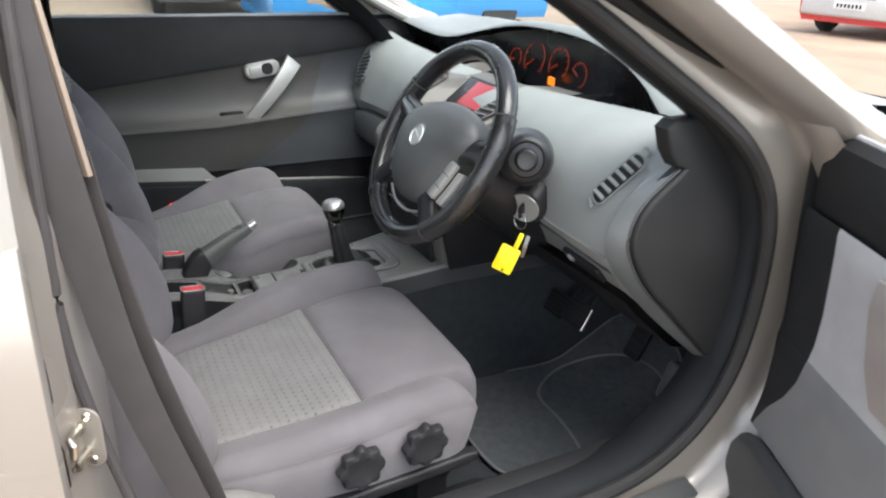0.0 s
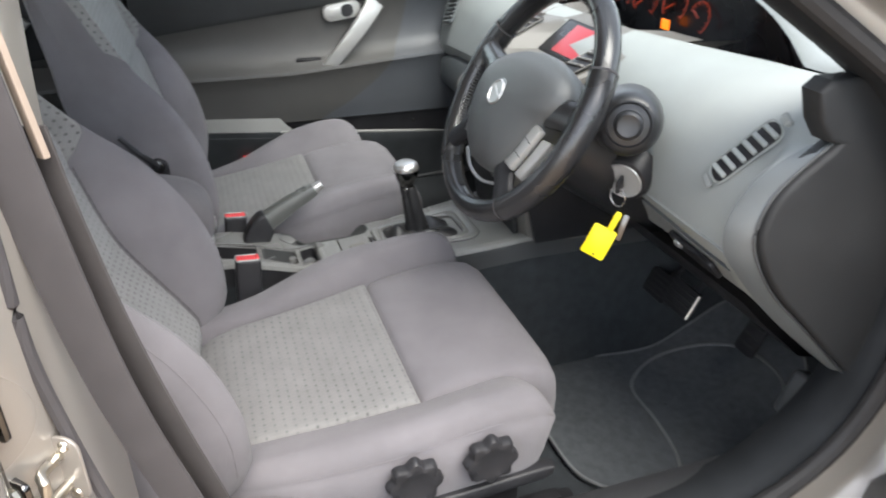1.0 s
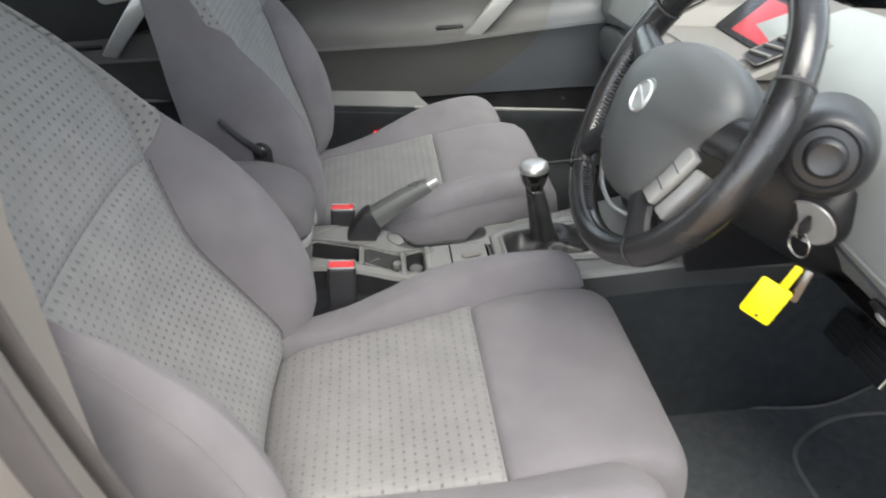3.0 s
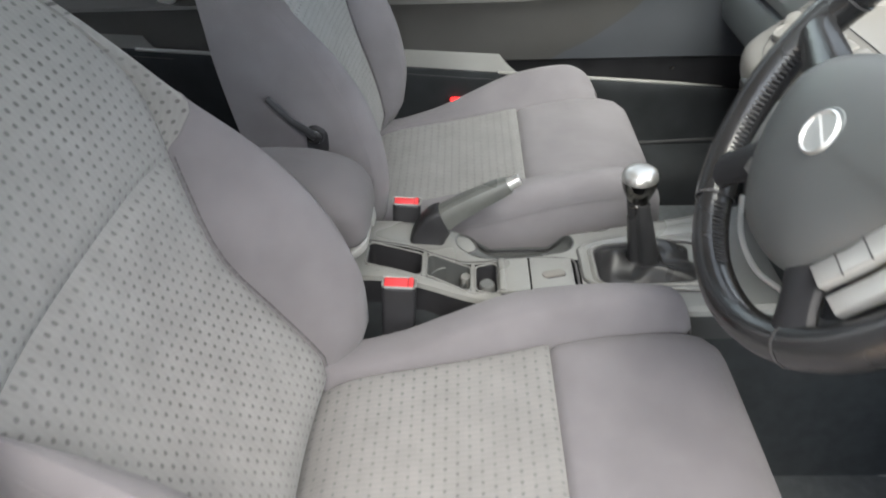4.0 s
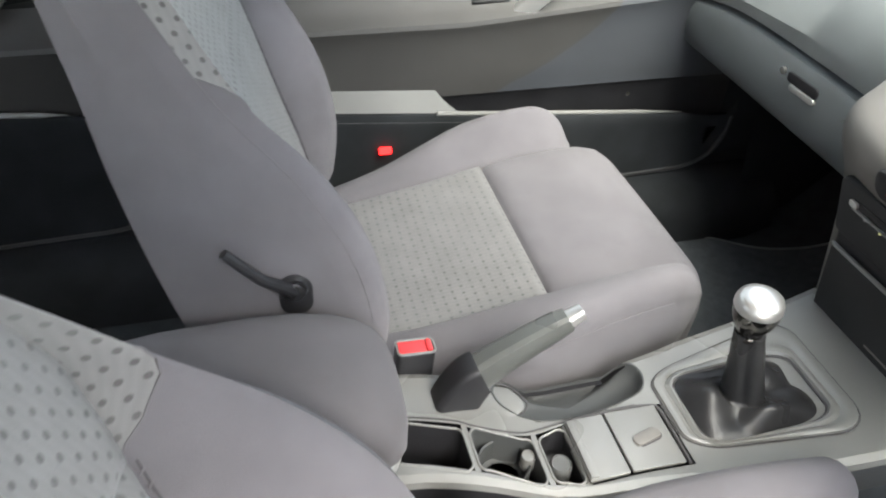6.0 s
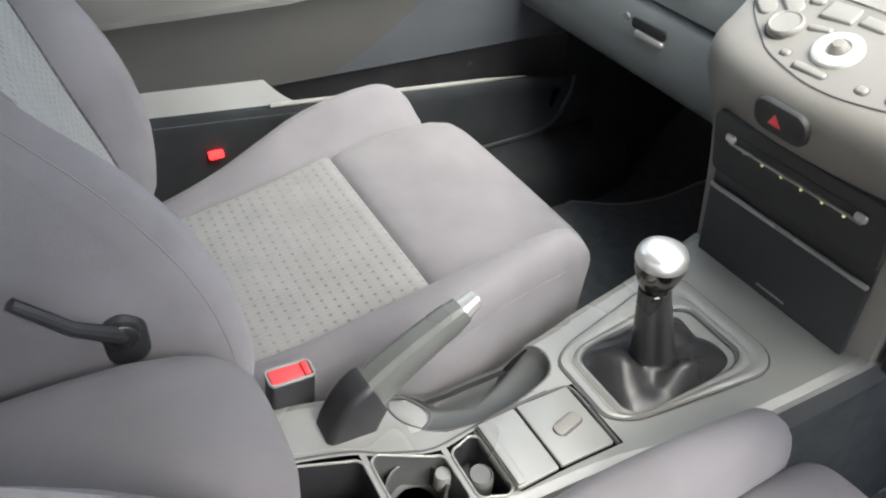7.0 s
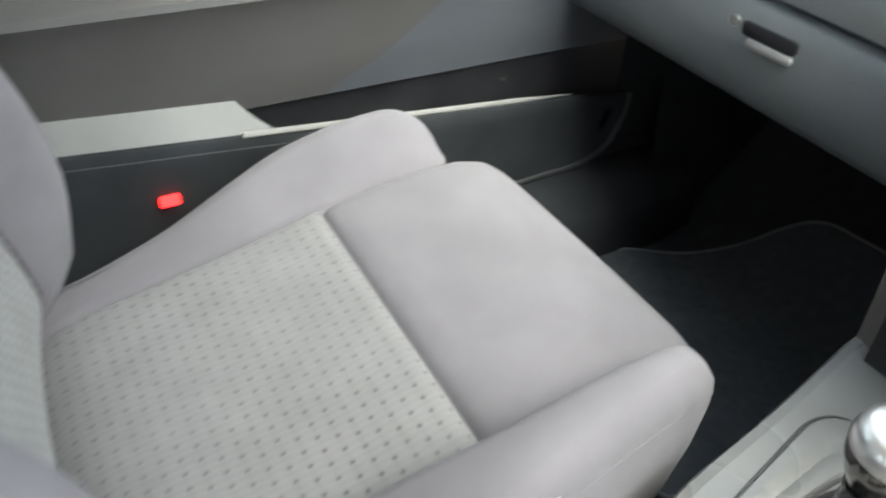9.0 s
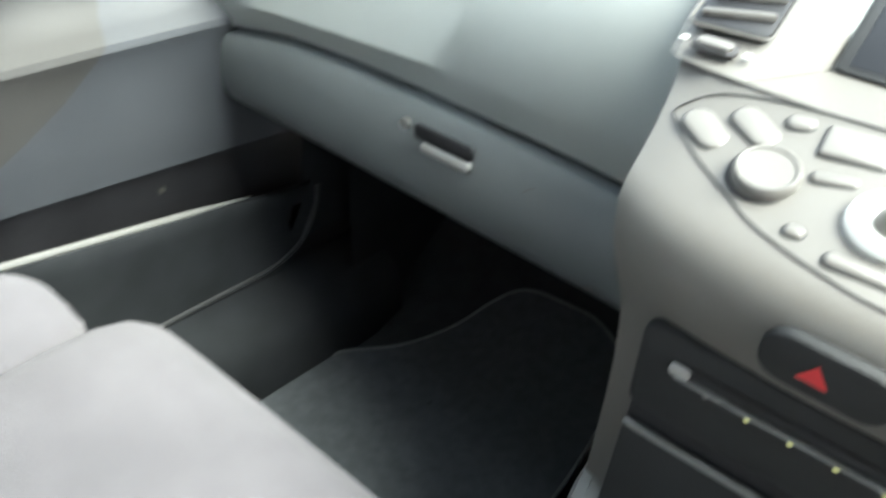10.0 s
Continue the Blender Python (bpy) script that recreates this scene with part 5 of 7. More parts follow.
part("bracket", plate(round_rect(0.050, 0.150, 0.012), frame_of((0.646, 0.618, 0.470), (0, 1, 0), (0, 0, 1)), 0.010, 0.003), TRIM, release)

# ---------------------------------------------------------------- centre stack
stack = thing("centre_stack", (0, 0.36, 0.6), "beige grey centre stack with control panel, screen and dark radio front", "centre stack")
STACK_ROWS = [
    # z, y of the front, half width, how far the face is bowed
    (0.585, 0.352, 0.128, 0.000),
    (0.66, 0.338, 0.128, 0.000),
    (0.72, 0.326, 0.129, 0.001),
    (0.765, 0.314, 0.132, 0.004),
    (0.790, 0.301, 0.136, 0.012),
    (0.806, 0.288, 0.140, 0.020),
    (0.820, 0.277, 0.144, 0.027),
    (0.834, 0.269, 0.148, 0.033),
    (0.848, 0.2655, 0.151, 0.037),
    (0.860, 0.267, 0.154, 0.040),
    (0.868, 0.2715, 0.155, 0.0415),
]


def stack_ring(z, yf, hw, bow, side_depth=0.20):
    hw = hw + 0.008
    out = [Vector((-hw - 0.012, yf + side_depth, z)), Vector((-hw, yf + 0.06 + bow, z)), Vector((-hw + 0.006, yf + 0.018 + bow, z))]
    for u in steps(-0.94, 0.94, 14):
        out.append(Vector((u * hw, yf + bow * (abs(u) ** 2.2) + 0.012 * max(0, abs(u) - 0.8) / 0.14 * 0.6, z)))
    out += [Vector((hw - 0.006, yf + 0.018 + bow, z)), Vector((hw, yf + 0.06 + bow, z)), Vector((hw + 0.012, yf + side_depth, z))]
    return out


rows = [stack_ring(z, *lerp_table(STACK_ROWS, z)) for z in steps(0.585, 0.765, 5) + steps(0.772, 0.868, 16)]
# the control panel's slope, then the vent face with the screen's pocket in it
PANEL_ROWS = [(0.868, 0.2715, 0.155, 0.0415), (0.874, 0.2785, 0.156, 0.042), (0.880, 0.288, 0.157, 0.042), (0.893, 0.313, 0.160, 0.036), (0.908, 0.343, 0.165, 0.028), (0.916, 0.358, 0.168, 0.022), (0.925, 0.371, 0.172, 0.016)]
for z, yf, hw, bow in PANEL_ROWS[1:]:
    rows.append(stack_ring(z, yf, hw, bow, 0.16))
part("stack_body", loft(rows), STACK, stack, "beige grey moulded body")
UPFACE = [(0.925, 0.371, 0.182), (0.938, 0.398, 0.187), (0.952, 0.430, 0.193), (0.966, 0.463, 0.199), (0.980, 0.498, 0.205), (0.988, 0.530, 0.211), (0.994, 0.57, 0.22)]


def upper_x(hw):
    right = [0.05, 0.09, 0.094, 0.122, 0.128, 0.150, hw - 0.012, hw - 0.004, hw, hw + 0.012]
    return [-x for x in reversed(right)] + [0] + right


def upper_point(x, z, yf, hw):
    back = max(yf, 0.462 + (z - 0.925) * 1.25)
    ax = abs(x)
    if ax > hw + 0.006:
        return Vector((x, yf + 0.16, z))
    if ax > hw - 0.002:
        return Vector((x, yf + 0.045, z))
    if ax > hw - 0.006:
        return Vector((x, yf + 0.024, z))
    k = min(1.0, max(0.0, (0.124 - ax) / 0.030))
    return Vector((x, yf + (back - yf) * k + 0.016 * (ax / hw) ** 4 + (0.05 * max(0.0, (z - 0.970) / 0.02) if ax > 0.121 else 0.0), z))


upper = loft([[upper_point(x, z, yf, hw) for x in upper_x(hw)] for z, yf, hw in UPFACE])
shelf = loft([[Vector((x, 0.371 + 0.016 * (abs(x) / 0.172) ** 4 + (upper_point(x, 0.925, 0.371, 0.182).y - 0.371) * k, 0.9248)) for x in upper_x(0.182)[3:-3]] for k in (0, 1)])
part("screen_surround", join(upper, shelf), STACK, stack, "beige surround with a sunken screen pocket", sharp=30)

def on_face(x, k):
    """A place on the sloped control panel: k from 0 at its front lip to 1 at its upper edge."""
    z = 0.8785 + 0.033 * k
    yf, hw, bow = lerp_table(PANEL_ROWS, z)
    u = min(0.94, abs(x) / (hw + 0.008))
    return Vector((x, yf + bow * u**2.2 + 0.0514 * max(0.0, u - 0.8), z))


FACE = frame_of((0, 0, 0), (1, 0, 0), (0, 0.066, 0.033)).to_3x3().to_4x4()


def face_at(x, k, h=0.0):
    return Matrix.Translation(on_face(x, k)) @ FACE @ Matrix.Translation((0, 0, h))


def face_button(x, k, w, h, r, turn=0, name="button", tall=0.0022, mat=BUTTON):
    m = face_at(x, k, -0.003) @ Matrix.Rotation(radians(turn), 4, "Z")
    b = part(name, plate(round_rect(w, h, r), m, 0.003 + tall, 0.0026, 3), mat, stack)
    part("gap", plate(round_rect(w + 0.0014, h + 0.0014, r + 0.0006), m, 0.0034, 0.0003), SEAM, b)


# groove that frames the panel
half = [(-0.151, 0.72), (-0.150, 0.62), (-0.137, 0.49), (-0.113, 0.30), (-0.094, 0.17), (-0.076, 0.05), (-0.052, -0.03), (-0.022, -0.11)]
top = [(-0.048, 1.40), (-0.095, 1.32), (-0.126, 1.17), (-0.141, 0.98)]
line = half + [(0.0, -0.13)] + [(-x, k) for x, k in reversed(half)] + [(-x, k) for x, k in reversed(top)] + [(0.0, 1.41)] + top
part("panel_groove", tube(smooth_path([on_face(x, k) + Vector((0, 0, 0.0008)) for x, k in line], 4, closed=True), 0.0006, 6, closed=True), SEAM, stack)
for sx in (-1, 1):
    face_button(sx * 0.127, 0.69, 0.034, 0.019, 0.009, sx * 34)
    face_button(sx * 0.103, 0.93, 0.034, 0.018, 0.0085, sx * 34)
    face_button(sx * 0.083, 1.16, 0.016, 0.011, 0.005, sx * -15)
    face_button(sx * 0.053, 0.74, 0.024, 0.008, 0.0038, sx * -14)
    face_button(sx * 0.052, 1.12, 0.034, 0.024, 0.003, sx * -6)
    face_button(sx * 0.057, 0.17, 0.011, 0.008, 0.0038)
    dk = part("dial_knob", lathe([(0.0178, -0.004), (0.0180, 0.003), (0.0172, 0.0062), (0.0158, 0.0075), (0.0146, 0.0073), (0.0138, 0.0064), (0.001, 0.0062)], face_at(sx * 0.084, 0.52), 30), BUTTON, stack, "round control dial")
    part("gap", lathe([(0.0176, 0.0), (0.0196, 0.0008), (0.0200, -0.002)], face_at(sx * 0.084, 0.52), 30), SEAM, dk)
for x in (-0.016, 0.016):
    face_button(x, 1.15, 0.028, 0.014, 0.003)
part("joystick_ring", lathe([(0.011, 0.002), (0.0125, 0.0055), (0.0195, 0.0060), (0.0225, 0.0035), (0.0235, -0.003)], face_at(-0.019, 0.54), 30), WHITE_PLASTIC, stack, "pale silver joystick ring")
part("joystick", lathe([(0.010, -0.002), (0.009, 0.006), (0.005, 0.011), (0.001, 0.0115)], face_at(-0.019, 0.54), 18), BUTTON, stack)
face_button(-0.022, 0.10, 0.036, 0.009, 0.004)
face_button(0.03, 0.16, 0.012, 0.010, 0.0045)

# screen in the pocket and flanking vents
SF = frame_of((0, 0.497, 0.954), (1, 0, 0), (0, 1.25, 1.0))
part("screen_bezel", plate(round_rect(0.186, 0.092, 0.006), SF, 0.003, 0.001), TRIM, stack)
part("screen_glass", plate(round_rect(0.170, 0.082, 0.004), SF @ Matrix.Translation((0, 0.0, 0.0012)), 0.0022, 0.0005), DIAL_GLASS, stack, "black screen glass")
part("screen", plate(round_rect(0.116, 0.074, 0.003), SF @ Matrix.Translation((0.014, 0.0, 0.0026)), 0.0016, 0.0004), SCREEN_RED, stack, "dim red display screen")
VF = frame_of((0, 0.447, 0.9585), (1, 0, 0), (0, 0.115, 0.050))
for sx in (-1, 1):
    vm = VF @ Matrix.Translation((sx * 0.152, 0.0, 0.004)) @ Matrix.Rotation(radians(90 - sx * 4), 4, "Z")
    vent(stack, vm, 0.092, 0.048, 4, STACK, 0.34, 0.0010, 0.14)
    part("vent_button_surround", plate(round_rect(0.029, 0.012, 0.005), VF @ Matrix.Translation((sx * 0.150, -0.062, 0.0005)), 0.003, 0.0006), SEAM, stack)
    for dx in (-0.020, 0.020):
        part("vent_mark", plate(round_rect(0.005, 0.004, 0.001), VF @ Matrix.Translation((sx * 0.150 + dx, -0.062, 0.0012)), 0.0018, 0.0003), WHITE_PLASTIC, stack)
    part("vent_button", plate(round_rect(0.022, 0.008, 0.0035), VF @ Matrix.Translation((sx * 0.150, -0.062, 0.002)), 0.004, 0.001), BUTTON, stack)

# hazard switch, radio slot and bin
haz = part("hazard_switch", plate(round_rect(0.064, 0.037, 0.014), frame_of((-0.014, 0.2705, 0.840), (1, -0.03, 0), (0, -0.34, 1)), 0.009, 0.004), TRIM, stack, "dark hazard light switch")
part("hazard_triangle", plate([(-0.008, -0.006), (0.008, -0.006), (0, 0.008)], frame_of((-0.014, 0.2705, 0.840), (1, -0.03, 0), (0, -0.34, 1)) @ Matrix.Translation((-0.004, 0, 0.0088)), 0.0006, 0), RED, haz, "red triangle")
radio = part("radio_front", plate(round_rect(0.216, 0.084, 0.010), frame_of((0, 0.3110, 0.764), (1, 0, 0), (0, -0.30, 1)), 0.010, 0.003), TRIM, stack, "dark radio front")
RF = frame_of((0, 0.3110, 0.762), (1, 0, 0), (0, -0.30, 1))
part("slot", plate(round_rect(0.172, 0.010, 0.004), RF @ Matrix.Translation((0.0, 0.021, 0.0095)), 0.0012, 0.0003), BLACK, radio)
part("slot_lip", moved(box((0, 0, 0), (0.165, 0.003, 0.004), 0.001, 1), RF @ Matrix.Translation((0, 0.013, 0.011))), CONSOLE, radio)
for sx in (-1, 1):
    part("slot_key", plate(round_rect(0.013, 0.009, 0.003), RF @ Matrix.Translation((sx * 0.080, 0.020, 0.0095)), 0.004, 0.001), SILVER_PLASTIC, radio)
for k in range(6):
    part("slot_light", plate(round_rect(0.003, 0.003, 0.0012), RF @ Matrix.Translation((-0.062 + 0.025 * k, 0.009, 0.0098)), 0.002, 0.0004), GREEN if k else BUTTON, radio)
BF = frame_of((0, 0.3375, 0.648), (1, 0, 0), (0, -0.16, 1))
part("bin_gap", plate(round_rect(0.212, 0.030, 0.004), frame_of((0, 0.3255, 0.712), (1, 0, 0), (0, -0.20, 1)), 0.004, 0.001), BLACK, stack)
bin_door = part("bin_door", plate(round_rect(0.212, 0.105, 0.004), BF @ Matrix.Translation((0, 0, 0)), 0.010, 0.002), TRIM, stack, "dark storage bin door")
part("bin_edge", moved(box((0, 0.054, 0.010), (0.212, 0.005, 0.006), 0.0015, 1), BF), CONSOLE, bin_door)
part("bin_slot", moved(box((0.008, -0.038, 0.0102), (0.040, 0.003, 0.002), 0.0006, 1), BF), BUTTON, bin_door)

# ---------------------------------------------------------------- centre console
console = thing("centre_console", (0, 0, 0.4), "grey plastic centre console with cup holders, ashtray and gear surround", "centre console")
TOPZ = [(-0.55, 0.575), (-0.30, 0.588), (-0.22, 0.590), (-0.10, 0.580), (0.0, 0.583), (0.10, 0.578), (0.25, 0.588), (0.36, 0.600)]


def top_z(y):
    return lerp_table(TOPZ, y)[0]


def half_w(y):
    """Width right of the middle, to the driver's side."""
    return lerp_table([(-0.60, 0.036), (-0.254, 0.040), (-0.169, 0.057), (-0.10, 0.082), (-0.06, 0.091), (0.06, 0.100), (0.12, 0.113), (0.36, 0.132)], y)[0] + 0.02 * max(0.0, y - 0.40)


def half_l(y):
    """Width left of the middle, narrowest beside the brake scoop."""
    return lerp_table([(-0.55, 0.100), (-0.24, 0.110), (-0.165, 0.098), (-0.10, 0.084), (0.0, 0.081), (0.07, 0.083), (0.13, 0.096), (0.23, 0.110), (0.36, 0.132)], y)[0] + 0.02 * max(0.0, y - 0.40)


def right_x(y):
    """The right edge of the cup holders."""
    return lerp_table([(-0.60, 0.010), (-0.262, 0.014), (-0.174, 0.038), (-0.105, 0.066), (-0.06, 0.075), (0.062, 0.078)], y)[0]


def split_x(y):
    """The line between the brake side and the cup holder side."""
    return lerp_table([(-0.60, -0.060), (-0.272, -0.047), (-0.246, -0.041), (-0.177, -0.023), (-0.158, -0.013), (-0.105, 0.004), (-0.06, 0.000), (0.062, -0.005)], y)[0]


def scoop_open(x, y):
    """How far the console's edge dips beside the brake scoop, towards the passenger seat."""
    u = min(1.0, max(0.0, (y + 0.115) / 0.05)) * min(1.0, max(0.0, (0.060 - y) / 0.04))
    return 0.034 * u * u * (3 - 2 * u) * min(1.0, max(0.0, (-0.052 - x) / 0.024))


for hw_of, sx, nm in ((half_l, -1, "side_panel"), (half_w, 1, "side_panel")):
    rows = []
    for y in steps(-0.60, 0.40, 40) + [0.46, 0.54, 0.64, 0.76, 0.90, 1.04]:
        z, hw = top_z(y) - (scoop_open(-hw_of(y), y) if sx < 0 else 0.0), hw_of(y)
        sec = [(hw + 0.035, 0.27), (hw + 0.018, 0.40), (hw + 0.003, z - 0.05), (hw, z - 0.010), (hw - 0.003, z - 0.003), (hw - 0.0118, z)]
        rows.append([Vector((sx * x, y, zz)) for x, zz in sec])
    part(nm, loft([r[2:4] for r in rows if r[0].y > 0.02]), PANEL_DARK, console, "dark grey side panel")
    # same panel, rear part black: shade between seat and console put into colour
    part(nm, loft([r[2:4] for r in rows if r[0].y < 0.05]), BLACK, console, "rear side panel, blackened for the shade beside the seat")
    if sx > 0:
        part("edge", loft([r[3:] for r in rows if r[0].y < 0.385]), CONSOLE, console)
    else:
        part("edge", loft([r[3:] for r in rows if r[0].y < -0.095]), CONSOLE, console)
        # this stretch of the edge is black: the seat gap's shade is painted on
        part("edge", loft([r[3:] for r in rows if -0.125 < r[0].y < 0.055]), BLACK, console, "console edge beside the scoop, shade of the gap in its black")
        part("edge", loft([r[3:] for r in rows if 0.02 < r[0].y < 0.385]), CONSOLE, console)
    part("edge", loft([r[3:] for r in rows if r[0].y > 0.36]), PANEL_DARK, console)
    part("tunnel_carpet", loft([r[:3] for r in rows]), CARPET, console, "black carpet on the tunnel side")


def top_piece(name, x0, x1, y0, y1, drop=0.0, mat=CONSOLE, label="", nx=4, ny=10):
    def lim(v, y):
        return half_w(y) - 0.0118 if v == "R" else -half_l(y) + 0.0118 if v == "L" else v(y) if callable(v) else v
    return part(name, loft([[Vector((lim(x0, y) + (lim(x1, y) - lim(x0, y)) * u, y, top_z(y) - drop)) for u in steps(0, 1, nx)] for y in steps(y0, y1, ny)]), mat, console, label)


def well(name, y0, y1, depth, mat=BLACK):
    """A box open above, sunk into the console, with a rounded rim."""
    a, b, c, d = split_x(y0) + 0.004, split_x(y1) + 0.004, right_x(y1), right_x(y0)
    r = 0.010
    outline = []
    for cx, cy, q in ((c - r, y1 - r, 0), (b + r, y1 - r, 90), (a + r, y0 + r, 180), (d - r, y0 + r, 270)):
        outline += [(cx + r * math.cos(radians(q + k)), cy + r * math.sin(radians(q + k))) for k in (0, 22, 45, 68, 90)]
    mx, my = (a + b + c + d) / 4, (y0 + y1) / 2
    rings = [[Vector((mx + (x - mx) * k, my + (y - my) * k, top_z(y) + h)) for x, y in outline] for k, h in ((1.0, 0.0), (0.985, -0.006), (0.94, -depth), (0.86, -depth - 0.004), (0.01, -depth - 0.004))]
    w = part(name, loft(rings, closed=True), mat, console, sharp=60)
    part("rim", tube([Vector((x, y, top_z(y) + 0.0003)) for x, y in outline], 0.0015, 8, closed=True), CONSOLE, w)
    return w


top_piece("top_rear", "L", "R", -0.60, -0.262)
top_piece("top_right", right_x, "R", -0.262, -0.058)
for y0, y1 in ((-0.174, -0.168), (-0.101, -0.095)):
    top_piece("rib", split_x, right_x, y0, y1, ny=3)
top_piece("top_right", 0.078, "R", -0.058, 0.062)
top_piece("top_front", "L", "R", 0.062, 0.40)
part("tunnel_front", loft([[Vector((u, y, top_z(y))) for u in (-half_l(y) + 0.01, 0, half_w(y) - 0.01)] for y in (0.395, 0.6, 0.8, 1.04)]), CARPET, console)
well("rear_well", -0.262, -0.174, 0.075)
cup = well("cup_well", -0.168, -0.101, 0.050, SCOOP)
part("cup_ring", lathe([(0.020, -0.046), (0.0255, -0.044), (0.0268, -0.016), (0.0285, -0.0145), (0.0300, -0.018), (0.0300, -0.046)], Matrix.Translation((0.022, -0.136, top_z(-0.135))), 28), SCOOP, cup, "grey ring of the cup holder")
well("lighter_well", -0.095, -0.061, 0.035)
for y, x in ((-0.262, 0.014), (-0.061, 0.075)):
    part("rib", box(((split_x(y) + x) / 2, y, top_z(y) - 0.004), (x - split_x(y), 0.004, 0.008), 0.001, 1), CONSOLE, console)
part("split_line", tube(smooth_path([(split_x(y) - 0.004, y, top_z(y) + 0.0004) for y in (-0.30, -0.272, -0.246, -0.21, -0.177, -0.158, -0.13, -0.105, -0.06, -0.02, 0.03)], 3), 0.0011, 6), SEAM, console)
part("cup_tab", lathe([(0.001, 0.006), (0.0075, 0.005), (0.0085, 0.002), (0.0085, -0.014)], Matrix.Translation((0.024, -0.109, top_z(-0.11) - 0.012)), 16), CONSOLE, console, "small round cup holder stop")
part("lighter", lathe([(0.0125, -0.03), (0.0125, 0.0), (0.0120, 0.004), (0.0105, 0.006), (0.0095, 0.0045), (0.001, 0.0045)], Matrix.Translation((0.040, -0.077, 0.566)), 24), LEDGE, console, "round grey lighter knob")
for y0, y1, nm in ((-0.061, -0.015, "ashtray_lid"), (-0.0135, 0.050, "switch_lid")):
    ym = (y0 + y1) / 2
    part(nm, plate(round_rect(0.078, y1 - y0, 0.003), frame_of((0.038, ym, top_z(ym) + 0.0005), (1, 0, 0), (0, y1 - y0, top_z(y1) - top_z(y0))), 0.005, 0.002), CONSOLE, console)
part("lid_ridge", box((0.038, -0.055, top_z(-0.055) + 0.007), (0.074, 0.010, 0.004), 0.002), CONSOLE, console)
sw = plate(round_rect(0.014, 0.034, 0.006), frame_of((0.040, 0.020, top_z(0.020) + 0.0052), (1, 0.25, 0), (-0.25, 1, 0)), 0.004, 0.0015)
part("lid_switch", sw, BUTTON, console)
part("switch_gap", plate(round_rect(0.017, 0.037, 0.007), frame_of((0.040, 0.020, top_z(0.020) + 0.0052), (1, 0.25, 0), (-0.25, 1, 0)), 0.0008, 0.0003), SEAM, console)
part("lid_frame", tube(smooth_path([(x, y, top_z(y) + 0.001) for x, y in ((-0.003, -0.05), (-0.004, 0.0), (-0.004, 0.045), (0.003, 0.056), (0.03, 0.057), (0.078, 0.056))], 4), 0.0022, 6), SEAM, console)

# scoop beside the hand brake, open towards the seat, its shade in the grey
DISH = [(-0.074, -0.112), (-0.050, -0.122), (-0.021, -0.100), (-0.009, -0.066), (-0.008, -0.020), (-0.018, 0.025), (-0.030, 0.050), (-0.050, 0.060), (-0.068, 0.055), (-0.078, 0.036), (-0.080, -0.035)]
dish_line = smooth_path([(x, y, 0) for x, y in DISH], 5, closed=True)
dish_mid = Vector((-0.046, -0.030, 0))


def below_dish(x, y):
    d = Vector((x, y, 0)) - dish_mid
    edge = max(dish_line, key=lambda p: (p - dish_mid).normalized().dot(d.normalized()) if d.length else 0)
    r = d.length / (edge - dish_mid).length
    return 0.06 * min(1.0, max(0.0, (0.99 - r) / 0.06))


part("brake_side_top", loft([[Vector((x, y, top_z(y) - below_dish(x, y) - scoop_open(x, y))) for x in [-half_l(y) + 0.0118 + (split_x(y) + half_l(y) - 0.0118) * u for u in steps(0, 1, 36)]] for y in steps(-0.262, 0.062, 110)]), CONSOLE, console, "grey surround of the hand brake", sharp=80)
rings = []
for k, h in [(1.035, -0.001), (1.02, 0.0012), (1.0, 0.0008), (0.985, -0.002)] + [(k, -0.034 * (1 - k ** 3) ** 0.75 - 0.004) for k in (0.96, 0.92, 0.86, 0.78, 0.68, 0.56, 0.42, 0.28, 0.14, 0.01)]:
    rings.append([Vector((dish_mid.x + (p.x - dish_mid.x) * k, dish_mid.y + (p.y - dish_mid.y) * k, top_z(dish_mid.y + (p.y - dish_mid.y) * k) + h - scoop_open(p.x, p.y) * k * k)) for p in dish_line])
part("brake_scoop", loft(rings, closed=True), SCOOP, console, "sunken scoop, its shade put into the dark grey")
part("plate_line", tube(smooth_path([(x, y, top_z(y) + 0.0006) for x, y in ((-0.074, -0.118), (-0.066, -0.103), (-0.052, -0.094), (-0.040, -0.090), (-0.031, -0.093), (-0.024, -0.103))], 5), 0.0011, 6), SEAM, console)
part("plate_fill", plate([(-0.072, -0.125), (-0.064, -0.104), (-0.050, -0.096), (-0.038, -0.093), (-0.030, -0.097), (-0.024, -0.108), (-0.024, -0.135), (-0.05, -0.14)], Matrix.Translation((0, 0, top_z(-0.11) - 0.0035)), 0.004, 0.001), CONSOLE, console)

# gear surround, boot and lever
def surround_ring(k, h):
    """k: 0 at the outer groove, 1 at the boot's edge."""
    out = []
    for u, v in round_rect(1.0, 1.0, 0.20, 7):
        yo = 0.170 + v * 0.212
        f = v + 0.5
        xo = (-0.048 - 0.044 * f) * (0.5 - u) + (0.060 + 0.028 * f) * (0.5 + u)
        xi, yi = 0.012 + u * 0.100, 0.166 + v * 0.158
        x, y = xo + (xi - xo) * k, yo + (yi - yo) * k
        out.append(Vector((x, y, top_z(y) + h)))
    return out


part("gear_surround", loft([surround_ring(k, h) for k, h in ((0.0, 0.0005), (0.06, 0.004), (0.25, 0.0055), (0.45, 0.005), (0.60, 0.003), (0.68, 0.0045), (0.80, 0.0065), (0.92, 0.006), (0.98, 0.002), (1.0, -0.008))], closed=True), CONSOLE, console, "moulded grey gear surround")
part("surround_line", tube(surround_ring(-0.02, 0.0006), 0.0011, 6, closed=True), SEAM, console)
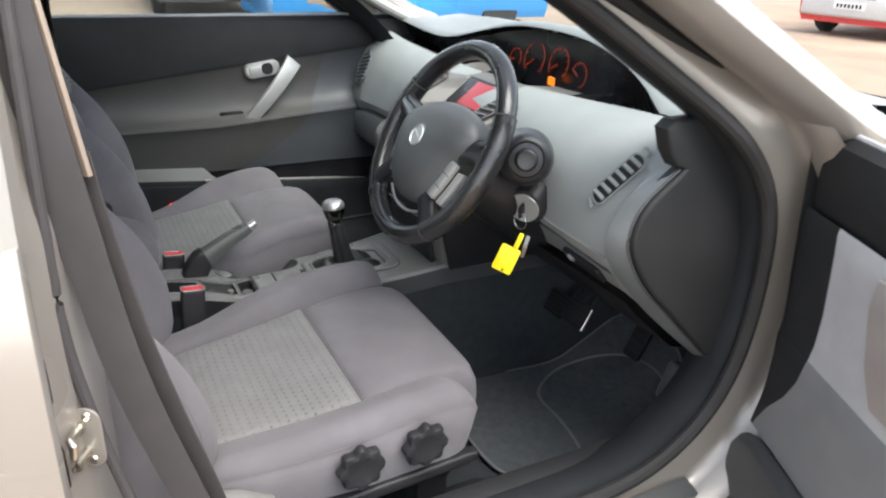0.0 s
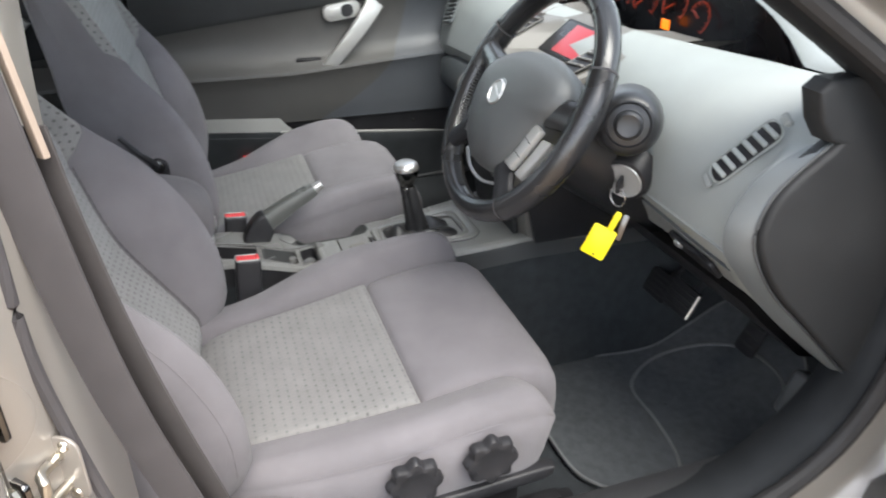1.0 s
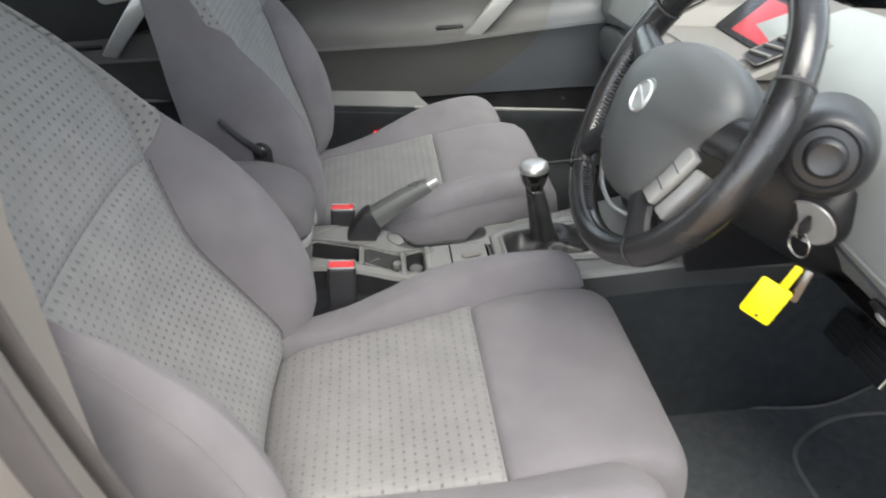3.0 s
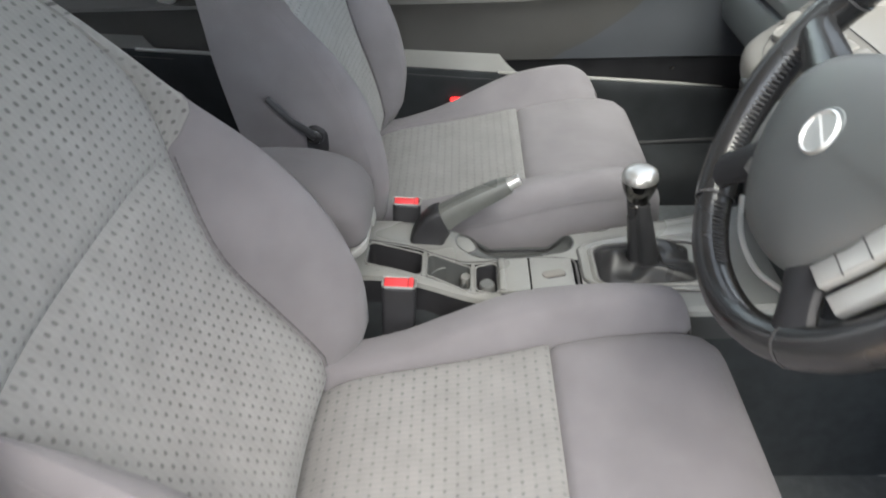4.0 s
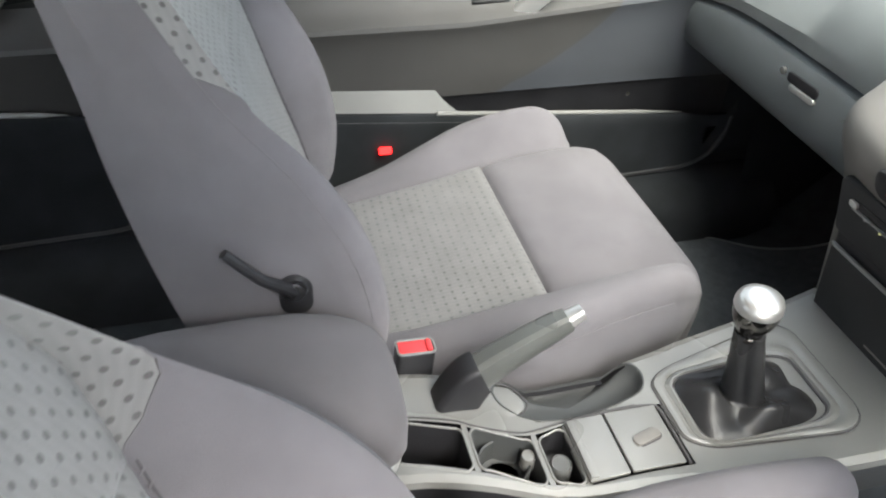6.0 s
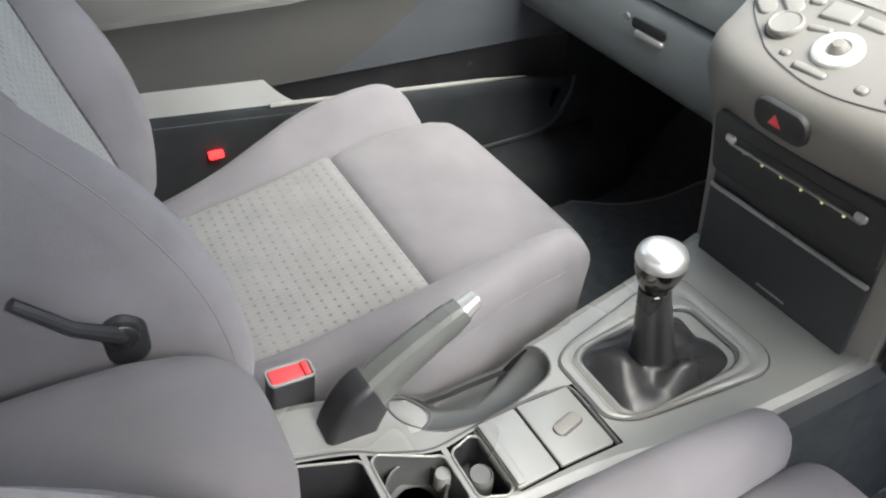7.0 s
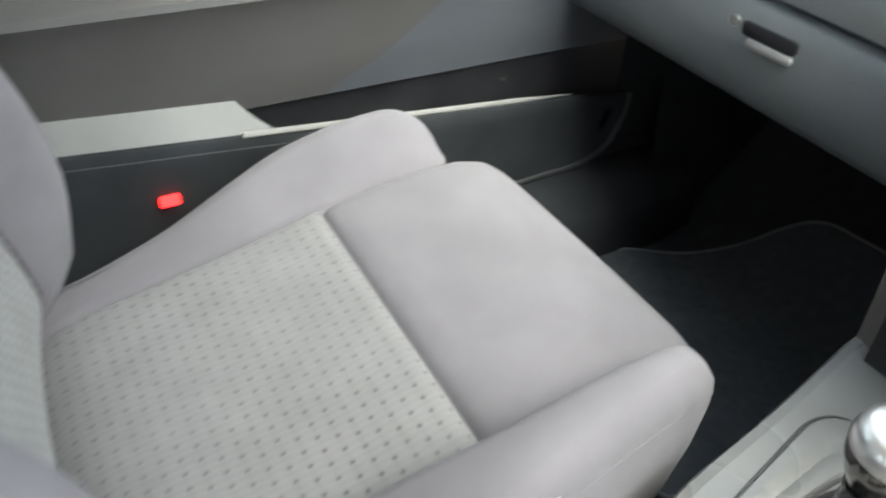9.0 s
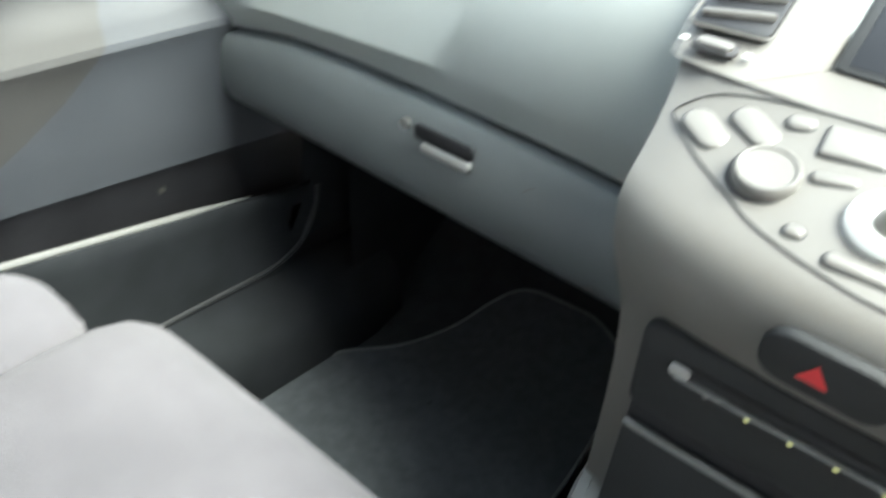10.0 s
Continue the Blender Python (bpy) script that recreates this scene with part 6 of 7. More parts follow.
part("surround_line", tube(surround_ring(0.64, 0.0026), 0.0010, 6, closed=True), SEAM, console)
part("surround_line", tube(surround_ring(0.985, 0.0015), 0.0018, 6, closed=True), SEAM, console)

gear = thing("gear_lever", (0.0, 0.17, 0.59), "black leather gear lever boot with a silver and black knob", "gear lever")
rings = []
N = 120
for q in steps(0.0, 1.0, 34):
    low, grow = min(1.0, q / 0.42), max(0.0, (q - 0.42) / 0.58)
    cx = 0.012 - 0.004 * low - 0.007 * grow
    cy = 0.166 - 0.008 * low - 0.019 * grow
    rx = 0.050 + (0.0245 - 0.050) * low - 0.0085 * grow ** 0.8
    ry = 0.078 + (0.0255 - 0.078) * low - 0.0085 * grow ** 0.8
    rise = 0.004 + 0.012 * math.sin(low * math.pi * 0.55) if q < 0.42 else 0.0158 + 0.096 * grow
    ring = []
    for j in range(N):
        a = 2 * math.pi * j / N
        ca, sa = math.cos(a), math.sin(a)
        square = (abs(ca) ** 5 + abs(sa) ** 5) ** (-1 / 5)
        e = square + (1.0 - square) * low
        ridge = 0.85 * abs(math.sin(1.5 * a + 0.5 + 1.6 * q)) ** 1.4 + 0.35 * math.sin(2 * a + 2.2 - 2.5 * q) ** 2
        band = math.sin(math.pi * low) if q < 0.42 else 0.0
        pleat = 1.0 - 0.20 * abs(math.cos(1.5 * a + 0.9)) ** 10 * min(1.0, grow * 4 + 0.4 * low) - 0.05 * math.sin(5 * a + 3 * q) * grow * (1 - grow)
        ring.append(Vector((cx + rx * ca * e * pleat, cy + ry * sa * e * pleat, 0.577 + rise + 0.018 * (ridge - 0.34) * band)))
    rings.append(ring)
part("boot", loft(rings, closed=True, caps=True), BOOT, gear, "creased shiny black leather boot", sharp=80)
kt = frame_of((0.001, 0.138, 0.684), (1, 0, 0), (0, 0.99, 0.05))
part("knob", lathe([(0.001, -0.002), (0.0128, -0.002), (0.0135, 0.004), (0.0150, 0.008), (0.0185, 0.015), (0.0220, 0.024), (0.0243, 0.033), (0.0249, 0.041)], kt, 32), DARK_CHROME, gear, "smoked chrome knob")
part("knob_cap", lathe([(0.0249, 0.041), (0.0254, 0.0425), (0.0250, 0.0480), (0.0232, 0.0530), (0.0180, 0.0568), (0.010, 0.0585), (0.001, 0.0590)], kt, 32), SATIN, gear, "satin silver knob cap")
part("collar", lathe([(0.0142, -0.002), (0.0152, 0.000), (0.0152, 0.003), (0.0142, 0.005)], kt, 22), DARK_CHROME, gear)

brake = thing("hand_brake", (-0.06, -0.15, 0.58), "dark hand brake lever with a silver release button, half raised", "hand brake")


def lever(path, sizes, r):
    """A bar with a rounded rectangular section along a path in the y-z plane."""
    pts = [Vector(p) for p in path]
    rings = []
    for i, p in enumerate(pts):
        t = (pts[min(i + 1, len(pts) - 1)] - pts[max(i - 1, 0)]).normalized()
        up = (Vector((1, 0, 0)).cross(t)).normalized()
        side = t.cross(up).normalized()
        w, h = sizes[min(i * len(sizes) // len(pts), len(sizes) - 1)] if isinstance(sizes, list) else sizes(i / (len(pts) - 1))
        rings.append([p + side * x + up * y for x, y in round_rect(w, h, min(w, h) * r, 4)])
    return loft(rings, closed=True, caps=True)


def grip_bar(a, b, w0, h0, w1, h1, n=8):
    """A straight grip with a flat top facet, bevelled shoulders and a keel below."""
    a, b = Vector(a), Vector(b)
    t = (b - a).normalized()
    up = Vector((1, 0, 0)).cross(t).normalized()
    side = t.cross(up).normalized()
    shape = [(-0.24, 0.5), (0.24, 0.5), (0.42, 0.40), (0.5, 0.18), (0.5, -0.12), (0.38, -0.42), (0.2, -0.5), (-0.2, -0.5), (-0.38, -0.42), (-0.5, -0.12), (-0.5, 0.18), (-0.42, 0.40)]
    rings = []
    for k in steps(0, 1, n):
        f = 1.0 if k < 1 else 0.9
        w, h = (w0 + (w1 - w0) * k) * f, (h0 + (h1 - h0) * k) * f
        rings.append([a + (b - a) * k + side * x * w + up * (y * h + 0.003 * math.sin(math.pi * k)) for x, y in shape])
    return loft(rings, closed=True, caps=True)


part("grip", grip_bar((-0.0600, -0.152, 0.6165), (-0.0672, -0.042, 0.6775), 0.034, 0.042, 0.028, 0.027), GRIP, brake, "dark grey faceted grip", sharp=25)
part("sleeve", lever(smooth_path([(-0.0585, -0.172, 0.566), (-0.0590, -0.168, 0.590), (-0.0597, -0.153, 0.6155), (-0.0605, -0.142, 0.622)], 5), lambda u: (0.0375, 0.056 - 0.010 * u), 0.20), BLACK, brake, "black sleeve")
part("release_button", lever([(-0.0672, -0.043, 0.6770), (-0.0682, -0.031, 0.6835), (-0.0686, -0.026, 0.6860)], lambda u: (0.020 - 0.003 * u, 0.018 - 0.003 * u), 0.35), SATIN, brake, "silver release button")

arm = thing("armrest", (0, -0.38, 0.6), "grey cloth padded centre armrest lid", "armrest")
rings = []
for y, hw, zt, zb in ((-0.590, 0.050, 0.715, 0.670), (-0.575, 0.066, 0.734, 0.656), (-0.54, 0.076, 0.750, 0.650), (-0.46, 0.081, 0.760, 0.647), (-0.38, 0.082, 0.762, 0.645), (-0.335, 0.082, 0.759, 0.644), (-0.300, 0.080, 0.751, 0.644), (-0.276, 0.076, 0.740, 0.645), (-0.260, 0.069, 0.727, 0.648), (-0.250, 0.058, 0.712, 0.655), (-0.245, 0.040, 0.695, 0.666)):
    ring = []
    for q in range(32):
        a = 2 * math.pi * q / 32
        ca, sa = math.cos(a), math.sin(a)
        p = 0.74 if sa > 0 else 0.5
        ring.append(Vector((hw * math.copysign(abs(ca) ** p, ca) - 0.006, y, zb + (zt - zb) * 0.42 + (zt - zb) * (0.58 if sa > 0 else 0.42) * math.copysign(abs(sa) ** p, sa))))
    rings.append(ring)
part("lid_pad", loft(rings, closed=True, caps=True), ARM_CLOTH, arm, "grey cloth pad", sharp=70)
base_line = [(x - 0.006, y - 0.40) for x, y in round_rect(0.152, 0.300, 0.045, 8)]
part("lid_base", plate(base_line, Matrix.Translation((0, 0, 0.634)), 0.014, 0.004), SILVER_PLASTIC, arm, "pale plastic lid rim")
part("box", box((-0.030, -0.43, 0.605), (0.090, 0.27, 0.07), 0.012), CONSOLE, arm)
part("latch", plate(round_rect(0.034, 0.030, 0.008), frame_of((-0.016, -0.2445, 0.662), (1, 0, 0), (0, -0.12, 1)), 0.006, 0.002), SILVER_PLASTIC, arm, "silver latch")


# ---------------------------------------------------------------- doors
def car_door(name, label, s, y0, y1, split, m=None, outer=False, pocket_from=-0.03, light=False, grip=0.10, skin_to=None):
    """A door with its lining, between y0 (rear) and y1 (front). s: side of the car. split: where the front speaker panel begins."""
    m = m or Matrix.Identity(4)
    t = thing(name, m @ Vector((s * 0.80, y1, 0.4)), label, "car door")
    t["kind"] = "structure"

    def w(x, y, z):
        return m @ Vector((s * x, y, z))
    n = 14
    ys = steps(y0, y1, n)

    def crease(y):
        return 0.945 if light else 0.905 + 0.125 * (y - 0.0) - 0.02 * (y - 0.0) ** 2

    def slope(y):
        return -0.02 * (y + 0.0)

    def rise(y):
        """The shelf under the upper lining climbs towards the dashboard."""
        return float(np.interp(y, (0.05, 0.31, 0.44, 0.70), (0.0, 0.021, 0.031, 0.045)))
    top = lambda y: [(0.812, 1.048), (0.800, 1.060), (0.778, 1.058), (0.766, 1.045), (0.760, 1.00), (0.762, max(crease(y) + 0.01, 0.80)), (0.7645, crease(y)), (0.772, crease(y) - 0.012)]
    part("upper_trim", loft([[w(x, y, z) for x, z in top(y)] for y in ys]), TRIM, t, "black upper door trim")

    part("window_strip", tube([w(0.786, y, 1.060) for y in ys], 0.0055, 8), PANEL_LIGHT, t, "pale strip under the window")

    def insert_rows(y):
        c = crease(y)
        if light:
            return [(0.757, c), (0.754, c - 0.008), (0.752, 0.90), (0.750, 0.82), (0.748, 0.772), (0.745, 0.745)]
        u = rise(y)
        return [(0.7645, c), (0.768, c - 0.006), (0.772, c * 0.6 + 0.75 * 0.4 + 0.4 * u), (0.768, 0.800 + u), (0.752, 0.772 + u), (0.735, 0.760 + u)]
    FRONT_CURVE = [(0.54, 0.655), (0.58, 0.640), (0.612, 0.623), (0.659, 0.588), (0.734, 0.560), (0.854, 0.565), (0.949, 0.588), (1.0, 0.60)]
    PANEL_CURVE = [(0.59, 0.075), (0.618, 0.118), (0.640, 0.162), (0.684, 0.228), (0.743, 0.293), (0.815, 0.335), (0.90, 0.362), (1.0, 0.380)]
    cut = (lambda z: lerp_table(FRONT_CURVE, z)[0]) if light else (lambda z: lerp_table(PANEL_CURVE, z)[0]) if y1 > 0 else (lambda z: split + 0.35 * (z - 0.75))

    FRONT_END = [(0.50, 0.662), (0.56, 0.655), (0.616, 0.642), (0.793, 0.655), (0.911, 0.674), (1.05, 0.690)]

    def front(z):
        return lerp_table(FRONT_END, z)[0] if light else y1

    def strip(rows_fn, a, b, nm, mat, lab=""):
        b = b or front
        part(nm, loft([[w(x, (a(z) if a else y0) + ((b(z) if b else y1) - (a(z) if a else y0)) * k, z + slope(0)) for x, z in rows_fn((a(0.8) if a else y0) * (1 - k) + (b(0.8)) * k)] for k in steps(0, 1, 10)]), mat, t, lab)
    # driver's lining paler, the closed doors' darker: their light is in the colours
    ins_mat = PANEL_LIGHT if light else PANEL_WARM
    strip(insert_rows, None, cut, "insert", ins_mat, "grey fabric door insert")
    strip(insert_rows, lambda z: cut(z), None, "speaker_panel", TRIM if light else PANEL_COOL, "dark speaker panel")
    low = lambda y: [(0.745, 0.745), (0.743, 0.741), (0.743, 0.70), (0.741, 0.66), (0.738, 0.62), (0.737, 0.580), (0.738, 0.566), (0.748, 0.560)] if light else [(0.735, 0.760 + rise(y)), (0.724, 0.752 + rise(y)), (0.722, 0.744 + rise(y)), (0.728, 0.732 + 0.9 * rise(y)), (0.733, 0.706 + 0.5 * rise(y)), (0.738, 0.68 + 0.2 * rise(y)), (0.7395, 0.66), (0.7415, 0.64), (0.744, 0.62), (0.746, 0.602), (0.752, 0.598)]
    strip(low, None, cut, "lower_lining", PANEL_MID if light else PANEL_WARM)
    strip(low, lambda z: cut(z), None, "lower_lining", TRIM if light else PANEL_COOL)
    if light:
        part("fabric_panel", plate([(0.465, 0.925), (0.468, 0.886), (0.443, 0.81), (0.412, 0.765), (-0.25, 0.765), (-0.25, 0.905), (0.2, 0.93)], m @ frame_of((s * 0.748, 0, 0), (0, 1, 0), (0, 0, 1)) @ Matrix.Translation((0, 0, -0.006)), 0.010, 0.004), PANEL_BEIGE, t, "beige fabric panel")
    # pocket: dark hollow, lip and outer face
    yb = min(y1 - 0.06, 0.63)

    def lip_z(y):
        return 0.583 - 0.09 * (y - 0.012)
    if light:
        # a rounded pocket; a flat black plate paints the shade of its mouth
        pm = m @ frame_of((s * 0.742, 0, 0), (0, 1, 0), (0, 0, 1))
        part("pocket_face", plate([(0.52, 0.566), (0.600, 0.565), (0.640, 0.552), (0.660, 0.520), (0.663, 0.483), (0.652, 0.445), (0.628, 0.415), (0.58, 0.400), (-0.36, 0.400), (-0.36, 0.566)], pm @ Matrix.Translation((0, 0, -0.030)), 0.032, 0.012, 4), PANEL_DARK, t, "dark grey door pocket")
        mouth = smooth_path([(0.590, 0.556, 0), (0.602, 0.532, 0), (0.596, 0.508, 0), (0.571, 0.495, 0), (0.50, 0.490, 0)], 4)
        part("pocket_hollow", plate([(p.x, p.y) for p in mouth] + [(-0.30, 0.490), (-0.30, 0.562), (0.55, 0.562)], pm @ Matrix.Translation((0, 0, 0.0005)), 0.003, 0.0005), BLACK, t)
        part("pocket_lip", tube([pm @ Vector((p.x, p.y, 0.0035)) for p in mouth], 0.0035, 8), CONSOLE, t, "pale pocket lip, its highlight in the colour")
    else:
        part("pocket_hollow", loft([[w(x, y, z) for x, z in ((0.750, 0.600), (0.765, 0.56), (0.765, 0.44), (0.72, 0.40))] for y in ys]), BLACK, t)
        face = []
        for y in steps(y0, yb, 16):
            e = max(0.0, 1 - (yb - y) / 0.16)
            zt = lip_z(y) - 0.012 * e
            zb = 0.375 + 0.14 * e**2.6
            face.append([w(x + 0.02 * e * e, y, z) for x, z in ((0.722, zt - 0.006), (0.716, zt - 0.002), (0.709, zt - 0.003), (0.706, zt - 0.010), (0.708, zt - 0.03), (0.712, (zt + zb) / 2), (0.708, zb + 0.04), (0.70, zb), (0.72, zb - 0.02))])
        part("pocket_face", loft(face), SILL_BLACK, t, "dark pocket front")
        # the lip is drawn pale so that its colour holds the highlight
        part("pocket_lip", tube([w(0.710 + 0.004 * k / 16, y, lip_z(y)) for k, y in enumerate(steps(max(y0 + 0.02, pocket_from), yb - 0.14, 16))], [0.0045] * 14 + [0.003, 0.002, 0.001], 8), CONSOLE, t, "pale pocket lip, its highlight in the colour")
        end = smooth_path([(0.722, yb - 0.009, 0.513), (0.716, yb - 0.019, 0.472), (0.711, yb - 0.051, 0.429), (0.709, yb - 0.107, 0.408), (0.708, yb - 0.19, 0.404), (0.707, yb - 0.30, 0.400), (0.706, yb - 0.45, 0.394)], 5)
        part("pocket_edge", tube([w(*p) for p in end], 0.005, 8), SILL_GREY, t)
    if pocket_from > y0 and not light:
        part("ledge", loft([[w(x, y, (0.628 + (0.583 - 0.628) * f) - 0.09 * (y + 0.1)) for f, x in ((0.0, 0.7475), (0.15, 0.742), (0.85, 0.716), (1.0, 0.708), (1.15, 0.7065))] for k, y in enumerate(steps(y0, pocket_from, 8))]), LEDGE, t, "pale grey ledge behind the pocket")
        # the ledge narrows in a curve into the pocket's lip
        taper = []
        for u in steps(0, 1, 10):
            y = pocket_from + 0.085 * u
            f0 = 0.94 * (1 - (1 - u) ** 2.4)
            taper.append([w(float(np.interp(f, (0, 0.15, 0.85, 1.0, 1.15), (0.7475, 0.742, 0.716, 0.708, 0.7065))), y, 0.628 - 0.045 * f - 0.09 * (y + 0.1)) for f in [f0 + (1.15 - f0) * j / 1.15 for j in (0, 0.15, 0.5, 0.85, 1.0, 1.15)]])
        part("ledge_end", loft(taper), LEDGE, t)
        if not light and y0 < 0.378 < y1:
            part("stud", lathe([(0.001, 0.003), (0.004, 0.002), (0.005, 0.0)], frame_of(w(0.746, 0.378, 0.574), (0, 1, 0), (0, 0, s)), 10), CHROME, t)
    if y0 < -0.13 < y1 and not light:
        part("red_lens", moved(box((0, 0, 0), (0.008, 0.024, 0.014), 0.003), m @ Matrix.Translation((s * 0.704, -0.130, 0.522))), RED_LENS, t, "lit red door lamp lens")
    # pull handle with its release
    hy = grip
    hp = [w(0.752, hy + 0.172, 0.930), w(0.735, hy + 0.152, 0.906), w(0.724, hy + 0.115, 0.862), w(0.724, hy + 0.065, 0.805), w(0.742, hy + 0.020, 0.752)]
    pth = smooth_path(hp, 5)
    rings = []
    for k, p in enumerate(pth):
        a = 0.026 - 0.010 * k / len(pth)
        across, out = m.to_3x3() @ Vector((0, 0.76, -0.65)), m.to_3x3() @ Vector((s, 0, 0))
        rings.append([p + across * u + out * v for u, v in round_rect(2 * a, 0.018, 0.004, 3)])
    hd = part("pull_handle", loft(rings, closed=True, caps=True), SILVER_PLASTIC, t, "silver pull handle")
    cup_c = w(0.763, hy + 0.075, 0.905)
    cm = frame_of(cup_c, m.to_3x3() @ Vector((0, 1, 0.15)), m.to_3x3() @ Vector((0, -0.15, 1)))
    sgn = -1 if s > 0 else 1
    part("release_cup", loft([[cm @ Vector((x * k, y * k, sgn * h)) for x, y in round_rect(0.108, 0.046, 0.021, 6)] for k, h in ((1.0, -0.004), (1.0, 0.006), (0.93, 0.010), (0.6, 0.0115), (0.01, 0.0115))], closed=True), SILVER_PLASTIC, hd)
    # the cup is closed; this black plate paints the shade of its hole
    part("release_hollow", loft([[cm @ Vector((0.014 + x * k, y * k, sgn * h)) for x, y in round_rect(0.034, 0.034, 0.014, 6)] for k, h in ((1.0, 0.010), (1.0, 0.0128), (0.01, 0.0128))], closed=True), BLACK, hd)
    part("release_lever", moved(box((-0.022, 0, sgn * 0.011), (0.036, 0.026, 0.006), 0.003), cm), SILVER_PLASTIC, hd)
    part("grab_slot", moved(box((0, 0, 0), (0.010, 0.070, 0.010), 0.002), m @ Matrix.Translation((s * 0.7535, hy - 0.028, 0.777)) @ Matrix.Rotation(radians(-s * 30), 4, "Y")), BLACK, t)
    if outer:
        part("shell", loft([[w(x, y, z) for z, x in SIDE[3:]] + [w(0.812, y, 1.048)] for y in steps(y0, skin_to, 12)]), PAINT, t, "silver outer skin")
        part("shut_face", loft([[w(x, front(z) + e, z) for z in steps(0.57, 1.045, 8)] for x, e in ((0.80, 0.004), (0.785, 0.010), (0.765, 0.008), (0.75, 0.002), (0.742, -0.01))]), TRIM, t, "black front shut face")
        part("bottom", loft([[w(x, y, 0.385) for x in (0.70, 0.845)] for y in (y0, y1)]), PAINT, t)
        part("front_return", loft([[w(x, y, z) for z in steps(0.40, 1.04, 8)] for x, y in ((0.86, skin_to), (0.85, skin_to + 0.008), (0.81, skin_to + 0.004), (0.79, skin_to - 0.01), (0.785, y1))]), PAINT, t)
    return t


def side_window(name, s, m=None):
    m = m or Matrix.Identity(4)
    ring = [v for v in aperture_ring(-0.02, 0.80) if v.z > 1.03]
    pane = plate([(v.y, v.z) for v in ring], Matrix.Identity(4), 0.004, 0)
    vs = [m @ Vector((s * (0.800 - max(0.0, v.y - 1.05) * 0.38 - v.z), v.x, v.y)) for v in pane[0]]
    structure(name, (vs, pane[1]), GLASS, "clear side window glass", "window")
    fr = [m @ Vector((s * (v.x + 0.004), v.y, v.z)) for v in aperture_ring(-0.006, 0.80) if v.z > 1.02]
    structure(name + "_frame", tube(fr, 0.016, 8, up=(1, 0, 0)), TRIM, "black side window frame", "window frame")


car_door("door_1", "closed passenger door with dark grey lining and silver pull handle", -1, -0.40, 0.70, 0.30)
side_window("window_1", -1)
car_door("door_2", "closed rear passenger door with dark grey lining", -1, -1.35, -0.45, -0.55, pocket_from=-0.86, grip=-0.80)
car_door("door_3", "closed rear driver side door with dark grey lining", 1, -1.35, -0.45, -0.55, pocket_from=-0.86, grip=-0.80)
HINGE = Vector((0.835, 0.69, 0))
SWING = Matrix.Translation(HINGE) @ Matrix.Rotation(radians(65), 4, "Z") @ Matrix.Translation(-HINGE)
open_door = car_door("door_4", "driver's door standing open, light grey lining, black upper trim", 1, -0.40, 0.675, 0.385, m=SWING, outer=True, light=True, skin_to=0.685, grip=0.0)
side_window("window_4", 1, SWING)
for z in (0.56, 0.84):
    h = part("hinge", box((0.80, 0.675, z), (0.05, 0.03, 0.05), 0.005), PAINT, open_door, "silver steel hinge")
    part("hinge_pin", tube([(0.835, 0.70, z - 0.03), (0.835, 0.70, z + 0.03)], 0.008, 10), STEEL, h)

# passenger door mirror outside
mir = thing("door_mirror", (-0.90, 0.48, 1.06), "silver passenger door mirror", "door mirror")
part("mirror_shell", moved(box((0, 0, 0), (0.19, 0.10, 0.14), 0.045, 4), Matrix.Translation((-0.96, 0.485, 1.125))), PAINT, mir)
MIRROR = material("mirror_glass", (0.85, 0.85, 0.85), rough=0.02, metal=1.0, vary=0.0)
part("mirror_glass", plate(round_rect(0.155, 0.105, 0.03), frame_of((-0.955, 0.430, 1.125), (0.89, 0.46, 0), (0, -0.05, 1)), 0.003, 0.001), MIRROR, mir, "mirror glass")
part("mirror_foot", box((-0.845, 0.49, 1.08), (0.08, 0.06, 0.05), 0.012), BLACK, mir)

# ---------------------------------------------------------------- outside
ASPHALT = material("worn_asphalt", (0.27, 0.20, 0.14), rough=0.9, vary=0.18, scale=0.8, grain=1.0, grain_scale=80)
ground = loft([[Vector((x, y, 0.0)) for x in (-400, -60, -15, -5, 0, 5, 15, 60, 400)] for y in (-400, -60, -15, -5, 0, 5, 15, 60, 400)])
structure("ground", ground, ASPHALT, "tan worn asphalt car park ground", "ground")

CAR_GLASS = material("dark_car_glass", (0.02, 0.025, 0.028), rough=0.08, vary=0.1)
LAMP_RED = material("lamp_red", (0.45, 0.01, 0.01), rough=0.15, vary=0.05)
LAMP_CLEAR = material("lamp_clear", (0.6, 0.6, 0.6), rough=0.12, vary=0.05)
TYRE = material("tyre_rubber", (0.02, 0.02, 0.02), rough=0.85, vary=0.2)
PLATE_W = material("plate_white", (0.75, 0.75, 0.72), rough=0.5, vary=0.03)


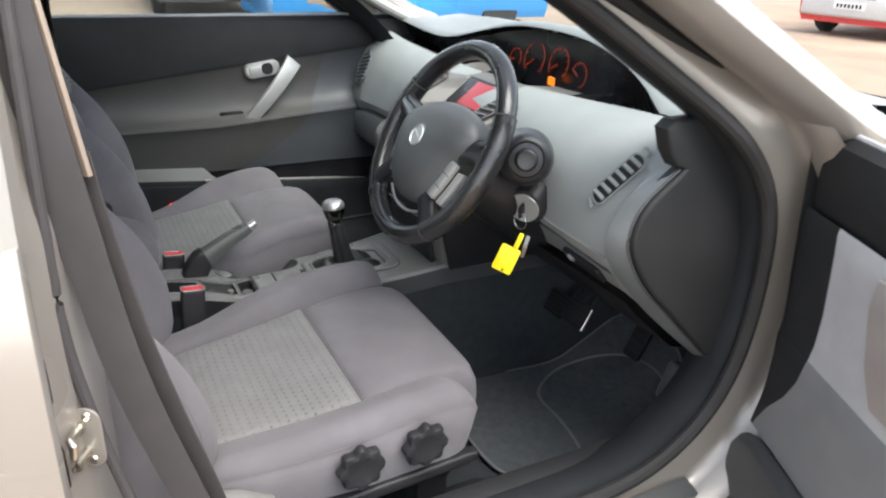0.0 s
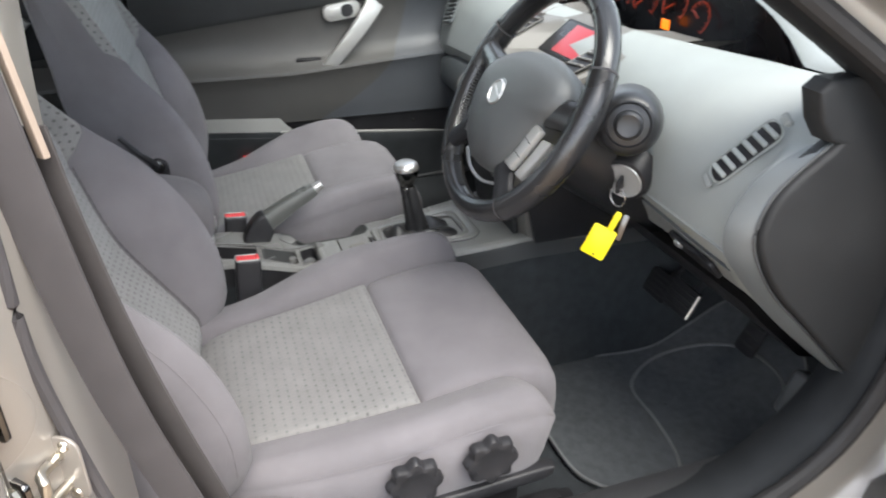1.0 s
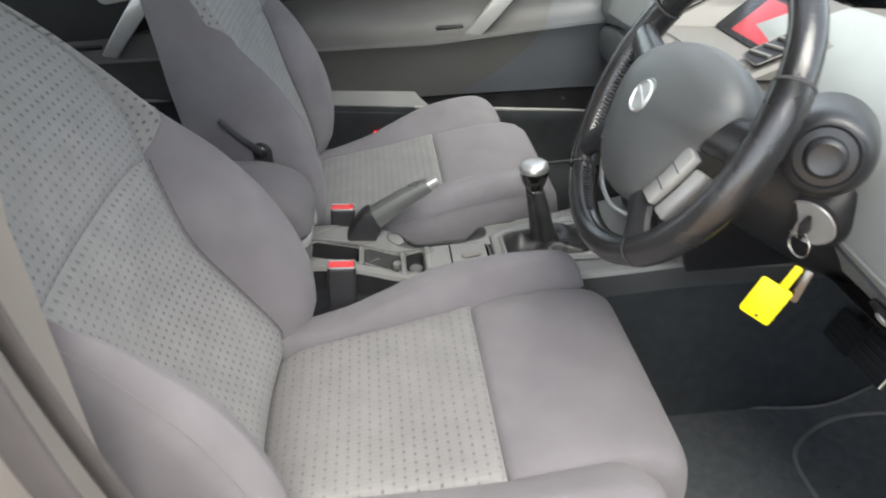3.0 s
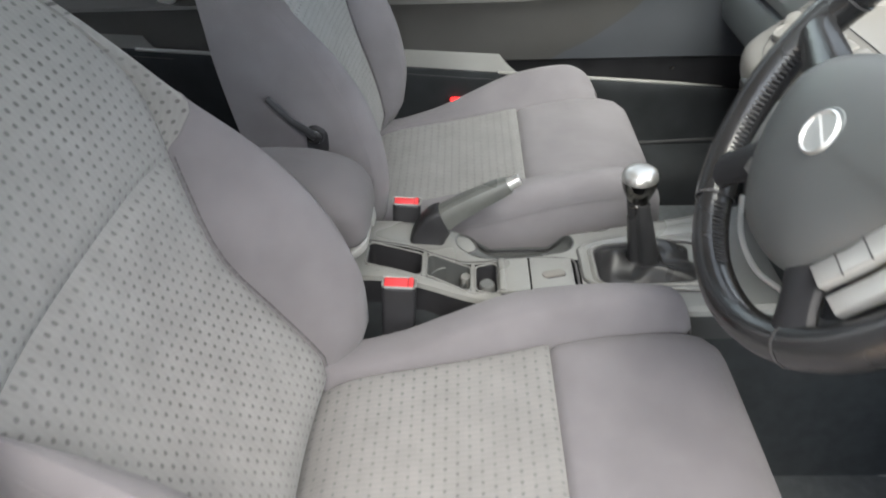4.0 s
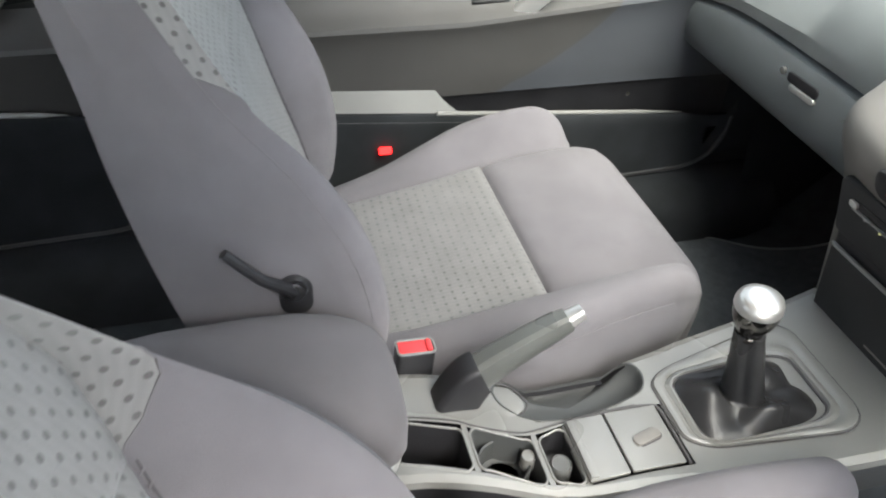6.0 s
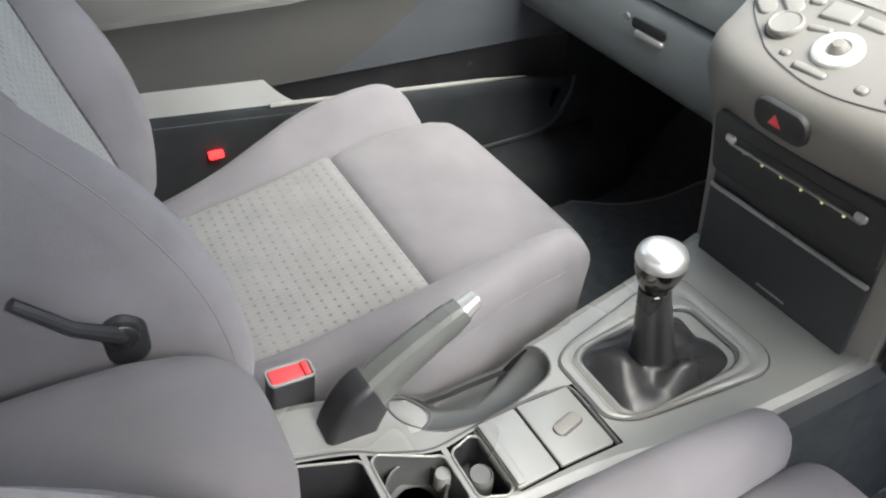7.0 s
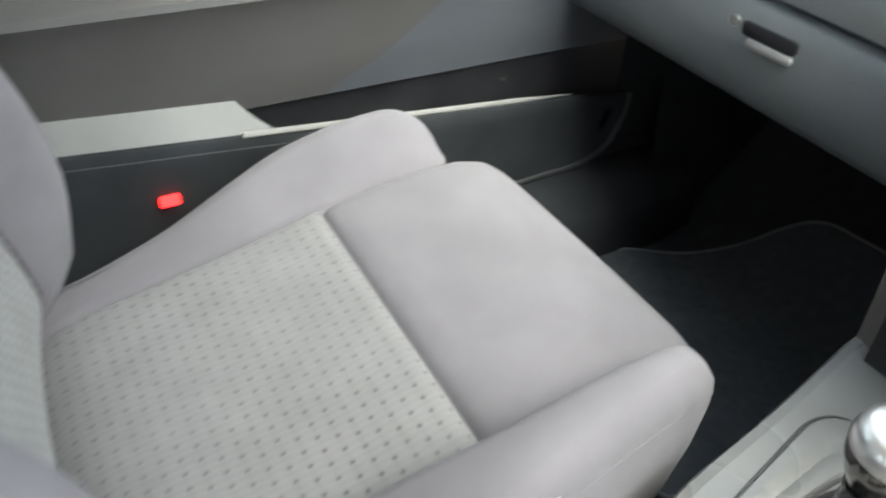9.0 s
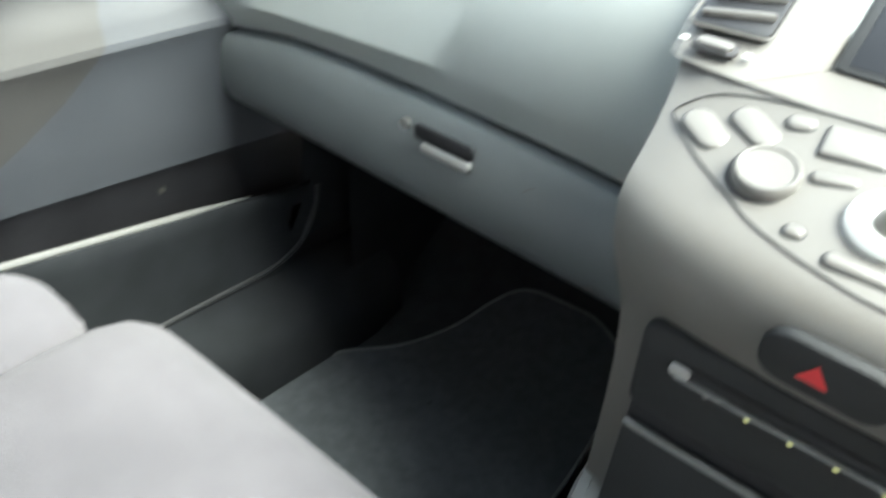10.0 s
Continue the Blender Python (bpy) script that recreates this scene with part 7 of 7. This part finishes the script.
def parked_car(x, y, turn, colour, label, height=1.45, van=False, lower=None):
    """A parked car about 4.2 m long, its nose along local -y."""
    paint = material("car_paint", colour, rough=0.3, metal=0.1, vary=0.04, scale=2, coat=0.8)
    t = thing("parked_car", (x, y, 0), label, "car", "parked cars")
    m = pose(x, y, 0, 0, 0, turn)
    hw = 0.86
    prof = [(-2.10, 0.62), (-2.05, 0.80), (-1.80, 0.88), (-1.10, 0.98), (-0.95, 1.0), (1.6, 1.02), (1.95, 0.98), (2.08, 0.80), (2.10, 0.55)]
    if van:
        prof = [(-2.10, 0.70), (-2.05, 0.95), (-1.80, 1.05), (-1.45, 1.15), (-1.2, 1.2), (1.9, 1.25), (2.05, 1.2), (2.10, 0.9), (2.10, 0.55)]
    rings = []
    for yy, zz in prof:
        rings.append([m @ Vector((u, yy, z)) for u, z in ((-hw + 0.06, 0.22), (-hw, 0.34), (-hw - 0.02, 0.58), (-hw + 0.01, zz * 0.9), (-hw + 0.07, zz), (0, zz + 0.03), (hw - 0.07, zz), (hw - 0.01, zz * 0.9), (hw + 0.02, 0.58), (hw, 0.34), (hw - 0.06, 0.22))])
    part("body", loft(rings, closed=True, caps=True), paint, t, sharp=40)
    if lower:
        part("bumper", moved(box((0, -2.08, 0.48), (1.68, 0.14, 0.34), 0.05, 3), m), material("bumper_paint", lower, rough=0.4, vary=0.05), t, "pale bumper")
        part("bumper", moved(box((0, 2.06, 0.48), (1.68, 0.14, 0.34), 0.05, 3), m), bpy.data.materials["bumper_paint"], t)
    zb = prof[4][1]
    a, b, c, d = (-1.05, -0.35, 1.35, 1.9) if not van else (-1.3, -0.8, 1.9, 2.05)
    ht = height
    cab = [[m @ Vector((u * (hw - 0.06), yy, z)) for u, yy, z in ((-1, a, zb), (-0.82, b, ht), (0.82, b, ht), (1, a, zb))], [m @ Vector((u * (hw - 0.06), yy, z)) for u, yy, z in ((-1, d, zb), (-0.82, c, ht), (0.82, c, ht), (1, d, zb))]]
    part("cabin_glass", loft(cab), CAR_GLASS, t, "dark windows")
    part("screen", ([m @ Vector(v) for v in ((-0.78, a + 0.02, zb + 0.01), (0.78, a + 0.02, zb + 0.01), (0.64, b, ht - 0.03), (-0.64, b, ht - 0.03))], [(0, 1, 2, 3)]), CAR_GLASS, t)
    part("roof", moved(box((0, (b + c) / 2, ht), (1.34, c - b + 0.1, 0.06), 0.025, 2), m), paint, t)
    for u in (-1, 1):
        for p, q in (((u * 0.79, a, zb), (u * 0.655, b, ht)), ((u * 0.79, d, zb), (u * 0.655, c, ht)), ((u * 0.79, 0.35, zb), (u * 0.66, 0.35, ht))):
            part("pillar", tube([m @ Vector(p), m @ Vector(q)], 0.035, 8), paint, t)
        part("lamp", moved(box((u * 0.66, -2.06, 0.70), (0.32, 0.10, 0.15), 0.04, 2), m), LAMP_CLEAR, t, "clear head lamp")
        part("lamp", moved(box((u * 0.70, 2.05, 0.80), (0.22, 0.10, 0.22), 0.04, 2), m), LAMP_RED, t, "red tail lamp")
        for wy in (-1.32, 1.28):
            wm = m @ frame_of((u * (hw - 0.11), wy, 0.31), (0, 1, 0), (0, 0, u))
            tyre = part("wheel", lathe([(0.20, -0.09), (0.29, -0.095), (0.31, -0.07), (0.31, 0.07), (0.29, 0.10), (0.21, 0.105)], wm, 32), TYRE, t, "black tyre")
            part("rim", lathe([(0.205, 0.09), (0.19, 0.10), (0.15, 0.085), (0.06, 0.10), (0.001, 0.10)], wm, 24), CHROME, tyre, "silver wheel rim")
    for e, yy in ((-1, -2.155 if lower else -2.11), (1, 2.135 if lower else 2.11)):
        pl = part("plate", moved(box((0, yy, 0.50), (0.52, 0.012, 0.11), 0.004, 1), m), PLATE_W, t, "white plate with plain dark bars")
        for k in range(7):
            part("bar", moved(box((-0.19 + 0.063 * k, yy + e * 0.008, 0.50), (0.035, 0.004, 0.06), 0, 1), m), BLACK, pl)
    part("grille", moved(box((0, -2.13, 0.66), (0.8, 0.03, 0.10), 0.01, 1), m), BLACK, t)
    return t


parked_car(-6.75, 13.3, 7.3, (0.50, 0.03, 0.03), "red car with pale silver bumpers parked on the asphalt", lower=(0.5, 0.49, 0.47))
parked_car(-8.8, 4.15, 1, (0.03, 0.26, 0.62), "bright blue car parked across the car park", height=1.6)
parked_car(-12.6, 1.9, 88, (0.03, 0.03, 0.035), "black car parked nose on")
parked_car(-3.4, -8.2, 190, (0.45, 0.03, 0.03), "red car parked behind", height=1.48)
